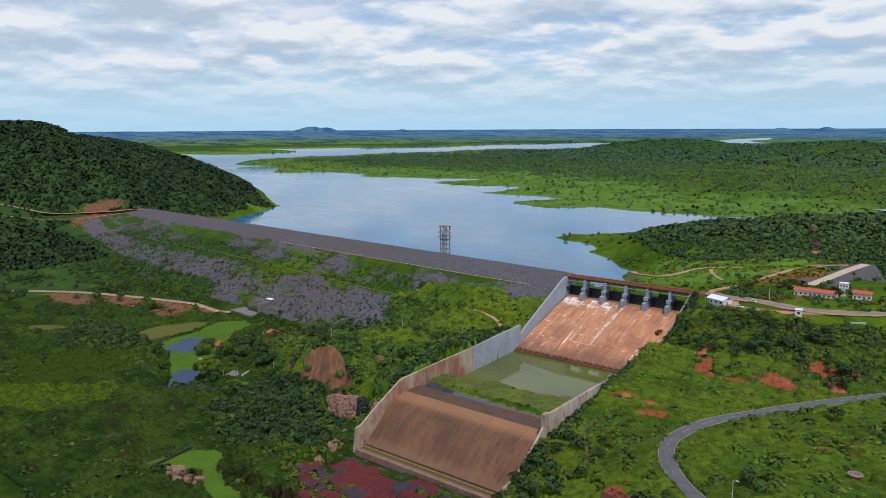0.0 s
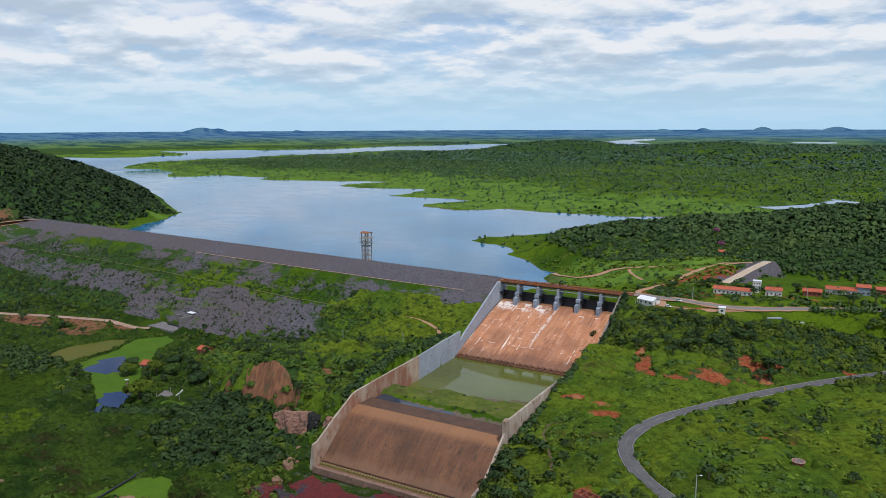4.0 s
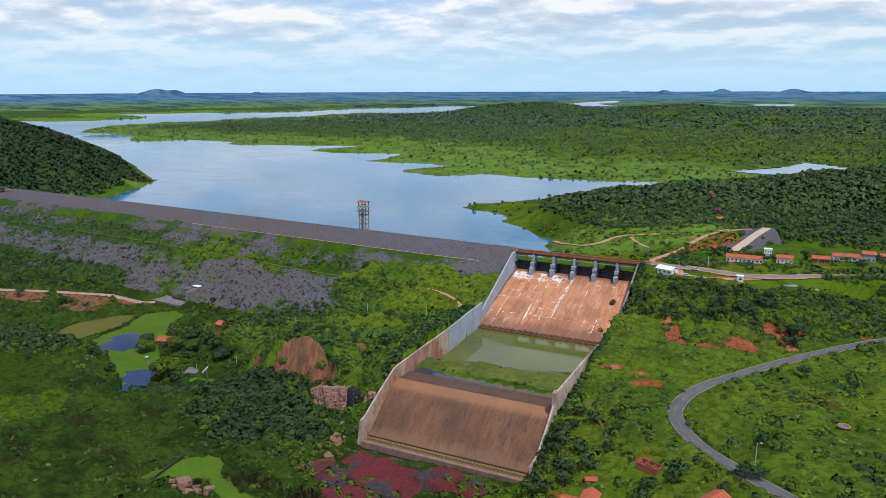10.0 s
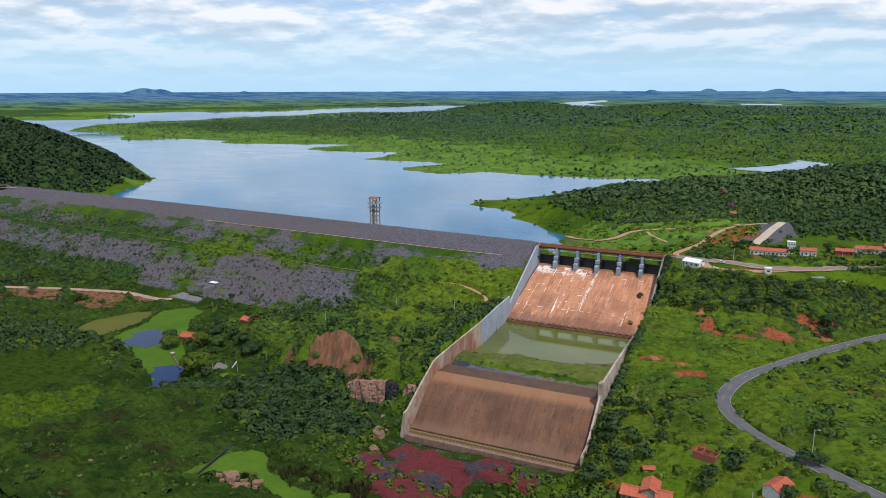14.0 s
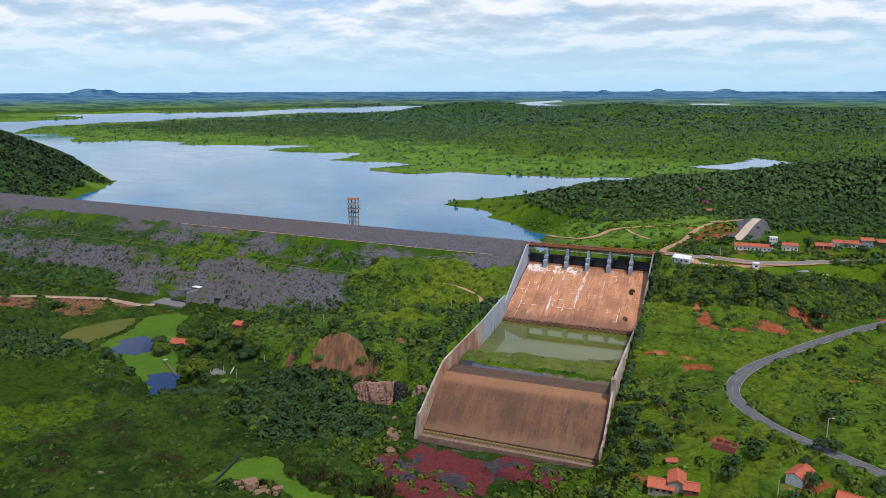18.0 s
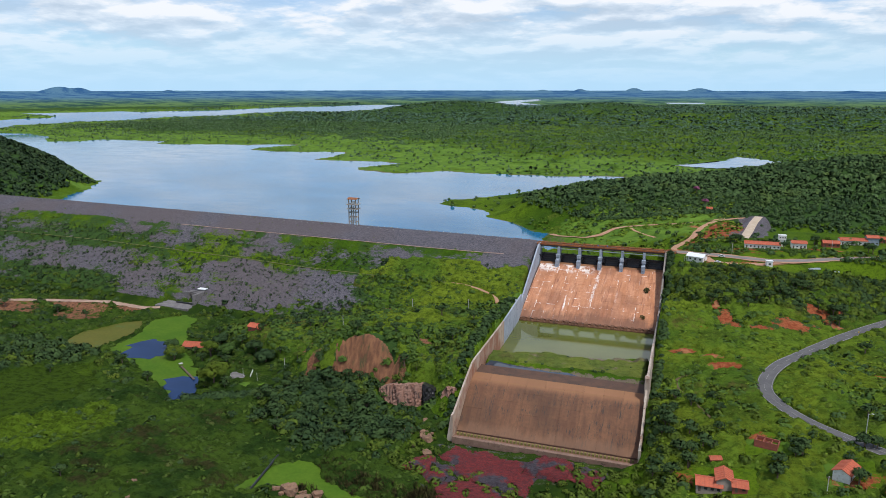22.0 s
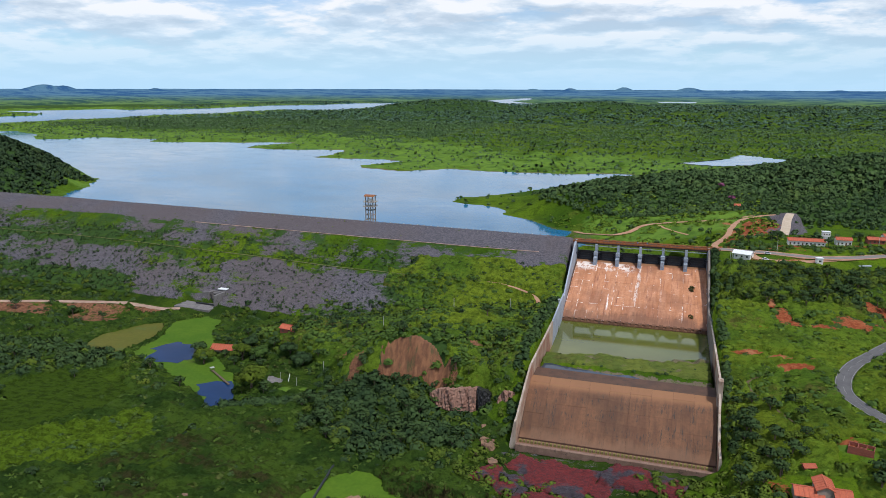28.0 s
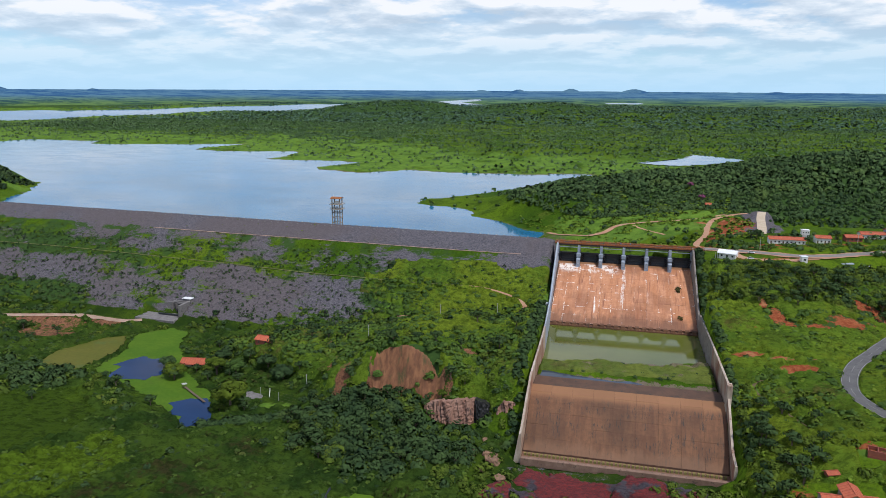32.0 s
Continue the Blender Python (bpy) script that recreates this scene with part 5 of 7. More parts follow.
part("apron_slab", boxes((5.4, 93.0, -188.05, -176.0, 12, 19.6), bevel=0.1), "wet_sill", spill, "dark wet brown sill crest")
part("end_sill", boxes((5.0, 93.2, -226.2, -224.2, -3, 0.6), bevel=0.08), "sill_pink", spill, "low stained end sill at the toe")
part("toe_floor", boxes((5.0, 93.2, -224.2, -218.0, -3, -0.3)), "drop_slab", spill)
tooth = mesh_from("baffle_block", [(-1.3, 0, 0), (1.3, 0, 0), (1.3, -2.6, 0), (-1.3, -2.6, 0), (-1.15, -0.2, 1.7), (1.15, -0.2, 1.7), (1.15, -2.2, 1.3), (-1.15, -2.2, 1.3)],
                  [(3, 2, 1, 0), (4, 5, 6, 7), (0, 1, 5, 4), (1, 2, 6, 5), (2, 3, 7, 6), (3, 0, 4, 7)], "drop_slab")
for k in range(21):
    ob = new("baffle_block", tooth)
    ob.parent, ob.location = spill, (5.6 + k * 4.25, -73.6, 14.2)
part("block_ledge", boxes((2.5, 92.6, -76.6, -73.45, 9, 14.2)), "drop_slab", spill)
small_tooth = mesh_from("toe_block", [(-0.55, 0, 0), (0.55, 0, 0), (0.55, -1.2, 0), (-0.55, -1.2, 0), (-0.5, -0.1, 1.2), (0.5, -0.1, 1.2), (0.5, -1.0, 1.0), (-0.5, -1.0, 1.0)],
                        [(3, 2, 1, 0), (4, 5, 6, 7), (0, 1, 5, 4), (1, 2, 6, 5), (2, 3, 7, 6), (3, 0, 4, 7)], "mossy_sill")
for k in range(48):
    ob = new("toe_block", small_tooth)
    ob.parent, ob.location = spill, (6.6 + k * 1.8, -220.6, -0.3)
flat_water("water_basin", [(3.2, -76.5), (92.7, -76.5), (93.0, -141), (60, -139), (30, -139), (4.8, -141)], 13.4, "basin_water", "still olive-green water in the stilling basin", 0.0, 4)

# gate house: piers, gates, deck
BAY = 94.0 / 6
PIERS = [BAY * k for k in range(1, 6)]


def pier(x):
    p = part("pier", boxes((x - 0.9, x + 0.9, -3.2, 5.0, 34, 49.6), bevel=0.12), "pier_concrete", spill)
    part("trunnion_block", boxes((x - 1.5, x + 1.5, -5.4, -2.4, 42.0, 44.6), bevel=0.25), "pier_concrete", p)
    bm = bmesh.new()
    extrude_profile(bm, [(-3.0, 41.9), (-8.2, 40.6), (-8.6, 34.0), (-3.0, 34.0)], x - 1.25, x + 1.25)
    part("pier_nose", bm, "pier_concrete", p)
    part("nose_plate", boxes((x - 0.55, x + 0.55, -8.72, -8.6, 37.6, 39.4)), "concrete_grey", p)


for x in PIERS:
    pier(x)
for x in (0.6, 93.4):
    part("abutment_pier", boxes((x - 0.9, x + 0.9, -4.0, 6.0, 33, 50.2), bevel=0.12), "pier_concrete", spill)

for k in range(6):
    xa, xb = BAY * k + 1.0, BAY * (k + 1) - 1.0
    g = thing("radial_gate", ((xa + xb) / 2, 0, 36.8), label="black steel radial gate between concrete piers", category="gate", group="spillway gates")
    h = (xb - xa) / 2
    bm = bmesh.new()
    arc = []
    for j in range(9):
        a = radians(-28 + 4.6 * j)
        arc.append((-3.6 + 11.0 * math.cos(a) - 4.4, 5.6 + 11.0 * math.sin(a) - 0.4))
    back = [(y + 0.25, z) for y, z in arc[::-1]]
    extrude_profile(bm, arc + back, -h, h)
    part("skin_plate", bm, "steel_black", g)
    for j in (1, 3, 5, 7):
        part("stiffener", boxes((-h + 0.02, h - 0.02, arc[j][0] - 0.45, arc[j][0] + 0.02, arc[j][1] - 0.2, arc[j][1] + 0.2)), "steel_black", g)
    for s in (-1, 1):
        for j in (1, 4, 7):
            bm = bmesh.new()
            beam(bm, (s * (h - 0.3), -4.0, 6.4), (s * (h - 2.4), arc[j][0] - 0.1, arc[j][1]), 0.5)
            part("gate_arm", bm, "steel_black", g)
    part("cross_tie", boxes((-h, h, 2.2, 2.5, 6.6, 6.9)), "steel_black", g)

deck = thing("gate_deck", (0, 0, 0), label="dark concrete service bridge over the gates with rusty railings", category="bridge")
part("deck_slab", boxes((-1.5, 101.0, -1.8, 4.6, 50.3, 51.2), bevel=0.06), "deck_dark", deck)
for k in range(12):
    part("kerb_beam", boxes((-1.4 + k * 8.5, 6.9 + k * 8.5, -2.05, -1.55, 50.6, 51.75), bevel=0.05), "rust", deck, "rust-streaked edge beam")
    part("cable_tray", boxes((-1.2 + k * 8.5, 6.7 + k * 8.5, 2.9, 3.9, 51.22, 51.9), bevel=0.05), "rust", deck)
for y in (-1.7, 1.2, 4.1):
    for k in range(6):
        part("girder", boxes((BAY * k + 0.95, BAY * (k + 1) - 0.95, y, y + 0.5, 49.3, 50.28)), "deck_dark" if y < 0 else "pier_concrete", deck)
for k in range(6):
    part("tie_beam", boxes((BAY * k + 0.95, BAY * (k + 1) - 0.95, -2.4, -2.0, 48.1, 48.5)), "pier_concrete", deck)
for y in (-1.6, 4.4):
    bm = bmesh.new()
    for z in (51.75, 52.25):
        beam(bm, (-1.4, y, z), (100.9, y, z), 0.09)
    part("handrail", bm, "rust", deck, "rusty handrail")
    for k in range(35):
        part("rail_post", mesh_from("rail_post", [(a * .08, b * .08, c) for a in (-1, 1) for b in (-1, 1) for c in (0, 1.15)],
             [(0, 1, 3, 2), (4, 6, 7, 5), (0, 4, 5, 1), (2, 3, 7, 6), (0, 2, 6, 4), (1, 5, 7, 3)], "rust"), None, deck, at=(-1.3 + k * 3.0, y, 51.18))
for k in range(12):
    xk = BAY * (k // 2) + (3.4 if k % 2 == 0 else BAY - 3.4)
    hst = thing("gate_hoist", (xk, 1.4, 51.2), label="rusty orange hoist winch on the gate deck", category="hoist", group="gate hoists")
    part("hoist_base", boxes((-1.4, 1.4, -0.8, 0.8, 0, 0.35), bevel=0.05), "rust", hst)
    bm = bmesh.new()
    tube(bm, (-1.1, 0, 0.95), (1.1, 0, 0.95), 0.5, seg=12)
    part("drum", bm, "rust", hst)
    part("motor", boxes((0.4, 1.3, -0.6, 0.5, 0.35, 1.3), bevel=0.08), "blue_paint" if k in (5, 6) else "rust", hst)
    part("bracket", boxes((-1.35, -1.15, -0.5, 0.5, 0.35, 1.5)), "rust", hst)
slab_grid(UP_ROWS, 2.6, 92.6, 12, "chute_slab")
slab_grid(LOW_ROWS, 5.2, 93.2, 9, "drop_slab", gap=0.045, seam=0.012)
flat_water("water_puddle", [(7, -167), (20, -165.5), (40, -168.5), (54, -172), (61, -175.6), (40, -175.9), (7, -175.9)], 19.15, "puddle_water", "dark shallow puddle behind the sill", 0.8, 6)
# ---- plants ----
def clump_proto(quads, seed, flat=0.8, low=-0.25, size=0.55):
    """Corner points of leaf tufts set over a rounded crown of radius 1, base at z = 0."""
    rng = np.random.default_rng(seed)
    dirs = []
    while len(dirs) < quads:
        v = rng.normal(size=3)
        v /= np.linalg.norm(v)
        if v[2] > low:
            dirs.append(v)
    dirs = np.array(dirs)
    lump = 1 + 0.28 * np.sin(dirs[:, 0] * 3.1 + seed) * np.cos(dirs[:, 1] * 2.7 + 2 * seed)
    c = dirs * lump[:, None] * rng.uniform(0.7, 1.05, (quads, 1))
    n = dirs + rng.normal(scale=0.20, size=(quads, 3))
    n /= np.linalg.norm(n, axis=1)[:, None]
    a = np.cross(n, rng.normal(size=(quads, 3)))
    a /= np.linalg.norm(a, axis=1)[:, None]
    b = np.cross(n, a)
    s = rng.uniform(0.7, 1.25, (quads, 1)) * size
    t = s * rng.uniform(0.55, 0.95, (quads, 1))
    q = np.stack([c - a * s - b * t * 0.5, c + a * s * 0.35 - b * t, c + a * s + b * t * 0.4, c - a * s * 0.4 + b * t], 1)
    q[..., 2] = q[..., 2] * flat + flat * 0.72
    return q


def blade_proto(blades, seed, width=0.16, lean=0.45):
    """Corner points of a tuft of upright blades about 1 high and 1 in radius."""
    rng = np.random.default_rng(seed)
    ang, rad = rng.uniform(0, 2 * np.pi, blades), np.sqrt(rng.uniform(0, 1, blades)) * 0.85
    base = np.stack([np.cos(ang) * rad, np.sin(ang) * rad, np.zeros(blades)], 1)
    tip = base + np.stack([rng.normal(0, lean, blades), rng.normal(0, lean, blades), rng.uniform(0.6, 1.15, blades)], 1)
    turn = rng.uniform(0, np.pi, blades)
    w = np.stack([np.cos(turn), np.sin(turn), rng.normal(0, 0.15, blades)], 1) * width * rng.uniform(0.7, 1.4, (blades, 1))
    return np.stack([base - w * 0.8, base + w * 0.8, tip + w * 0.5, tip - w * 0.5], 1)


def crown_normals(q, flat):
    """Outward directions of leaf tufts, mostly those of the rounded crown, partly those of each tuft."""
    c = q - np.array((0, 0, flat * 0.45))
    c = c / np.maximum(np.linalg.norm(c, axis=-1, keepdims=True), 1e-6)
    t = np.cross(q[..., 1, :] - q[..., 0, :], q[..., 2, :] - q[..., 0, :])
    t = t / np.maximum(np.linalg.norm(t, axis=-1, keepdims=True), 1e-6)
    t = t * np.sign((t * c[..., 0, :]).sum(-1, keepdims=True))
    m = c * 0.72 + t[..., None, :] * 0.28 + np.array((0, 0, 0.12))
    return m / np.linalg.norm(m, axis=-1, keepdims=True)


def set_crown(me, nrm):
    a = me.attributes.new("crown", "FLOAT_VECTOR", "POINT")
    a.data.foreach_set("vector", np.ascontiguousarray(nrm, dtype=np.float32).ravel())


def scatter(name, pts, radius, material, label, quads=24, size=0.55, flat=0.8, category="scrub", seed=5, tall=None, blades=0.0):
    """One object of many bushes; pts are (x, y, z) in the true plan, radius per bush."""
    rng = np.random.default_rng(seed)
    protos = np.stack([blade_proto(quads, seed * 10 + k, blades) if blades else clump_proto(quads, seed * 10 + k, flat, size=size) for k in range(8)])
    n = len(pts)
    pick = rng.integers(0, 8, n)
    ang = rng.uniform(0, 2 * np.pi, n)
    fx, fy, fz, k = fold(pts[:, 0], pts[:, 1], pts[:, 2])
    r = radius * k
    h = r * (rng.uniform(0.75, 1.3, n) if tall is None else tall)
    q = protos[pick]
    c, s = np.cos(ang)[:, None, None], np.sin(ang)[:, None, None]
    X = (q[..., 0] * c - q[..., 1] * s) * r[:, None, None] + fx[:, None, None]
    Y = (q[..., 0] * s + q[..., 1] * c) * r[:, None, None] + fy[:, None, None]
    Z = q[..., 2] * h[:, None, None] + fz[:, None, None] - 0.15 * r[:, None, None]
    v = np.stack([X, Y, Z], -1).reshape(-1, 3)
    me = quad_mesh(name, v, np.arange(len(v)).reshape(-1, 4), material)
    if blades:
        nrm = np.concatenate([rng.normal(0, 0.30, (n, quads, 2)), np.ones((n, quads, 1))], -1)[:, :, None, :] + np.zeros((1, 1, 4, 1))
    else:
        m = crown_normals(q, flat)
        nrm = np.stack([m[..., 0] * c - m[..., 1] * s, m[..., 0] * s + m[..., 1] * c, m[..., 2]], -1)
    set_crown(me, nrm)
    a = me.attributes.new("tone", "FLOAT", "POINT")
    a.data.foreach_set("value", np.repeat(rng.uniform(0, 1, n), quads * 4).astype(np.float32))
    return tagged(new(name, me), label, category, kind="stuff")


def free_of_works(x, y, pad=1.5):
    """True where no road, wall, building plot or pool lies."""
    ok = ~((x > -2.5 - pad) & (x < 97 + pad) & (y > -229 - pad) & (y < 8 + pad))
    for path, half in ROADS.values():
        dist, _ = line_distance(x, y, [tuple(p) for p in path[::3, :2]])
        ok &= dist > half + pad
    for px, py, rx, ry in PLOTS:
        ok &= ~((np.abs(x - px) < rx) & (np.abs(y - py) < ry))
    for poly in POOLS:
        ok &= inside_distance(x, y, poly) < 1.0
    return ok


PLOTS = [(-122, -198, 12, 9), (-140, -190, 8, 6), (114, -13, 9, 7), (159, 33, 16, 7), (180, 40, 14, 6), (226, 80, 40, 10), (160, -14, 4, 4), (128, -253, 13, 9), (174, -246, 9, 8), (146, -231, 9, 6),
         (-212, -147, 8, 7), (-160, -143, 6, 5), (-272, -84, 22, 18), (216, -173, 5, 5), (184, -216, 2, 2), (30, -243, 46, 20), (-60, -184, 17, 6), (-33, -201, 14, 5), (-5, -202, 8, 4), (191, -262, 9, 6), (-44, -290, 12, 9), (-135, -190, 14, 9)]


def pick_points(n, x0, x1, y0, y1, seed, accept):
    rng = np.random.default_rng(seed)
    x, y = rng.uniform(x0, x1, n), rng.uniform(y0, y1, n)
    z, d = land(x, y)
    keep = accept(x, y, z, d, rng) & (d < -1.5)
    return np.column_stack([x, y, z])[keep]


def in_zone(x, y, poly, rag, seed):
    return inside_distance(x, y, poly) + rag * fbm(x, y, 14, seed) > 0


def plant_all():
    every = np.random.default_rng(4)

    def zone(n, box_, seed, chance, pad=1.5):
        def ok(x, y, z, d, g):
            wood, rock, earth, mud = covers(x, y, z, d)
            p = chance(x, y, z) * np.where(earth > 0.42, 0.06, 1) * np.where(rock > 0.6, 0.1, 1)
            return (g.uniform(0, 1, len(x)) < p) & free_of_works(x, y, pad)
        return pick_points(n, *box_, seed, ok)

    # thick rounded crowns: the grove under the bluff, the bank under the road, the belt by the track
    big = [zone(760, (-118, -8, -262, -176), 201, lambda x, y, z: np.where(in_zone(x, y, FOREST, 10, 131), 0.95, 0.0)),
           zone(1500, (97, 330, -88, -25), 202, lambda x, y, z: np.where(y + 14 * fbm(x, y, 40, 132) > -80 + 0.1 * np.maximum(x - 130, 0), 0.9, 0.05)),
           zone(520, (-350, -240, -255, -172), 203, lambda x, y, z: np.where(inside_distance(x, y, MEADOW) > -3, 0.0, np.where(in_zone(x, y, DARK_BELT, 14, 133), 0.75, 0.03))),
           zone(900, (-560, -330, -210, -95), 210, lambda x, y, z: np.where(fbm(x, y, 45, 139) > 0.0, 0.8, 0.05)),
           zone(1500, (165, 340, -32, 22), 216, lambda x, y, z: np.where(y + 8 * fbm(x, y, 30, 151) < -27 + 0.46 * (x - 165), 0.9, 0.0)),
           zone(330, (97, 128, -262, -176), 211, lambda x, y, z: np.where(x + 8 * fbm(x, y, 20, 147) < 107 - 0.25 * (y + 215), 0.85, 0.08)),
           zone(420, (125, 300, -285, -196), 215, lambda x, y, z: np.where(fbm(x, y, 24, 150) > 0.0, 0.7, 0.1))]
    pts = np.concatenate(big)
    r = every.uniform(1.9, 4.0, len(pts)) * np.where(pts[:, 0] > 90, 0.85, 1.05) * np.where(pts[:, 0] < -330, 0.8, 1)
    h = every.uniform(0, 1, len(pts)) < np.where(pts[:, 0] > 90, np.where(pts[:, 1] < -100, 0.16, 0.28), 0.86)
    scatter("thicket", pts[h], r[h], "leaf_dark", "dense dark green thicket of rounded crowns", 92, 0.23, 0.85, category="thicket", seed=31)
    scatter("thicket_light", pts[~h], r[~h] * 0.9, "leaf_bright", "lighter green crowns among the dark thicket", 88, 0.23, 0.85, category="thicket", seed=32)
    # middling bushes of the slopes
    mid = [zone(1900, (-135, 2, -205, -95), 204, lambda x, y, z: np.where(fbm(x, y, 26, 134) > np.where(y > -142, 0.24, 0.0), 0.8, 0.04)),
           zone(2300, (-245, -100, -245, -70), 205, lambda x, y, z: np.where(inside_distance(x, y, MEADOW) > -4, 0.0, np.where(fbm(x, y, 24, 135) > np.where(y < -192, 0.22, -0.12), 0.75, np.where(y < -192, 0.05, 0.12)))),
           zone(600, (-70, 4, -262, -205), 206, lambda x, y, z: np.where(fbm(x, y, 18, 136) > -0.05, 0.7, 0.1)),
           zone(1500, (97, 320, -275, -84), 207, lambda x, y, z: np.where(fbm(x, y, 22, 137) > 0.12, 0.65, 0.06)),
           zone(420, (-135, 2, -95, -14), 208, lambda x, y, z: np.where(fbm(x, y, 20, 138) > 0.22, 0.5, 0.03)),
           zone(1100, (-430, -225, -185, -92), 213, lambda x, y, z: np.where(fbm(x, y, 20, 149) > 0.0, 0.7, 0.12)),
           zone(700, (-560, -340, -120, -40), 214, lambda x, y, z: 0.7),
           zone(500, (-330, -140, -345, -195), 209, lambda x, y, z: np.where(inside_distance(x, y, MEADOW) > -4, 0.0, np.where(fbm(x, y, 26, 140) > 0.10, 0.6, 0.05)))]
    pts = np.concatenate(mid)
    r = every.uniform(0.9, 2.5, len(pts))
    h = every.uniform(0, 1, len(pts)) < np.where(pts[:, 0] > 90, 0.16, np.where((pts[:, 0] > -135) & (pts[:, 1] > -180), 0.34, 0.62))
    scatter("scrub_near", pts[h], r[h], "leaf_dark", "dense dark green thorn scrub on the banks", 54, 0.29, seed=3)
    scatter("scrub_light", pts[~h], r[~h], "leaf_bright", "lighter green bushes among grass", 50, 0.29, seed=4)

    # rough grass of the dam slope
    def grass_ok(x, y, z, d, g):
        wood, rock, earth, mud = covers(x, y, z, d)
        p = np.where((rock > 0.45) | (earth > 0.35), 0.03, 0.35 + 0.55 * (fbm(x, y, 10, 119) > -0.05))
        return (g.uniform(0, 1, len(x)) < p) & free_of_works(x, y, 0.2) & (d < -4) & ((x > 60) | (z > 3)) & (y > -265 + 0.15 * np.abs(x - 80))
    f = pick_points(9000, -640, -90, -110, 30, 24, grass_ok)
    scatter("slope_grass", f, every.uniform(0.6, 1.5, len(f)), "leaf_olive", "rough grass between the rocks of the dam", 9, 0.6, category="grass", seed=17, tall=every.uniform(0.4, 0.8, len(f)), blades=0.24)
    m = pick_points(260, 8, 91, -169, -140, 20, lambda x, y, z, d, g: (z > 15.5) & (g.uniform(0, 1, len(x)) < np.where(fbm(x, y, 12, 141) > 0, 0.6, 0.1)))
    scatter("basin_weeds", m, every.uniform(0.5, 1.3, len(m)), "leaf_dark", "dark weeds growing on silt in the basin", 26, 0.4, 0.6, category="weeds", seed=14)
    # weeds rooted in two joints of the chute
    wx, wy = np.array([82.6, 83.0, 82.4, 83.2, 82.9, 83.4]), np.array([-28.5, -30.4, -32.2, -33.6, -61.4, -62.2])
    scatter("joint_weeds", np.column_stack([wx, wy, chute_z(wy) + 0.1]), np.array([1.2, 1.4, 1.3, 0.9, 1.3, 1.0]) * 1.3, "reed_brown", "dark brown weeds rooted in the joints of the chute", 40, 0.32, 0.6, category="weeds", seed=29)
    # bushes leaning over the chute walls
    rg = np.random.default_rng(15)
    yy = np.concatenate([rg.uniform(-74, -4, 60), rg.uniform(-140, -90, 26), rg.uniform(-226, -150, 40)])
    xx = np.where(yy > -80, rg.uniform(95.0, 98.5, len(yy)), rg.uniform(97, 100, len(yy)))
    yl = np.concatenate([rg.uniform(-125, -76, 36), rg.uniform(-222, -126, 70)])
    xl = rg.uniform(-4.5, 0.5, len(yl)) + np.where(yl < -100, 1.5, 0)
    xx, yy = np.concatenate([xx, xl]), np.concatenate([yy, yl])
    side = np.column_stack([xx, yy, land(xx, yy)[0]])
    scatter("wall_bushes", side, rg.uniform(1.2, 2.6, len(side)), "leaf_dark", "bushes crowding against the spillway walls", 34, 0.42, seed=23)
    # wooded hill beside the lake
    b = pick_points(60000, -210, 620, 8, 760, 12, lambda x, y, z, d, g: (g.uniform(0, 1, len(x)) < np.where((z > 33) & (y > 205 - 0.12 * np.maximum(x, 0)), 0.75, np.where((x > 112) & (y < 75), 0.16, np.where((y > 100) | (x > 8), 0.018, -1)))) & free_of_works(x, y) & (covers(x, y, z, d)[2] < 0.5))
    r = np.random.default_rng(5).uniform(1.5, 3.4, len(b))
    near = b[:, 1] < 250
    scatter("woods_hill", b[~near], r[~near], "leaf_hill", "dark green dry woodland on a low hill", 8, 0.66, category="woods", seed=6)
    scatter("woods_foot", b[near], r[near] * 0.85, "leaf_hill", "green trees and bushes at the foot of the hill", 26, 0.42, category="woods", seed=36)
    # abutment hill
    c = pick_points(52000, -1400, -560, -260, 520, 13, lambda x, y, z, d, g: (z > 8) & (d + 26 * fbm(x, y, 50, 142) < np.where(y > 120, -24, -14)) & (g.uniform(0, 1, len(x)) < 0.6) & (covers(x, y, z, d)[2] < 0.5) & free_of_works(x, y) & ~((x > -690) & (y > -60) & (y < 75)))
    scatter("woods_abutment", c, every.uniform(1.7, 3.4, len(c)), "leaf_abutment", "dark scrub forest covering the abutment hill", 5, 0.85, category="woods", seed=7)

    # far peninsula
    def pen(x, y, z, d, g):
        wood = np.where(inside_distance(x, y, POOL_RIGHT) > -12, -1, covers(x, y, z, d)[0])
        deep = sstep(150, 520, -d)
        return (d < -16) & (g.uniform(0, 1, len(x)) < np.where(wood < -0.9, -1, np.where(wood > 0.62, 0.8, 0.20 + 0.50 * deep + 0.25 * (fbm(x, y, 90, 103) > 0.10))))
    e = pick_points(44000, -2300, 1300, 640, 2100, 14, pen)
    scatter("scrub_far_shore", e, every.uniform(1.3, 3.4, len(e)), "leaf_far_hazed", "scattered scrub on the far green shore", 5, 0.8, 0.7, category="scrub", seed=8)
    e = pick_points(34000, -3000, 2200, 2000, 5000, 15, pen)
    scatter("woods_far", e, every.uniform(3.2, 6.0, len(e)), "leaf_plain_hazed", "far dark green woods on rolling land", 4, 0.95, 0.55, category="woods", seed=9)

    # small bushes on the dam face
    def dam_ok(x, y, z, d, g):
        s = crest_y(x) - 5 - y
        n = fbm(x * 0.6, y, 24, 107)
        return (s > 30) & (s < 130) & (z > 0) & (g.uniform(0, 1, len(x)) < np.where(covers(x, y, z, d)[1] < 0.45, 0.75, 0.30 + 0.35 * (n > 0.05))) & free_of_works(x, y, 0.5)
    f = pick_points(23000, -650, -4, -120, 30, 16, dam_ok)
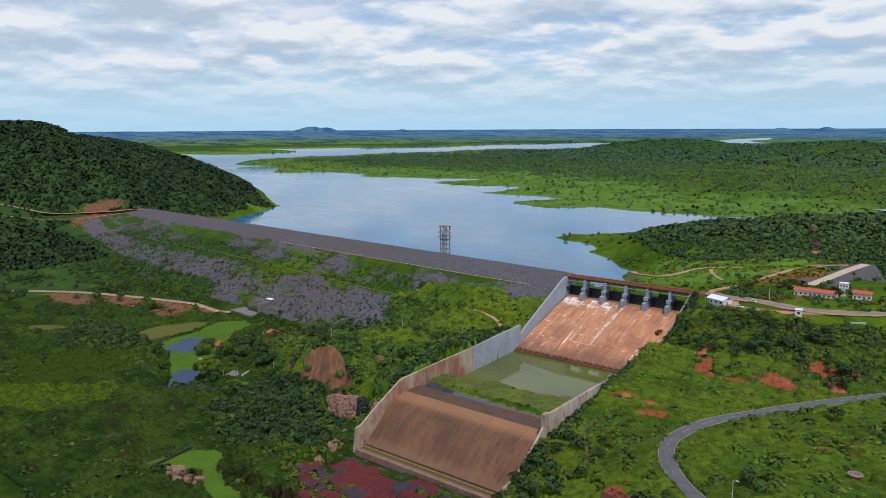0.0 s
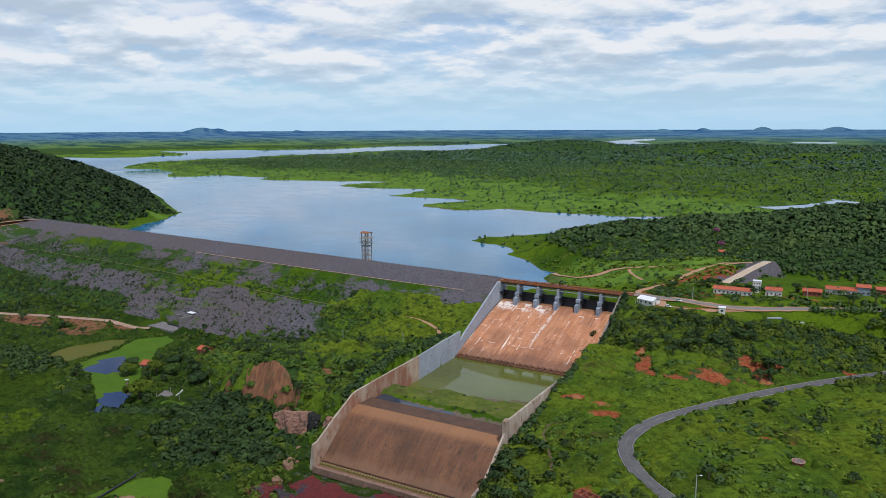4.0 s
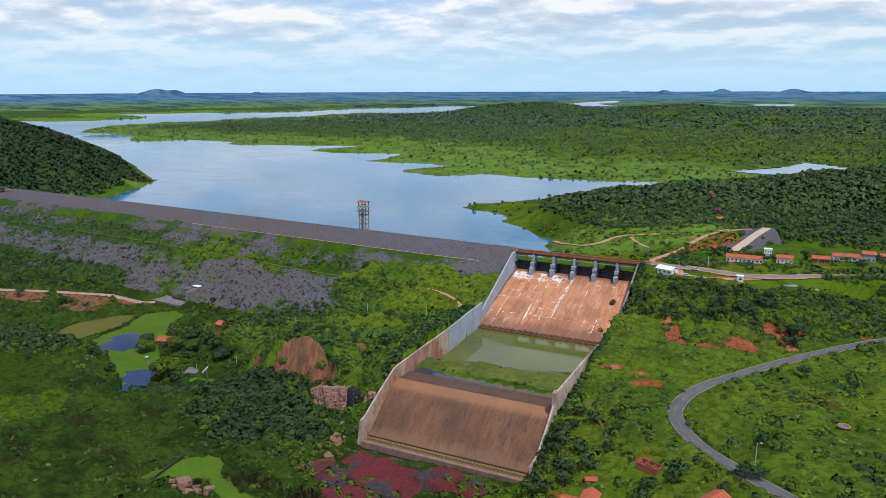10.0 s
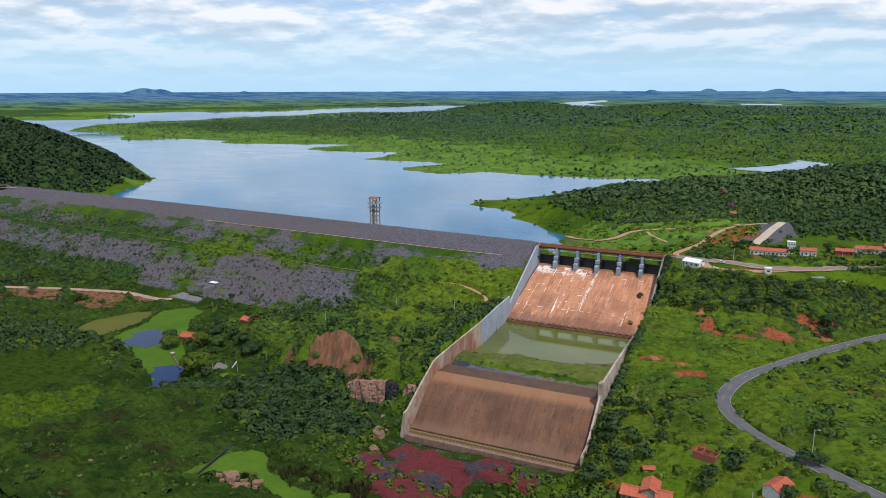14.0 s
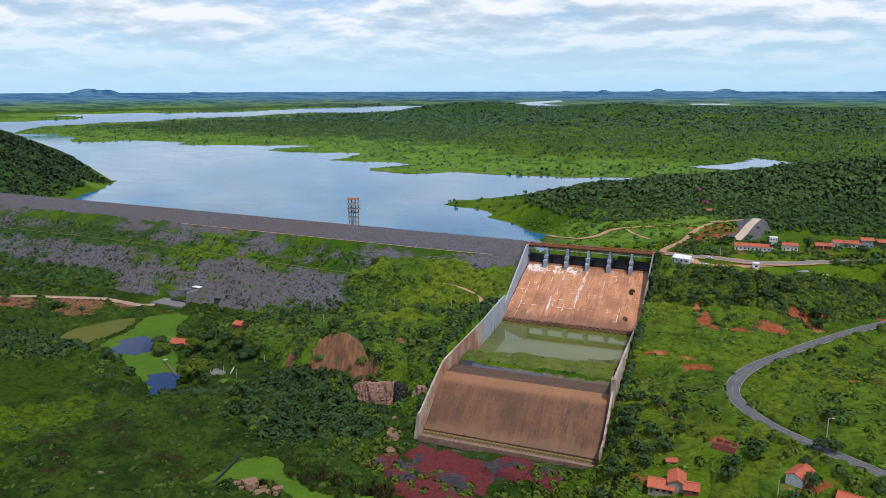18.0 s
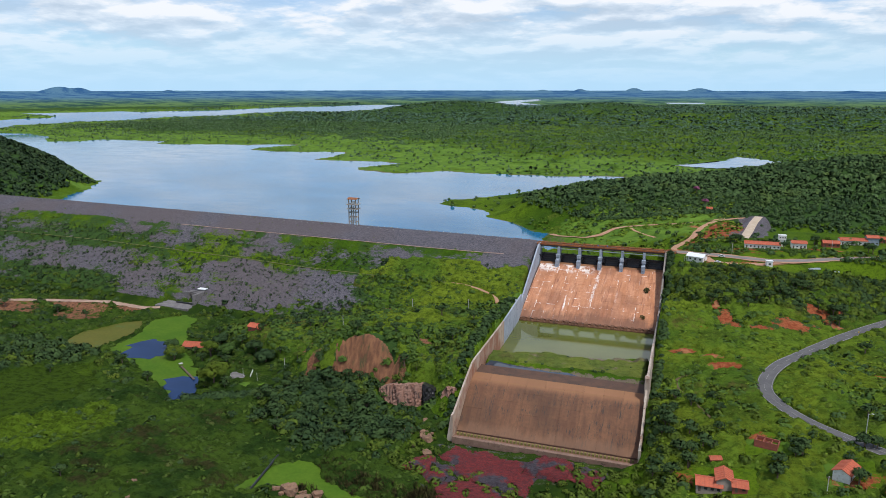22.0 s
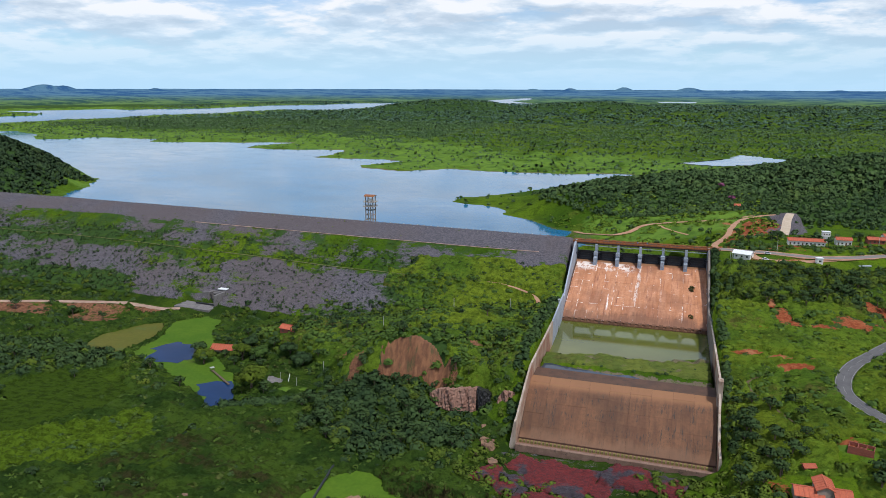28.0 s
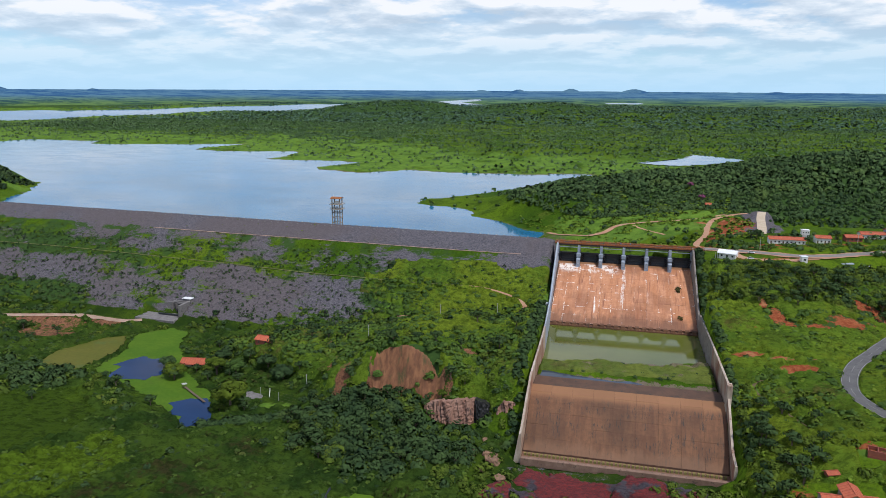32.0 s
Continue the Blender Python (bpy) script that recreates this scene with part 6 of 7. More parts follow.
    scatter("dam_bushes", f, every.uniform(0.35, 0.85, len(f)) * np.where(every.uniform(0, 1, len(f)) < 0.15, 1.8, 1.0), "leaf_dark", "small bushes rooted in the dam's rock slope", 8, 0.66, seed=10)
    # loose blocks on the dam face
    f = pick_points(9000, -650, -90, -115, 30, 26, lambda x, y, z, d, g: (covers(x, y, z, d)[1] > 0.4) & (crest_y(x) - 5 - y > 18) & free_of_works(x, y))
    scatter("dam_rubble", f, every.uniform(0.3, 0.8, len(f)), "riprap", "loose grey-brown rock blocks on the dam slope", 6, 0.75, 0.6, category="rubble", seed=27)

    # reeds and rushes of the wet valley floor
    def fringe_ok(x, y, z, d, g):
        e = inside_distance(x, y, WEED_LOW) + 2.5 * fbm(x, y, 8, 121)
        return (e < 0.5) & (e > -9) & (x > -46) & (x < 14) & (y > -288) & (g.uniform(0, 1, len(x)) < 0.85)
    k = pick_points(2400, -60, 16, -290, -252, 22, fringe_ok)
    scatter("reed_fringe", k, every.uniform(0.7, 1.6, len(k)), "reed_brown", "brown reeds along the edge of the pool", 16, 0.42, category="reeds", seed=15, tall=every.uniform(1.1, 2.2, len(k)), blades=0.12)

    # low shrubs standing out of the marsh
    def marsh_ok(x, y, z, d, g):
        p = np.where(inside_distance(x, y, MEADOW) > -3, 0.0, np.where(fbm(x, y, 20, 146) > 0.12, 0.5, 0.05))
        return (z < 2.5) & (x < 0) & (g.uniform(0, 1, len(x)) < p) & free_of_works(x, y, 0.3)
    g = pick_points(5200, -420, 4, -345, -100, 37, marsh_ok)
    scatter("marsh_shrubs", g, every.uniform(0.6, 1.7, len(g)), "leaf_dark", "low dark green shrubs standing out of the marsh", 26, 0.40, 0.55, seed=16)
    # bushes between the rock beds under the sill
    g = np.random.default_rng(71)
    bx = np.concatenate([g.uniform(62, 97, 90), g.uniform(-6, 66, 60), g.uniform(-30, 4, 70)])
    by = np.concatenate([g.uniform(-266, -233, 90), g.uniform(-268, -250, 60), g.uniform(-262, -228, 70)])
    scatter("rock_bushes", np.column_stack([bx, by, land(bx, by)[0]]), g.uniform(0.8, 2.4, len(bx)), "leaf_bright", "fresh green bushes growing between the rock beds", 60, 0.27, category="scrub", seed=34)
    # drowned stumps in the shallows
    g = np.random.default_rng(61)
    sx, sy = g.uniform(-1500, 0, 2600), g.uniform(420, 1060, 2600)
    e = inside_distance(sx, sy, LAKE)
    ok = (e > 6) & (e < 70) & (g.uniform(0, 1, len(sx)) < 0.55 * np.exp(-e / 26))
    sx, sy = sx[ok], sy[ok]
    scatter("drowned_stumps", np.column_stack([sx, sy, np.full(len(sx), LEVEL)]), g.uniform(0.4, 1.0, len(sx)), "reed_brown", "dark dead stumps and bushes standing in shallow water", 6, 0.5, category="stumps", seed=33, tall=g.uniform(0.4, 0.9, len(sx)), blades=0.3)
    # clipped hedge by the garden
    hx = np.linspace(0, 1, 46)
    hx, hy = -152 + 50 * hx, -228 + 4 * hx + 17 * hx ** 2
    scatter("hedge", np.column_stack([hx, hy, land(hx, hy)[0]]), every.uniform(2.6, 3.4, len(hx)), "leaf_dark", "dark dense hedge beside the garden lawn", 90, 0.24, 0.9, category="hedge", seed=28)


plant_all()


def canopy(name, x0, x1, y0, y1, step, material, label, height, drifts, mask, category="grass"):
    """A close-grown sheet of low plants over the land, cushioned and uneven; mask is how much grows at a place."""
    xs, ys = np.arange(x0, x1, step), np.arange(y0, y1, step)
    X, Y = np.meshgrid(xs, ys, indexing="ij")
    jig = np.random.default_rng(int(abs(x0) + abs(y1)))
    x, y = (X + jig.uniform(-0.3, 0.3, X.shape) * step).ravel(), (Y + jig.uniform(-0.3, 0.3, X.shape) * step).ravel()
    z, d = land(x, y)
    grow = mask(x, y, z, d)
    puff = 1.5 * np.abs(hash_noise(x, y * 1.3, 5.2, 501)) + 1.1 * np.abs(hash_noise(x, y, 2.7, 503)) + 1.2 * np.maximum(fbm(x, y, 16, 505), 0)
    zz = z + np.where(grow > 0.02, height(x, y, z) * puff * sstep(0, 0.5, grow) + 0.10, -1.2)
    nx, ny = X.shape
    i, j = np.arange(nx - 1)[:, None] * ny, np.arange(ny - 1)[None, :]
    q = np.stack([i + j, i + ny + j, i + ny + j + 1, i + j + 1], -1).reshape(-1, 4)
    q = q[(grow[q] > 0.02).any(1)]
    used = np.unique(q)
    back = np.zeros(len(x), np.int64)
    back[used] = np.arange(len(used))
    me = quad_mesh(name, np.column_stack([x, y, zz])[used], back[q], material, True)
    for key, val in drifts(x, y, z).items():
        me.attributes.new(key, "FLOAT", "POINT").data.foreach_set("value", np.asarray(val, np.float32)[used])
    tagged(new(name, me), label, category, kind="stuff")


def sow():
    def clear(x, y, pad):
        return np.where(free_of_works(x, y, pad), 1.0, 0.0)

    def marsh(x, y, z, d):
        return clear(x, y, 0.4) * sstep(4.0, 1.5, z) * sstep(4, 0, x) * np.where(covers(x, y, z, d)[2] > 0.42, 0, 1)

    def marsh_drifts(x, y, z):
        n = fbm(x, y, 24, 511)
        lime = np.where(inside_distance(x, y, LIME_BELT) + 12 * n > 0, 0.75, 0.18 + 0.5 * fbm(x, y, 30, 513))
        rush = np.where(inside_distance(x, y, RUSH_FLAT) + 14 * n > 0, 0.22 + 0.75 * fbm(x * 0.7, y * 1.4, 15, 515), 0.05 + 0.55 * fbm(x, y, 22, 517))
        return dict(lime=lime, brown=rush, meadow=np.where(inside_distance(x, y, MEADOW) + 7 * n > 0, 1.0, 0.0))

    def marsh_height(x, y, z):
        flat = inside_distance(x, y, MEADOW) + 7 * fbm(x, y, 24, 511)
        return np.where(flat > 0, 0.35, 1.5 + 0.5 * fbm(x, y, 30, 519))

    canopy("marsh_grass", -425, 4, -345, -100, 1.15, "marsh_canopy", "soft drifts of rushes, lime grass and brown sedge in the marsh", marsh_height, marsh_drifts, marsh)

    def bank(x, y, z, d):
        wood, rock, earth, mud = covers(x, y, z, d)
        return clear(x, y, 0.3) * np.where(earth > 0.40, 0, 1) * sstep(96.5, 98.5, x) * sstep(-18, -26, y)

    def bank_drifts(x, y, z):
        n = fbm(x, y, 28, 521)
        return dict(lime=0.40 + 0.55 * n, brown=0.17 + 0.65 * fbm(x, y, 34, 523), meadow=0.15 + 0.7 * fbm(x, y, 22, 525))

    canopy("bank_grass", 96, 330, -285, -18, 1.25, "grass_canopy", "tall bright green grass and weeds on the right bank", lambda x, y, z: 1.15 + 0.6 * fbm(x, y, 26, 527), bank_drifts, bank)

    def hill(x, y, z, d):
        wood, rock, earth, mud = covers(x, y, z, d)
        return clear(x, y, 0.3) * np.where((earth > 0.40) | (rock > 0.62), 0, 1) * sstep(2.0, 3.6, z) * sstep(0.5, -1.5, x) * np.where((crest_y(x) - 5 - y < 112) & (x + 34 * fbm(x, y, 22, 561) < -122), 0, 1)

    def knoll_drifts(x, y, z):
        open_ = sstep(-150, -115, y) * sstep(-160, -80, x + 30 * fbm(x, y, 26, 563))
        return dict(lime=0.34 + 0.30 * open_ + 0.55 * fbm(x, y, 28, 521), brown=0.17 - 0.08 * open_ + 0.65 * fbm(x, y, 34, 523), meadow=0.15 - 0.15 * open_ + 0.6 * fbm(x, y, 22, 525))

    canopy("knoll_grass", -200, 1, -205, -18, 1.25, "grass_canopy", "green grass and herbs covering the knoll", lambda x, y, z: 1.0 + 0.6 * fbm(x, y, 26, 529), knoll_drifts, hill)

    rg = np.random.default_rng(91)

    def tufts(n, box_, seed, keep, material, name, label, lo, hi, quads=9, size=0.62, flat=0.7):
        pts = pick_points(n, *box_, seed, lambda x, y, z, d, g: g.uniform(0, 1, len(x)) < keep(x, y, z, d))
        scatter(name, pts, rg.uniform(lo, hi, len(pts)), material, label, quads, size, flat, category="grass", seed=seed)

    tufts(17000, (-425, 2, -345, -100), 92, lambda x, y, z, d: marsh(x, y, z, d) * np.where(inside_distance(x, y, MEADOW) > 0, 0.02, np.where(fbm(x, y, 11, 541) > -0.02, 0.8, 0.12)), "tuft_marsh", "marsh_tufts", "green and brown tussocks of rush in the marsh", 0.7, 1.9)
    tufts(16000, (97, 330, -285, -80), 93, lambda x, y, z, d: bank(x, y, z, d) * np.where(fbm(x, y, 10, 543) > -0.02, 0.75, 0.12), "tuft_green", "bank_tufts", "lush green tufts of weeds on the bank", 0.5, 1.5)
    tufts(9000, (-200, 1, -205, -18), 94, lambda x, y, z, d: hill(x, y, z, d) * np.where(fbm(x, y, 10, 545) > -0.02, 0.75, 0.12), "tuft_green", "knoll_tufts", "lush green tufts of weeds on the knoll", 0.5, 1.5)

    def patches(x, y, scale, seed, cut=0.05):
        return np.where(fbm(x, y, scale, seed) > cut, 0.8, 0.05)

    tufts(3400, (97, 330, -285, -84), 95, lambda x, y, z, d: bank(x, y, z, d) * patches(x, y, 24, 551), "shrub_green", "bank_shrubs", "low spreading green shrubs on the bank", 1.2, 2.8, 26, 0.42, 0.55)
    tufts(4200, (-200, 1, -205, -40), 96, lambda x, y, z, d: hill(x, y, z, d) * patches(x, y, 22, 553, np.where(y > -130, 0.14, -0.04)), "shrub_green", "knoll_shrubs", "dense green shrubs over the knoll", 1.2, 2.9, 26, 0.42, 0.65)
    tufts(3200, (-420, 0, -345, -110), 97, lambda x, y, z, d: marsh(x, y, z, d) * np.where(inside_distance(x, y, MEADOW) > -2, 0, patches(x, y, 26, 555, 0.08)), "leaf_dark", "marsh_thicket", "low green thicket spreading through the marsh", 1.1, 2.4, 24, 0.45, 0.5)
    tufts(4200, (-60, 150, 40, 260), 98, lambda x, y, z, d: np.where((d < -8) & free_of_works(x, y, 1.0), patches(x, y, 18, 557, 0.0), 0) * np.where(z > 20, 1, 0), "tuft_green", "meadow_tufts", "tufts of weeds on the meadow by the lake", 0.7, 2.0, 6, 0.8, 0.6)

    tufts(900, (104, 262, 8, 31), 99, lambda x, y, z, d: np.where(free_of_works(x, y, 0.6), patches(x, y, 12, 559, -0.05), 0), "shrub_green", "verge_shrubs", "green shrubs on the bank between road and houses", 0.7, 1.9, 30, 0.36, 0.7)

    def silt(x, y, z, d):
        return sstep(15.7, 16.8, z) * sstep(-169, -164, y + 3 * fbm(x, y, 9, 537)) * np.where((x > 6.5) & (x < 91.5), 1, 0)

    canopy("silt_grass", 6, 92, -176, -136, 0.7, "silt_canopy", "olive weeds and bare mud on silt in the basin", lambda x, y, z: 0.7 + 0 * x,
           lambda x, y, z: dict(lime=0.25 + 0.6 * fbm(x, y, 10, 531), brown=0.16 + 0.6 * fbm(x, y, 8, 533) + 0.6 * sstep(-147, -139, y), meadow=0.2 + 0.5 * fbm(x, y, 12, 535)), silt)


sow()


def tree_proto(name, seed, height, spread, material, label, group, tufts=48, leaf=0.30):
    """A broad savanna tree: tapered trunk, forked limbs, a crown of leaf tufts."""
    rng = random.Random(seed)
    t = thing(name, label=label, category="tree", group=group)
    bm = bmesh.new()
    th = height * 0.42
    tube(bm, (0, 0, -0.5), (0.1, 0.05, th), 0.055 * height, 0.032 * height, 7)
    tips = []
    for k in range(5):
        a = k * 2 * math.pi / 5 + rng.uniform(-0.4, 0.4)
        tip = (math.cos(a) * spread * 0.5, math.sin(a) * spread * 0.5, height * rng.uniform(0.62, 0.8))
        tube(bm, (0.1, 0.05, th * 0.9), tip, 0.026 * height, 0.01 * height, 5)
        tips.append(tip)
    part("trunk", bm, "bark", t)
    qs, ns = [], []
    for k, tip in enumerate(tips + [(0, 0, height * 0.8)]):
        q = clump_proto(tufts, seed * 7 + k, 0.8, -0.5, leaf)
        ns.append(crown_normals(q, 0.8))
        s = spread * rng.uniform(0.36, 0.5)
        q = q * np.array((s, s, s * 0.85)) + np.array((tip[0], tip[1], tip[2] - s * 0.55))
        qs.append(q)
    v = np.concatenate(qs).reshape(-1, 3)
    me = quad_mesh("crown", v, np.arange(len(v)).reshape(-1, 4), material)
    me.attributes.new("tone", "FLOAT", "POINT").data.foreach_set("value", np.full(len(v), 0.25 + 0.5 * rng.random(), np.float32))
    set_crown(me, np.concatenate(ns))
    part("crown", me, None, t)
    return t


def plant_trees():
    kinds = [("tree", 1, 6.0, 3.2, "leaf_dark", "dark green broad-crowned thorn tree", "valley trees"),
             ("tree", 2, 7.5, 3.8, "leaf_dark", "tall dark green spreading tree", "valley trees"),
             ("tree", 3, 5.0, 3.0, "leaf_bright", "light green rounded tree", "light trees"),
             ("tree", 4, 8.5, 4.6, "leaf_dark", "large dense dark tree", "valley trees")]
    rng = np.random.default_rng(21)
    boxes_ = [(-110, -20, -248, -190, 60), (-110, 0, -190, -130, 22), (-240, -110, -215, -120, 40), (97, 200, -80, -30, 55), (97, 130, -262, -192, 34), (180, 320, -240, -120, 22), (-460, -250, -330, -120, 30), (110, 260, 28, 75, 16), (-250, -40, -420, -300, 16)]
    spots = []
    for x0, x1, y0, y1, n in boxes_:
        x, y = rng.uniform(x0, x1, n), rng.uniform(y0, y1, n)
        z, d = land(x, y)
        ok = free_of_works(x, y, 3.0)
        spots += [tuple(p) for p in np.column_stack([x, y, z])[ok]]
    spots += [(px, py, float(land(np.array([px]), np.array([py]))[0][0])) for px, py in ((142.0, 46.0), (138.0, 44.0), (173.5, 30.0), (197.0, 52.0), (116.0, 31.0), (175.6, -251.8), (181.3, -227.9), (185.0, -225.9), (147.6, -252.4), (155.3, -237.2), (158.2, -234.9), (-214.0, -162.0), (-204.0, -176.0), (-199.0, -179.0), (-189.0, -150.0), (-186.0, -161.0), (-205.0, -146.0), (-175.0, -165.0), (-168.0, -172.0), (-166.0, -152.0), (-152.0, -150.0), (-178.0, -178.0), (-158.0, -180.0), (99.0, -225.0), (100.5, -216.0), (100.0, -207.0), (98.5, -201.0), (103.0, -222.0), (104.0, -211.0))]
    protos = {}
    for k, p in enumerate(spots):
        i = rng.choice(4, p=[0.36, 0.24, 0.22, 0.18])
        m = pose(p[0], p[1], p[2], 0, 0, rng.uniform(0, 360))
        if i not in protos:
            protos[i] = tree_proto(*kinds[i])
            protos[i].matrix_basis = m
        else:
            copy_thing(protos[i], m)
    for px, py, seed, high, wide, leaf, words in ((-147.0, -208.0, 9, 11.5, 8.0, "leaf_olive", "large round dark olive tree by the pond"), (-200.5, -176.0, 10, 7.0, 5.8, "leaf_olive", "bright yellow-green tree on the pond bank"),
                                                (-214.0, -162.0, 11, 5.5, 4.6, "leaf_dark", "dark round tree beside the pond"), (-176.0, -172.0, 12, 11.0, 5.0, "leaf_olive", "tall pale olive tree in the garden"),
                                                (-166.0, -168.0, 13, 9.0, 5.5, "shrub_green", "spreading green tree in the garden"), (-184.0, -150.0, 14, 7.5, 5.0, "leaf_dark", "dark tree shading the red-roofed house"),
                                                (-150.0, -160.0, 15, 8.0, 6.0, "leaf_dark", "large dark tree on the garden slope"), (-135.0, -172.0, 16, 8.0, 6.0, "leaf_dark", "large dark tree on the garden slope")):
        big = tree_proto("tree", seed, 1.25 * high, 1.3 * wide, leaf, words, "garden trees", 300, 0.18)
        big.matrix_basis = pose(px, py, float(land(np.array([px]), np.array([py]))[0][0]) - 0.5)
    for n, (x, y) in enumerate(((112, 253), (121, 226))):
        pk = tree_proto("flowering_tree", 31 + n, 8.0, 4.2, "leaf_pink", "tree covered in pink blossom among dark woods", "flowering trees")
        pk.matrix_basis = pose(x, y, float(land(np.array([float(x)]), np.array([float(y)]))[0][0]))


plant_trees()
# ---- pools of the valley floor ----
flat_water("water_brown", BROWN_POOL, -3.3, "algae_brown", "shallow brown pool grown with algae", 3, 12)
flat_water("water_weed", WEED_TOP, -3.2, "duckweed", "bright green duckweed over a pond", 3.5, 13)
flat_water("water_pond", POND_TOP, -3.14, "pond_water", "open dark water between green duckweed", 3, 14)
flat_water("water_channel", POND_LOW, -3.13, "pond_water", "dark narrow water beside the big tree", 3, 15)
flat_water("water_weed_low", WEED_LOW, -3.3, "duckweed", "green weed-covered pool below the spillway", 2, 16)
flat_water("water_pale", PALE_POOL, -3.2, "algae_brown", "shallow olive-brown pool near the track", 3, 17)


def ground_z(x, y):
    return float(land(np.array([float(x)]), np.array([float(y)]))[0][0])


# ---- intake tower in the lake ----
def intake_tower():
    t = thing("intake_tower", (-228.5, 146, 15), label="brown concrete frame intake tower standing in the lake", category="tower")
    for sx in (-1, 1):
        for sy in (-1, 1):
            part("leg", boxes((sx * 4.0 - 0.45, sx * 4.0 + 0.45, sy * 3.2 - 0.45, sy * 3.2 + 0.45, -12, 37.2), bevel=0.08), "tower_concrete", t)
        part("inner_post", boxes((sx * 1.2 - 0.35, sx * 1.2 + 0.35, -3.6, -2.9, -12, 30)), "tower_concrete", t)
    for z in (2.5, 7.5, 12.5, 17.5, 22.5):
        for sy in (-3.2, 3.2):
            part("cross_beam", boxes((-3.55, 3.55, sy - 0.3, sy + 0.3, z, z + 0.7)), "tower_concrete", t)
        for sx in (-4.0, 4.0):
            part("side_beam", boxes((sx - 0.4, sx + 0.4, -2.85, 2.85, z, z + 0.9)), "tower_concrete", t)
    for k, z in enumerate((26.5, 31.0)):
        p = part("platform", boxes((-6.2, 6.2, -5.0, 5.0, z, z + 0.45), bevel=0.05), "tower_concrete", t)
        bm = bmesh.new()
        for a, b in (((-6, -4.8), (6, -4.8)), ((6, -4.8), (6, 4.8)), ((6, 4.8), (-6, 4.8)), ((-6, 4.8), (-6, -4.8))):
            for dz in (0.9, 1.5):
                beam(bm, (*a, z + dz), (*b, z + dz), 0.12)
        part("railing", bm, "pole_grey", p)
    bm = bmesh.new()
    extrude_profile(bm, [(-4.6, 37.2), (0, 38.6), (4.6, 37.2), (4.6, 36.9), (0, 38.3), (-4.6, 36.9)], -5.6, 5.6)
    part("roof", bm, "rust", t, "low rust-red roof")
    part("hoist_house", boxes((-2.0, 2.0, -2.0, 2.0, 31.45, 34.2), bevel=0.05), "white_wall", t)
    bm = bmesh.new()
    for k in range(6):
        s = 1 if k % 2 else -1
        beam(bm, (s * 1.1, 0, 3 + k * 4), (-s * 1.1, 0, 7 + k * 4), 0.5, 0.15)
    part("stair", bm, "pole_grey", t)
    bm = bmesh.new()
    tube(bm, (-3.5, 0, 38.2), (-3.5, 0, 41.5), 0.07, 0.04, 6)
    part("mast", bm, "pole_grey", t)


intake_tower()


# ---- outlet works at the foot of the dam ----
def outlet_works():
    """A valve chamber set in the dam's foot: sloping wing wall, recessed dark front, tall cheek wall, pale roof slab, broad apron."""
    o = thing("outlet_works", (-264, -73, -1.6), -4, label="grey concrete outlet house with wing walls at the dam foot", category="outlet")
    bm = bmesh.new()
    extrude_profile(bm, [(-1.0, -1.5), (0.2, -1.5), (0.2, 0.0), (-1.0, 0.0)], -24, -8)
    part("wing_footing", bm, "outlet_concrete", o)
    bm = bmesh.new()
    vs = [(-24, 1.6), (-8.5, 8.0), (-6.0, 8.2), (-6.0, 0.0), (-24, 0.0)]
    fa, fb = [bm.verts.new((x, -0.9, z)) for x, z in vs], [bm.verts.new((x, 0.1, z)) for x, z in vs]
    bm.faces.new(fa)
    bm.faces.new(fb[::-1])
    for k in range(len(vs)):
        bm.faces.new((fa[k], fb[k], fb[(k + 1) % 5], fa[(k + 1) % 5]))
    bmesh.ops.recalc_face_normals(bm, faces=bm.faces)
    part("wing_wall", bm, "outlet_concrete", o)
    part("headwall", boxes((-5.98, 4.6, 4.0, 5.2, -1.5, 8.0), bevel=0.1), "outlet_concrete", o)
    part("chamber_side", boxes((-6.9, -5.9, 0.12, 5.2, -1.5, 8.1), bevel=0.08), "outlet_concrete", o)
    part("lintel", boxes((-5.88, 4.6, 0.6, 1.6, 6.6, 8.0), bevel=0.08), "outlet_concrete", o)
    part("cheek_wall", boxes((4.7, 6.6, -8.5, 5.2, -1.5, 8.6), bevel=0.12), "outlet_concrete", o)
    part("valve_house", boxes((-0.6, 5.6, 5.3, 11, 2, 9.4), bevel=0.1), "outlet_concrete", o)
    part("house_roof", boxes((-1.4, 6.2, 4.6, 11.6, 9.42, 9.9), bevel=0.05), "white_roof", o, "pale flat roof slab")
    part("opening", boxes((-4.6, 3.4, 3.7, 3.98, 0.2, 5.6)), "dark_opening", o)
    part("sluice_gate", boxes((-1.6, 1.6, 3.4, 3.68, 3.2, 6.2)), "rust", o, "rust-stained sluice gate")
    part("pipe", tube(bmesh.new(), (-2.4, 0.5, 1.4), (-2.4, 3.6, 2.0), 1.1, seg=12), "steel_black", o)
    part("apron", boxes((-26, 6.6, -17, -1.0, -2.4, -0.3), bevel=0.1), "outlet_concrete", o)
    # Black block added to give the dark wedge on the apron.
    part("apron_block", boxes((-14, 4.6, -6.4, -5.4, -0.28, 1.0), bevel=0.08), "steel_black", o, "low black block across the apron")


outlet_works()


# ---- houses ----
def house(x, y, turn, w, d, h, roof="clay_tile", wall="white_wall", rise=1.3, label="", doors=1, windows=2, z=None, name="house", front=None):
    """A low house with a two-pitched roof over its length, door and windows on the front."""
    z = ground_z(x, y) if z is None else z
    t = thing(name, (x, y, z), turn, label=label, category="house")
    part("wall", boxes((-w / 2, w / 2, -d / 2, d / 2, -1.2, h)), wall, t)
    bm = bmesh.new()
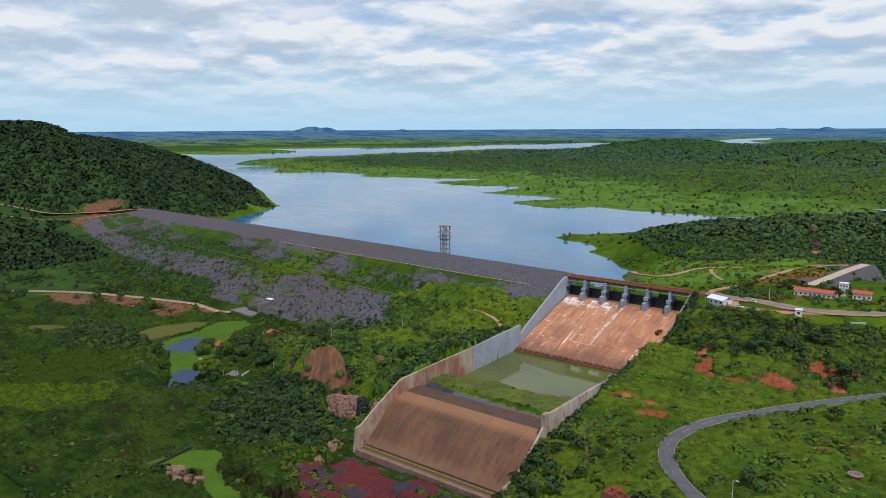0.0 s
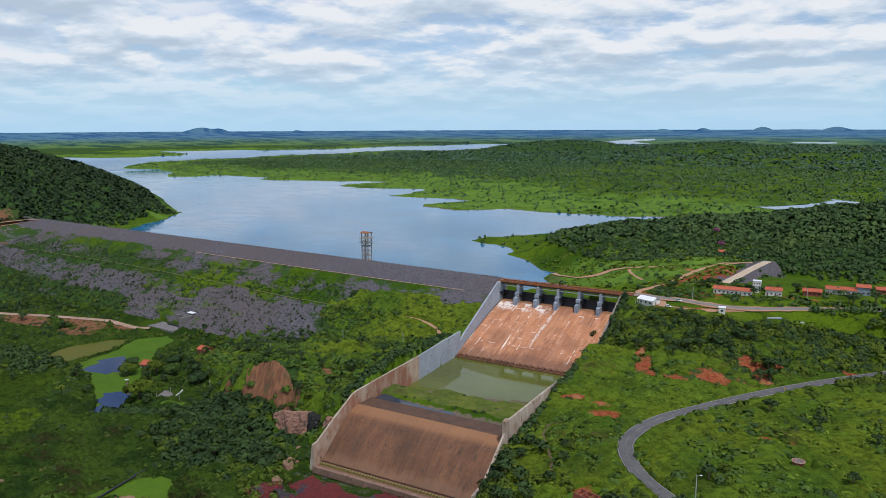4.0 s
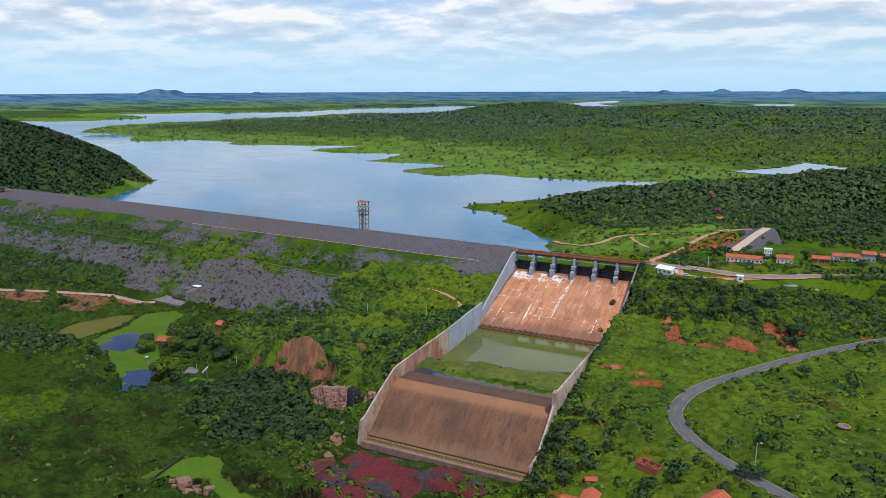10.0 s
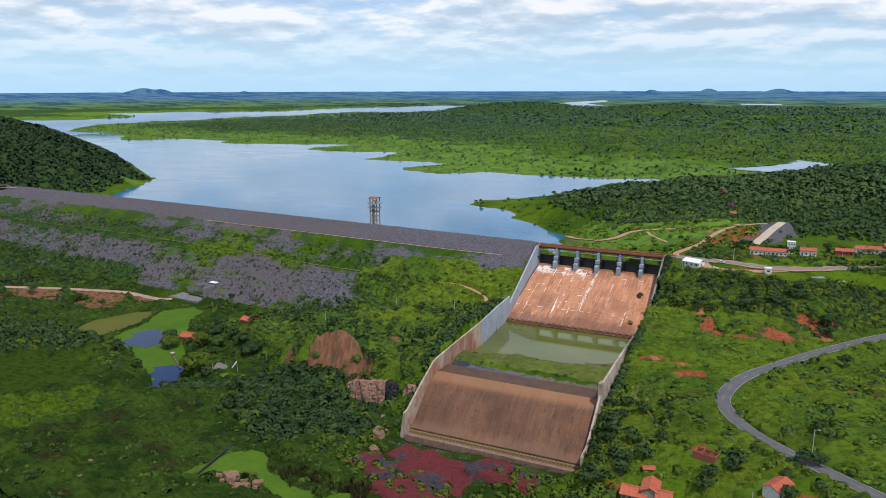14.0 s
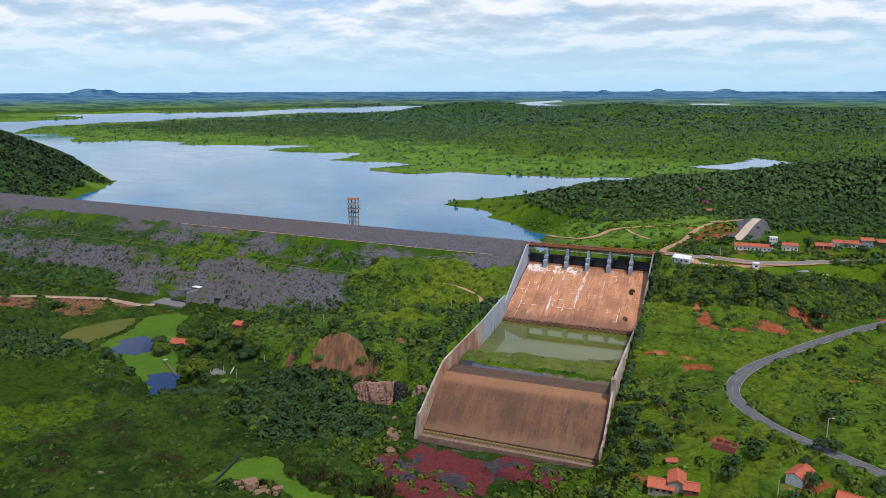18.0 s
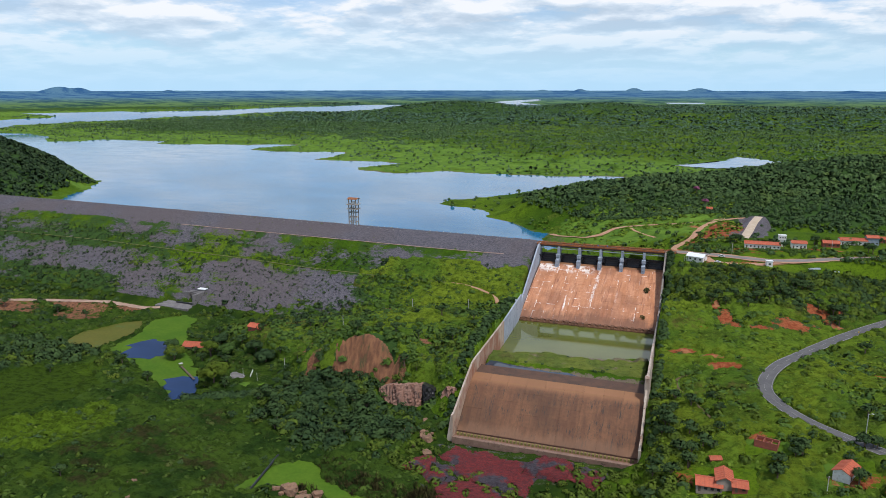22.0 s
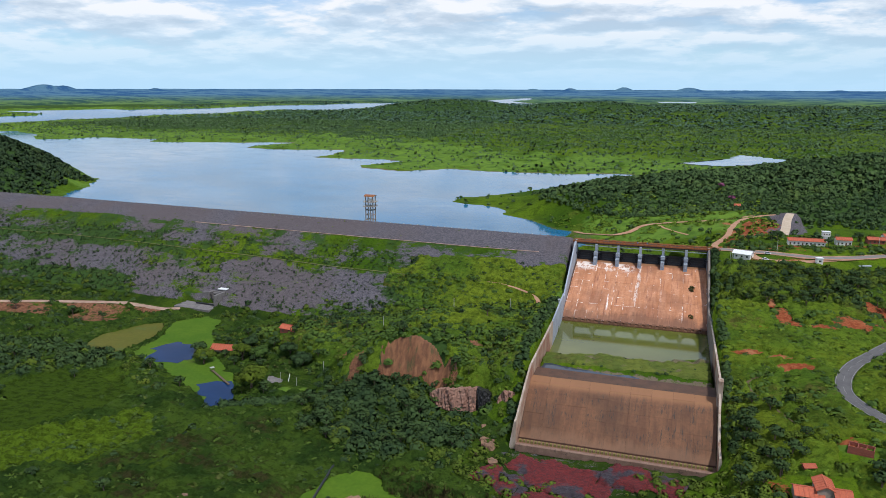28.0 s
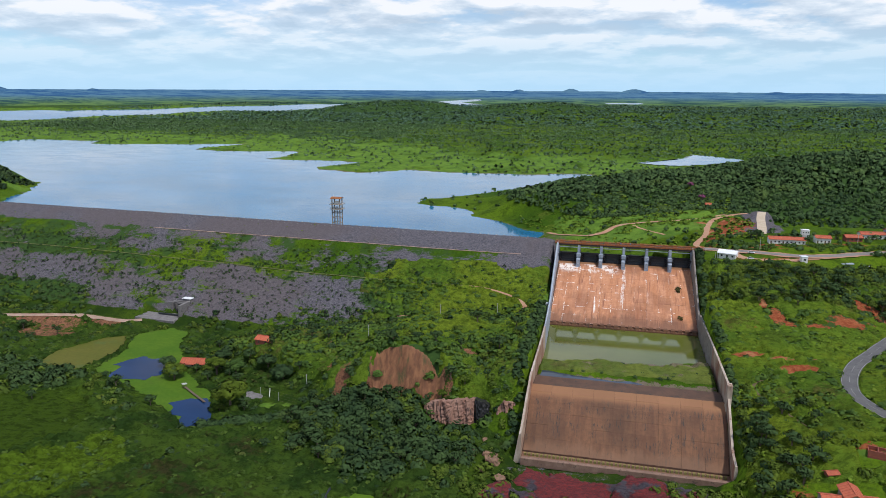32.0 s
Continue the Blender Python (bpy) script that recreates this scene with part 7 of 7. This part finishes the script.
    extrude_profile(bm, [(-d / 2 + 0.02, h), (0, h + rise - 0.12), (d / 2 - 0.02, h)], -w / 2 + 0.02, w / 2 - 0.02)
    part("gable", bm, wall, t)
    for s in (-1, 1):
        bm = bmesh.new()
        e = d / 2 + 0.6
        drop = rise * e / (d / 2) - rise
        extrude_profile(bm, [(s * 0.0, h + rise), (s * e, h - drop), (s * e, h - drop + 0.16), (s * 0.0, h + rise + 0.16)], -w / 2 - 0.5, w / 2 + 0.5)
        r = part("roof_slope", bm, roof, t)
        n = max(3, int(w / 1.4))
        bm = bmesh.new()
        for k in range(n + 1):
            px = -w / 2 - 0.4 + k * (w + 0.8) / n
            beam(bm, (px, 0.0, h + rise + 0.2), (px, s * e, h - drop + 0.2), 0.22, 0.12)
        part("tile_rib", bm, roof, r)
    bm = bmesh.new()
    beam(bm, (-w / 2 - 0.5, 0, h + rise + 0.2), (w / 2 + 0.5, 0, h + rise + 0.2), 0.35, 0.25)
    part("ridge", bm, roof, t)
    slots = doors + windows
    for k in range(slots):
        px = -w / 2 + (k + 0.5) * w / slots
        if k % max(1, slots // max(doors, 1)) == 0 and doors:
            dr = part("door", boxes((px - 0.5, px + 0.5, -d / 2 - 0.06, -d / 2 + 0.02, 0, 2.1)), "bark", t)
        else:
            wd = part("window", boxes((px - 0.6, px + 0.6, -d / 2 - 0.03, -d / 2 + 0.02, 1.0, 2.1)), "dark_opening", t)
            part("window_sill", boxes((px - 0.7, px + 0.7, -d / 2 - 0.14, -d / 2 - 0.03, 0.9, 1.0)), wall, wd)
    return t


house(159.5, 32.5, 1, 24, 7, 3.4, label="long low house with red clay roof and white walls", doors=3, windows=6)
house(184.5, 39, 3, 10, 6.5, 4.0, label="white house with red roof and three wide doors", doors=2, windows=2)
house(207, 49, 4, 11, 7, 3.2, label="small red-roofed house behind bushes", doors=1, windows=3, wall="brick_red")
house(223.5, 62, 6, 18, 8, 3.4, label="long house with bright red tiled roof and porch", doors=2, windows=4)
house(236.5, 64, 6, 8, 7, 5.6, label="two-storey grey house with red tiled roof", wall="pier_concrete", doors=1, windows=2)
house(247, 73, 8, 6, 5, 3.0, label="small house with red roof and bare brick walls", wall="brick_red", doors=1, windows=1)
house(122.6, -256.5, 2, 9.5, 7.5, 2.8, rise=1.6, label="farmhouse with a wide orange clay roof", wall="tower_concrete", doors=1, windows=3)
house(128.2, -254.5, 92, 9, 6, 3.6, rise=1.5, label="farmhouse wing with orange clay roof", wall="tower_concrete", doors=1, windows=1)
house(133.8, -257.7, 2, 5.4, 6.0, 2.4, rise=1.2, label="low lean-to wing with clay tile roof", wall="brick_red", doors=1, windows=1)
house(172.2, -245.1, 62, 10, 6.2, 3.0, rise=1.4, label="small white house with old clay tile roof", doors=1, windows=2)
house(188.4, -258.5, -18, 9.5, 5.5, 2.8, rise=1.3, label="white cottage with mossy clay tile roof", doors=1, windows=2)
house(-199.5, -156.5, 10, 14.5, 9, 2.4, rise=1.9, wall="tower_concrete", label="red-roofed house half hidden by trees", doors=1, windows=2)
house(-160, -143, -8, 9.5, 6.5, 2.4, rise=1.5, wall="brick_red", label="small red-roofed hut among trees", doors=1, windows=1)
house(125, -240.6, 20, 4.2, 2.6, 2.0, rise=0.6, label="tiny clay-roofed shed in the grass", wall="brick_red", doors=0, windows=0)
house(125, 205, 10, 5, 4, 2.6, label="small brick hut at the edge of the woods", wall="brick_red", doors=1, windows=0)


def water_tower():
    z = ground_z(173.5, 40)
    t = thing("water_tower", (173.5, 42, z), 2, label="square white water tower beside the houses", category="tower")
    part("shaft", boxes((-1.3, 1.3, -1.3, 1.3, -1, 5.0), bevel=0.06), "white_wall", t)
    part("tank", boxes((-2.6, 2.6, -2.0, 2.0, 5.02, 8.4), bevel=0.08), "white_wall", t)
    part("tank_lid", boxes((-2.8, 2.8, -2.2, 2.2, 8.42, 8.6)), "white_roof", t)
    for k in (-1.5, 0.2, 1.8):
        part("vent", boxes((k - 0.4, k + 0.4, -2.1, -1.98, 6.4, 7.3)), "dark_opening", t)
    part("drop_pipe", tube(bmesh.new(), (2.2, -1.6, -0.5), (2.2, -1.6, 5.0), 0.12, seg=8), "pole_grey", t)


water_tower()


def control_hut():
    z = ground_z(115, -14)
    t = thing("control_hut", (114.5, -14, max(z, 49.8)), -20, label="white hut with a broad pale metal roof", category="hut")
    part("wall", boxes((-5.0, 5.6, -4.0, 4.4, -2.0, 3.3)), "white_wall", t)
    for s in (-1, 1):
        bm = bmesh.new()
        extrude_profile(bm, [(0, 4.9), (s * 4.9, 3.2), (s * 4.9, 3.35), (0, 5.05)], -6.2, 6.2)
        part("roof_sheet", bm, "white_roof", t)
    for px in (-3.2, 0.2, 3.6):
        part("window", boxes((px - 0.6, px + 0.6, -4.06, -3.98, 1.0, 2.2)), "dark_opening", t)
    part("door", boxes((5.58, 5.66, -1, 0.1, 0, 2.1)), "bark", t)
    for px in (-6.8, -5.6):
        part("porch_post", boxes((px - 0.1, px + 0.1, -4.9, -4.7, -2, 3.2)), "pole_grey", t)
    k = thing("kiosk", (160.5, -17, ground_z(160.5, -17)), 10, label="small white guard kiosk by the road", category="kiosk")
    part("wall", boxes((-1.9, 1.9, -1.8, 1.8, -1, 3.6), bevel=0.05), "white_wall", k)
    part("roof", boxes((-2.2, 2.2, -2.1, 2.1, 3.62, 3.85), bevel=0.04), "white_roof", k)
    part("window", boxes((-0.8, 0.8, -1.86, -1.78, 1.2, 2.4)), "dark_opening", k)
    part("door", boxes((1.88, 1.95, -0.5, 0.5, 0, 2.1)), "bark", k)


control_hut()

CARS = []


def car(x, y, turn, label):
    t = thing("car", (x, y, ground_z(x, y) + 0.28), turn, label=label, category="car", group="parked cars")
    bm = bmesh.new()
    extrude_profile(bm, [(-2.1, 0.35), (-2.1, 0.8), (-1.2, 0.95), (1.2, 0.98), (2.05, 0.9), (2.1, 0.35)], -0.85, 0.85)
    part("body", bm, "car_white", t)
    bm = bmesh.new()
    extrude_profile(bm, [(-1.1, 0.93), (-0.45, 1.42), (1.0, 1.45), (1.75, 0.93)], -0.74, 0.74)
    part("cabin", bm, "glass_dark", t)
    part("roof", boxes((-0.72, 0.72, -0.42, 1.0, 1.44, 1.5)), "car_white", t)
    for sx in (-0.8, 0.8):
        for sy in (-1.3, 1.3):
            part("wheel", tube(bmesh.new(), (sx - 0.1, sy, 0.32), (sx + 0.1, sy, 0.32), 0.32, seg=12), "tyre", t)


car(128, -19, 78, "white car parked on the red earth yard")
car(131, -2.5, 80, "white car standing beside the road")


def lamp_pole(x, y, h, label, arm=True, name="street_lamp", turn=0.0):
    t = thing(name, (x, y, ground_z(x, y)), turn, label=label, category="lamp" if arm else "pole", group="poles")
    part("pole", tube(bmesh.new(), (0, 0, -0.8), (0, 0, h), 0.20, 0.13, 8), "pole_grey", t)
    if arm:
        part("arm", beam(bmesh.new(), (0, 0, h - 0.2), (1.3, 0, h + 0.2), 0.1), "pole_grey", t)
        part("lamp_head", boxes((1.0, 2.0, -0.18, 0.18, h + 0.12, h + 0.3), bevel=0.04), "white_roof", t)
    else:
        part("crossarm", boxes((-0.9, 0.9, -0.07, 0.07, h - 0.6, h - 0.45)), "bark", t)
        for px in (-0.8, 0, 0.8):
            part("insulator", tube(bmesh.new(), (px, 0, h - 0.44), (px, 0, h - 0.2), 0.07, seg=6), "dark_opening", t)


lamp_pole(184, -216, 9.8, "grey concrete street lamp in the grass by the road")
for x, y in ((164, -258.4), (-58, -118), (-92, -150), (-28, -92), (138, 8), (205, 30), (-118, -178)):
    lamp_pole(x, y, 8.5, "slim grey utility pole with a wooden crossarm", False, "utility_pole", 20)


def ruin():
    t = thing("brick_ruin", (145.5, -228, ground_z(145.5, -228)), -16, label="roofless red brick ruin with inner walls", category="ruin")
    part("floor", boxes((-4.6, 4.6, -2.9, 2.9, -1.5, 0.15)), "brick_red", t)
    for s in ((-4.6, 4.6, 2.5, 2.8), (-4.6, 4.6, -2.8, -2.5), (-4.6, -4.3, -2.48, 2.48), (4.3, 4.6, -2.48, 2.48), (-1.4, -1.15, -2.48, 2.48), (1.6, 1.85, -2.48, 2.48), (-1.13, 1.58, 0.1, 0.35)):
        hgt = random.uniform(1.2, 2.4)
        part("brick_wall", boxes((s[0], s[1], s[2], s[3], 0.16, hgt)), "brick_red", t)


ruin()


def tank():
    t = thing("round_tank", (216, -175, ground_z(216, -175)), label="old round open tank with a pale rim and brick foot", category="tank")
    bm = bmesh.new()
    bmesh.ops.create_cone(bm, cap_ends=True, segments=24, radius1=1.9, radius2=2.4, depth=2.0, matrix=Matrix.Translation((0, 0, 0.7)))
    part("shell", bm, "brick_red", t, "dark red brick bowl")
    for k in range(24):
        a = k * math.pi / 12
        part("rim_stone", boxes((-0.32, 0.32, -0.2, 0.2, 0, 0.25), bevel=0.03), "concrete_old", t, at=Matrix.Translation((math.sin(a) * 2.4, math.cos(a) * 2.4, 1.68)) @ Matrix.Rotation(-a, 4, "Z"))
    part("silt", boxes((-1.4, 1.4, -1.4, 1.4, 1.6, 1.78), bevel=0.05), "outlet_concrete", t)
    part("stub", boxes((-0.25, 0.25, -0.25, 0.25, 1.88, 2.5), bevel=0.03), "outlet_concrete", t)


tank()


# ---- rock ----
def rock_mesh(name, seed, size, material, cuts=2, rough=0.28, flat=False):
    """A broken block of rock: a cube cut fine, pulled about by noise and faceted."""
    bm = bmesh.new()
    bmesh.ops.create_cube(bm, size=2)
    bmesh.ops.subdivide_edges(bm, edges=bm.edges, cuts=cuts, use_grid_fill=True)
    for v in bm.verts:
        p = v.co.copy()
        q = p.normalized() * 1.25
        p = p.lerp(q, 0.45)
        n = noise.noise_vector(p * 1.1 + Vector((seed * 3.7, seed, 0)))
        v.co = Vector(((p.x + n.x * rough) * size[0], (p.y + n.y * rough) * size[1], (p.z + n.z * rough) * size[2]))
    me = bpy.data.meshes.new(name)
    bm.to_mesh(me)
    bm.free()
    me.materials.append(MATS[material])
    return me


rng = random.Random(77)
# red beds of rock below the toe, stepped and tilted
def outcrop(cx, cy, w, d, turn, seed, lift, label):
    n = 72
    u, v = np.meshgrid(np.linspace(-1, 1, n), np.linspace(-1, 1, n), indexing="ij")
    c, sn = math.cos(radians(turn)), math.sin(radians(turn))
    X, Y = cx + u * w * c - v * d * sn, cy + u * w * sn + v * d * c
    base = land(X.ravel(), Y.ravel())[0].reshape(n, n)
    rim = 1 - np.maximum(np.abs(u), np.abs(v)) + 0.35 * fbm(X, Y, 7, seed)
    bed = (Y * 0.55 - X * 0.35) + 1.6 * fbm(X, Y, 9, seed + 3)
    step = np.mod(bed, 1.7) / 1.7
    h = lift * sstep(0.0, 0.3, rim) * (0.55 + 0.45 * fbm(X, Y, 14, seed + 5)) + 0.8 * step ** 1.6 + 0.55 * fbm(X, Y, 2.6, seed + 7, 3)
    Z = base + np.where(rim < 0.05, -1.5, h)
    i, j = np.arange(n - 1)[:, None] * n, np.arange(n - 1)[None, :]
    q = np.stack([i + j, i + n + j, i + n + j + 1, i + j + 1], -1).reshape(-1, 4)
    ob = new("rock_outcrop", quad_mesh("rock_outcrop", np.column_stack([X.ravel(), Y.ravel(), Z.ravel()]), q, "rock_red"))
    tagged(ob, label, "rock", "rock beds")


outcrop(4, -254, 10, 9, -18, 301, 1.6, "low bed of layered dark red rock")
outcrop(29, -245, 16, 12, -14, 311, 2.2, "broad bed of layered dark red rock in wet grass")
outcrop(57, -239, 10.5, 9.5, -16, 321, 2.9, "tilted dark red rock bed below the sill")
outcrop(36, -270, 25, 10, -14, 331, 1.6, "low grey and red rock bed among weeds")
outcrop(42, -252, 10, 8, -12, 351, 1.5, "dark red rock bed split by weeds")
outcrop(14, -239, 9, 7, -20, 361, 1.0, "low grey and red rock bed under the sill")
outcrop(74, -243, 7, 7.5, -20, 341, 1.2, "grey and red rock bed beside bushes")
# pale pink cliff faces
def cliff(x0, x1, y0, z0, tops, seed, material, label):
    """A broken rock face: ledges, cracks and an uneven top, running back into the slope."""
    nu, nv = 40, 18
    verts = []
    for a in range(nu):
        u = a / (nu - 1)
        x = x0 + (x1 - x0) * u
        top = np.interp(u, np.linspace(0, 1, len(tops)), tops)
        for b in range(nv + 2):
            v = min(b, nv - 1) / (nv - 1)
            z = z0 + (top - z0) * v + 0.5 * noise.noise(Vector((x * 0.5, v * 3, seed)))
            crack = noise.noise(Vector((x * 0.42 + v * 0.8, v * 0.6, seed + 4)))
            y = y0 - 1.2 * math.sin(math.pi * u) + 2.6 * v + 1.5 * crack + 0.7 * noise.noise(Vector((x * 1.3, z * 0.9, seed + 8)))
            if abs(crack) < 0.07:
                y += 0.9
            if b >= nv:
                y += 2.5 * (b - nv + 1)
                z -= 0.5 * (b - nv + 1)
            verts.append((x, y, z))
    m = nv + 2
    faces = [(a * m + b, (a + 1) * m + b, (a + 1) * m + b + 1, a * m + b + 1) for a in range(nu - 1) for b in range(m - 1)]
    tagged(new("cliff_rock", mesh_from("cliff_rock", verts, faces, material)), label, "rock", "cliff rocks")


cliff(-46.5, -21.5, -200.5, -2, (7.5, 9.6, 10.6, 11.2, 11.8, 12.4, 12.6), 3.0, "rock_pink", "pale pink cliff face with dark cracks")
cliff(-21.4, -14.0, -199.5, -2, (12.6, 12.8, 12.4, 10), 6.0, "gully_rock", "black gully in the cliff")
cliff(-10.5, 1.5, -201.0, 3, (9, 13.6, 14.4, 13.8, 11), 9.0, "rock_pink", "reddish rock outcrop beside the spillway wall")
cliff(-12, -4, -165.0, 18, (21, 24, 24, 22), 12.0, "rock_pink", "small pink rock showing in the scrub")


def bluff():
    """The eroded earth face of the knoll, fluted by rain, under its bare crest."""
    nx, ny = 96, 60
    u, v = np.meshgrid(np.linspace(-82, -37, nx), np.linspace(-201, -173, ny), indexing="ij")
    z = land(u.ravel(), v.ravel())[0].reshape(nx, ny)
    top = np.interp(u, (-82, -77, -70, -58, -48, -41, -37), (-184, -179.5, -179, -179.5, -182, -184.5, -190)) + 0.8 * fbm(u, v * 0, 5, 401)
    foot = np.interp(u, (-82, -74, -66, -56, -50, -44, -37), (-180, -192, -196.5, -190, -191, -195.5, -186)) + 3.0 * fbm(u, v * 0, 7, 403)
    rim = np.minimum(top - v, v - foot)
    flute = np.abs(fbm(u + 0.12 * v, v * 0.12, 4.2, 405, 3))
    lift = 0.35 + 2.6 * flute + 0.5 * fbm(u, v, 2.4, 407, 3)
    zz = z + np.where(rim < -0.3, -1.6, lift * sstep(-0.3, 1.2, rim))
    i, j = np.arange(nx - 1)[:, None] * ny, np.arange(ny - 1)[None, :]
    q = np.stack([i + j, i + ny + j, i + ny + j + 1, i + j + 1], -1).reshape(-1, 4)
    me = quad_mesh("earth_bluff", np.column_stack([u.ravel(), v.ravel(), zz.ravel()]), q, "bluff_earth")
    tagged(new("earth_bluff", me), "eroded orange-brown earth face on the side of the knoll", "bluff", kind="structure")


bluff()
g = np.random.default_rng(88)
bx = np.concatenate([g.uniform(-80, -40, 46), g.uniform(-82, -38, 60), g.uniform(-76, -45, 9)])
by = np.concatenate([g.uniform(-199, -193, 46), g.uniform(-180, -173, 60), g.uniform(-193, -184, 9)])
scatter("bluff_bushes", np.column_stack([bx, by, land(bx, by)[0] + 0.5]), np.concatenate([g.uniform(0.9, 2.3, 106), g.uniform(1.4, 2.6, 9)]), "shrub_green", "bushes clinging to the eroded earth face", 44, 0.32, 0.75, seed=89)
# loose boulders by the lower pool and about
for k in range(34):
    if k < 16:
        x, y = -45 + rng.gauss(0, 4.5), -293 + rng.gauss(0, 2.2)
    elif k < 24:
        x, y = -108 + rng.gauss(0, 5), -318 + rng.gauss(0, 3)
    else:
        x, y = rng.uniform(-18, 4), rng.uniform(-246, -214)
    s = rng.uniform(0.7, 2.2)
    ob = new("boulder", rock_mesh("boulder", 200 + k, (s, s * rng.uniform(0.6, 1), s * rng.uniform(0.6, 1.1)), "boulder_brown", 2, 0.55))
    ob.matrix_basis = pose(x, y, ground_z(x, y) + s * 0.3, rng.uniform(-20, 20), rng.uniform(-20, 20), rng.uniform(0, 360))
    tagged(ob, "brown weathered boulder in wet grass", "rock", "boulders")


# ---- yard by the pond ----
def yard():
    z = ground_z(-140, -190)
    t = thing("paved_yard", (-140, -190, z), 25, label="bare concrete yard with a low white wall", category="yard")
    part("paving", boxes((-7, 5, -5, 5, -0.8, 0.12), bevel=0.03), "outlet_concrete", t)
    part("low_wall", boxes((5.2, 5.5, -5, 5, -0.8, 1.2)), "white_wall", t)
    p = thing("jetty", (-175.8, -195.2, -3.1), -35, label="dark plank jetty with a small roofed end over duckweed", category="jetty")
    for k in range(24):
        part("plank", boxes((-12.9 + k * 1.08, -11.9 + k * 1.08, -0.6, 0.6, 0.6, 0.72)), "bark", p)
    for px in (-12, -6, 0, 6, 12):
        part("post", boxes((px - 0.12, px + 0.12, -0.7, -0.5, -1.5, 0.6)), "bark", p)
    part("shelter_roof", boxes((-14.6, -12.2, -1.2, 1.2, 2.2, 2.35), bevel=0.05), "pole_grey", p, "pale roof sheet of the shelter")
    for px in (-14.4, -12.4):
        for py in (-1.0, 1.0):
            part("shelter_post", boxes((px - 0.08, px + 0.08, py - 0.08, py + 0.08, -1.5, 2.5)), "bark", p)
    f = thing("net_fence", (0, 0, 0), label="tall wire netting on posts round a small playing lawn", category="fence")
    corners = [(-141, -200.4), (-138.2, -191.8), (-126, -195.6), (-114, -199.9)]
    for (ax, ay), (bx, by) in zip(corners, corners[1:]):
        za, zb = ground_z(ax, ay), ground_z(bx, by)
        part("post", tube(bmesh.new(), (ax, ay, za - 0.5), (ax, ay, za + 5.2), 0.12, 0.10, 6), "pole_grey", f)
        for h in (0.4, 2.0, 3.6, 5.1):
            part("wire", beam(bmesh.new(), (ax, ay, za + h), (bx, by, zb + h), 0.03), "bark", f)
    pipe = thing("drain_pipe", (0, 0, 0), label="dark drain pipe lying beside the weed pool", category="pipe")
    for k in range(9):
        u, w = k / 9, (k + 1) / 9
        part("pipe_length", tube(bmesh.new(), (-69.5 + 5.4 * u, -261.4 - 36.4 * u, -2.3), (-69.5 + 5.4 * w, -261.4 - 36.4 * w, -2.3), 0.55, 0.5, 10), "steel_black", pipe)
    part("outfall_block", boxes((-71.2, -68.2, -261.2, -258.6, -3.6, -1.2), bevel=0.1), "outlet_concrete", pipe)


yard()


# ---- small things by the roads and on the dam ----
def road_sign(x, y):
    t = thing("road_sign", (x, y, ground_z(x, y)), 35, label="small yellow warning sign beside the asphalt road", category="sign")
    part("post", tube(bmesh.new(), (0, 0, -0.5), (0, 0, 2.1), 0.05, seg=8), "pole_grey", t)
    bm = boxes((-0.5, 0.5, -0.02, 0.02, -0.5, 0.5), bevel=0.01)
    part("plate", bm, "yellow_paint", t, at=Matrix.Translation((0, -0.08, 2.2)) @ Matrix.Rotation(radians(45), 4, "Y"))


road_sign(203.5, -88.5)


def floor_slab(x, y, w, d, turn, label):
    t = thing("concrete_slab", (x, y, ground_z(x, y)), turn, label=label, category="slab")
    n = max(2, int(w / 2.4))
    for k in range(n):
        part("slab_panel", boxes((-w / 2 + k * w / n + 0.03, -w / 2 + (k + 1) * w / n - 0.03, -d / 2, d / 2, -0.5, 0.3), bevel=0.03), "concrete_grey", t)


floor_slab(189.5, -6.0, 8.5, 2.6, 20, "pale remains of a concrete floor in grass")
floor_slab(204.0, -1.5, 4.0, 1.8, 20, "small pale concrete slab in the grass")
floor_slab(227.5, -113, 7.0, 1.4, -30, "broken pale kerb stones in the grass")


def crest_posts():
    """White-topped guard stones along both edges of the dam's crest road."""
    t = thing("guard_stones", (0, 0, 0), label="row of low stone guards along the dam crest", category="guard stones")
    me = mesh_from("guard_stone", [(a * 0.45, b * 0.22, c) for a in (-1, 1) for b in (-1, 1) for c in (-0.6, 0.42)],
                   [(0, 1, 3, 2), (4, 6, 7, 5), (0, 4, 5, 1), (2, 3, 7, 6), (0, 2, 6, 4), (1, 5, 7, 3)], "outlet_concrete")
    for k in range(110):
        x = -676 + k * 6.1
        for off in (-4.2, 4.2):
            y = float(crest_y(np.array(x))) + off
            ob = new("guard_stone", me)
            ob.parent, ob.location = t, (x, y, 50.2)


crest_posts()


# ---- trees of the farmyard ----
for k, (x, y, r) in enumerate(((148.5, -243.5, 4.2), (156.6, -231.4, 4.0), (176.2, -249.5, 3.6), (181.3, -227.9, 4.4), (186, -227, 3.6))):
    tr = tree_proto("tree", 60 + k, r * 1.5, r, "leaf_dark", "dense dark round tree in the farmyard", "yard trees", 60, 0.26)
    tr.matrix_basis = pose(x, y, ground_z(x, y))
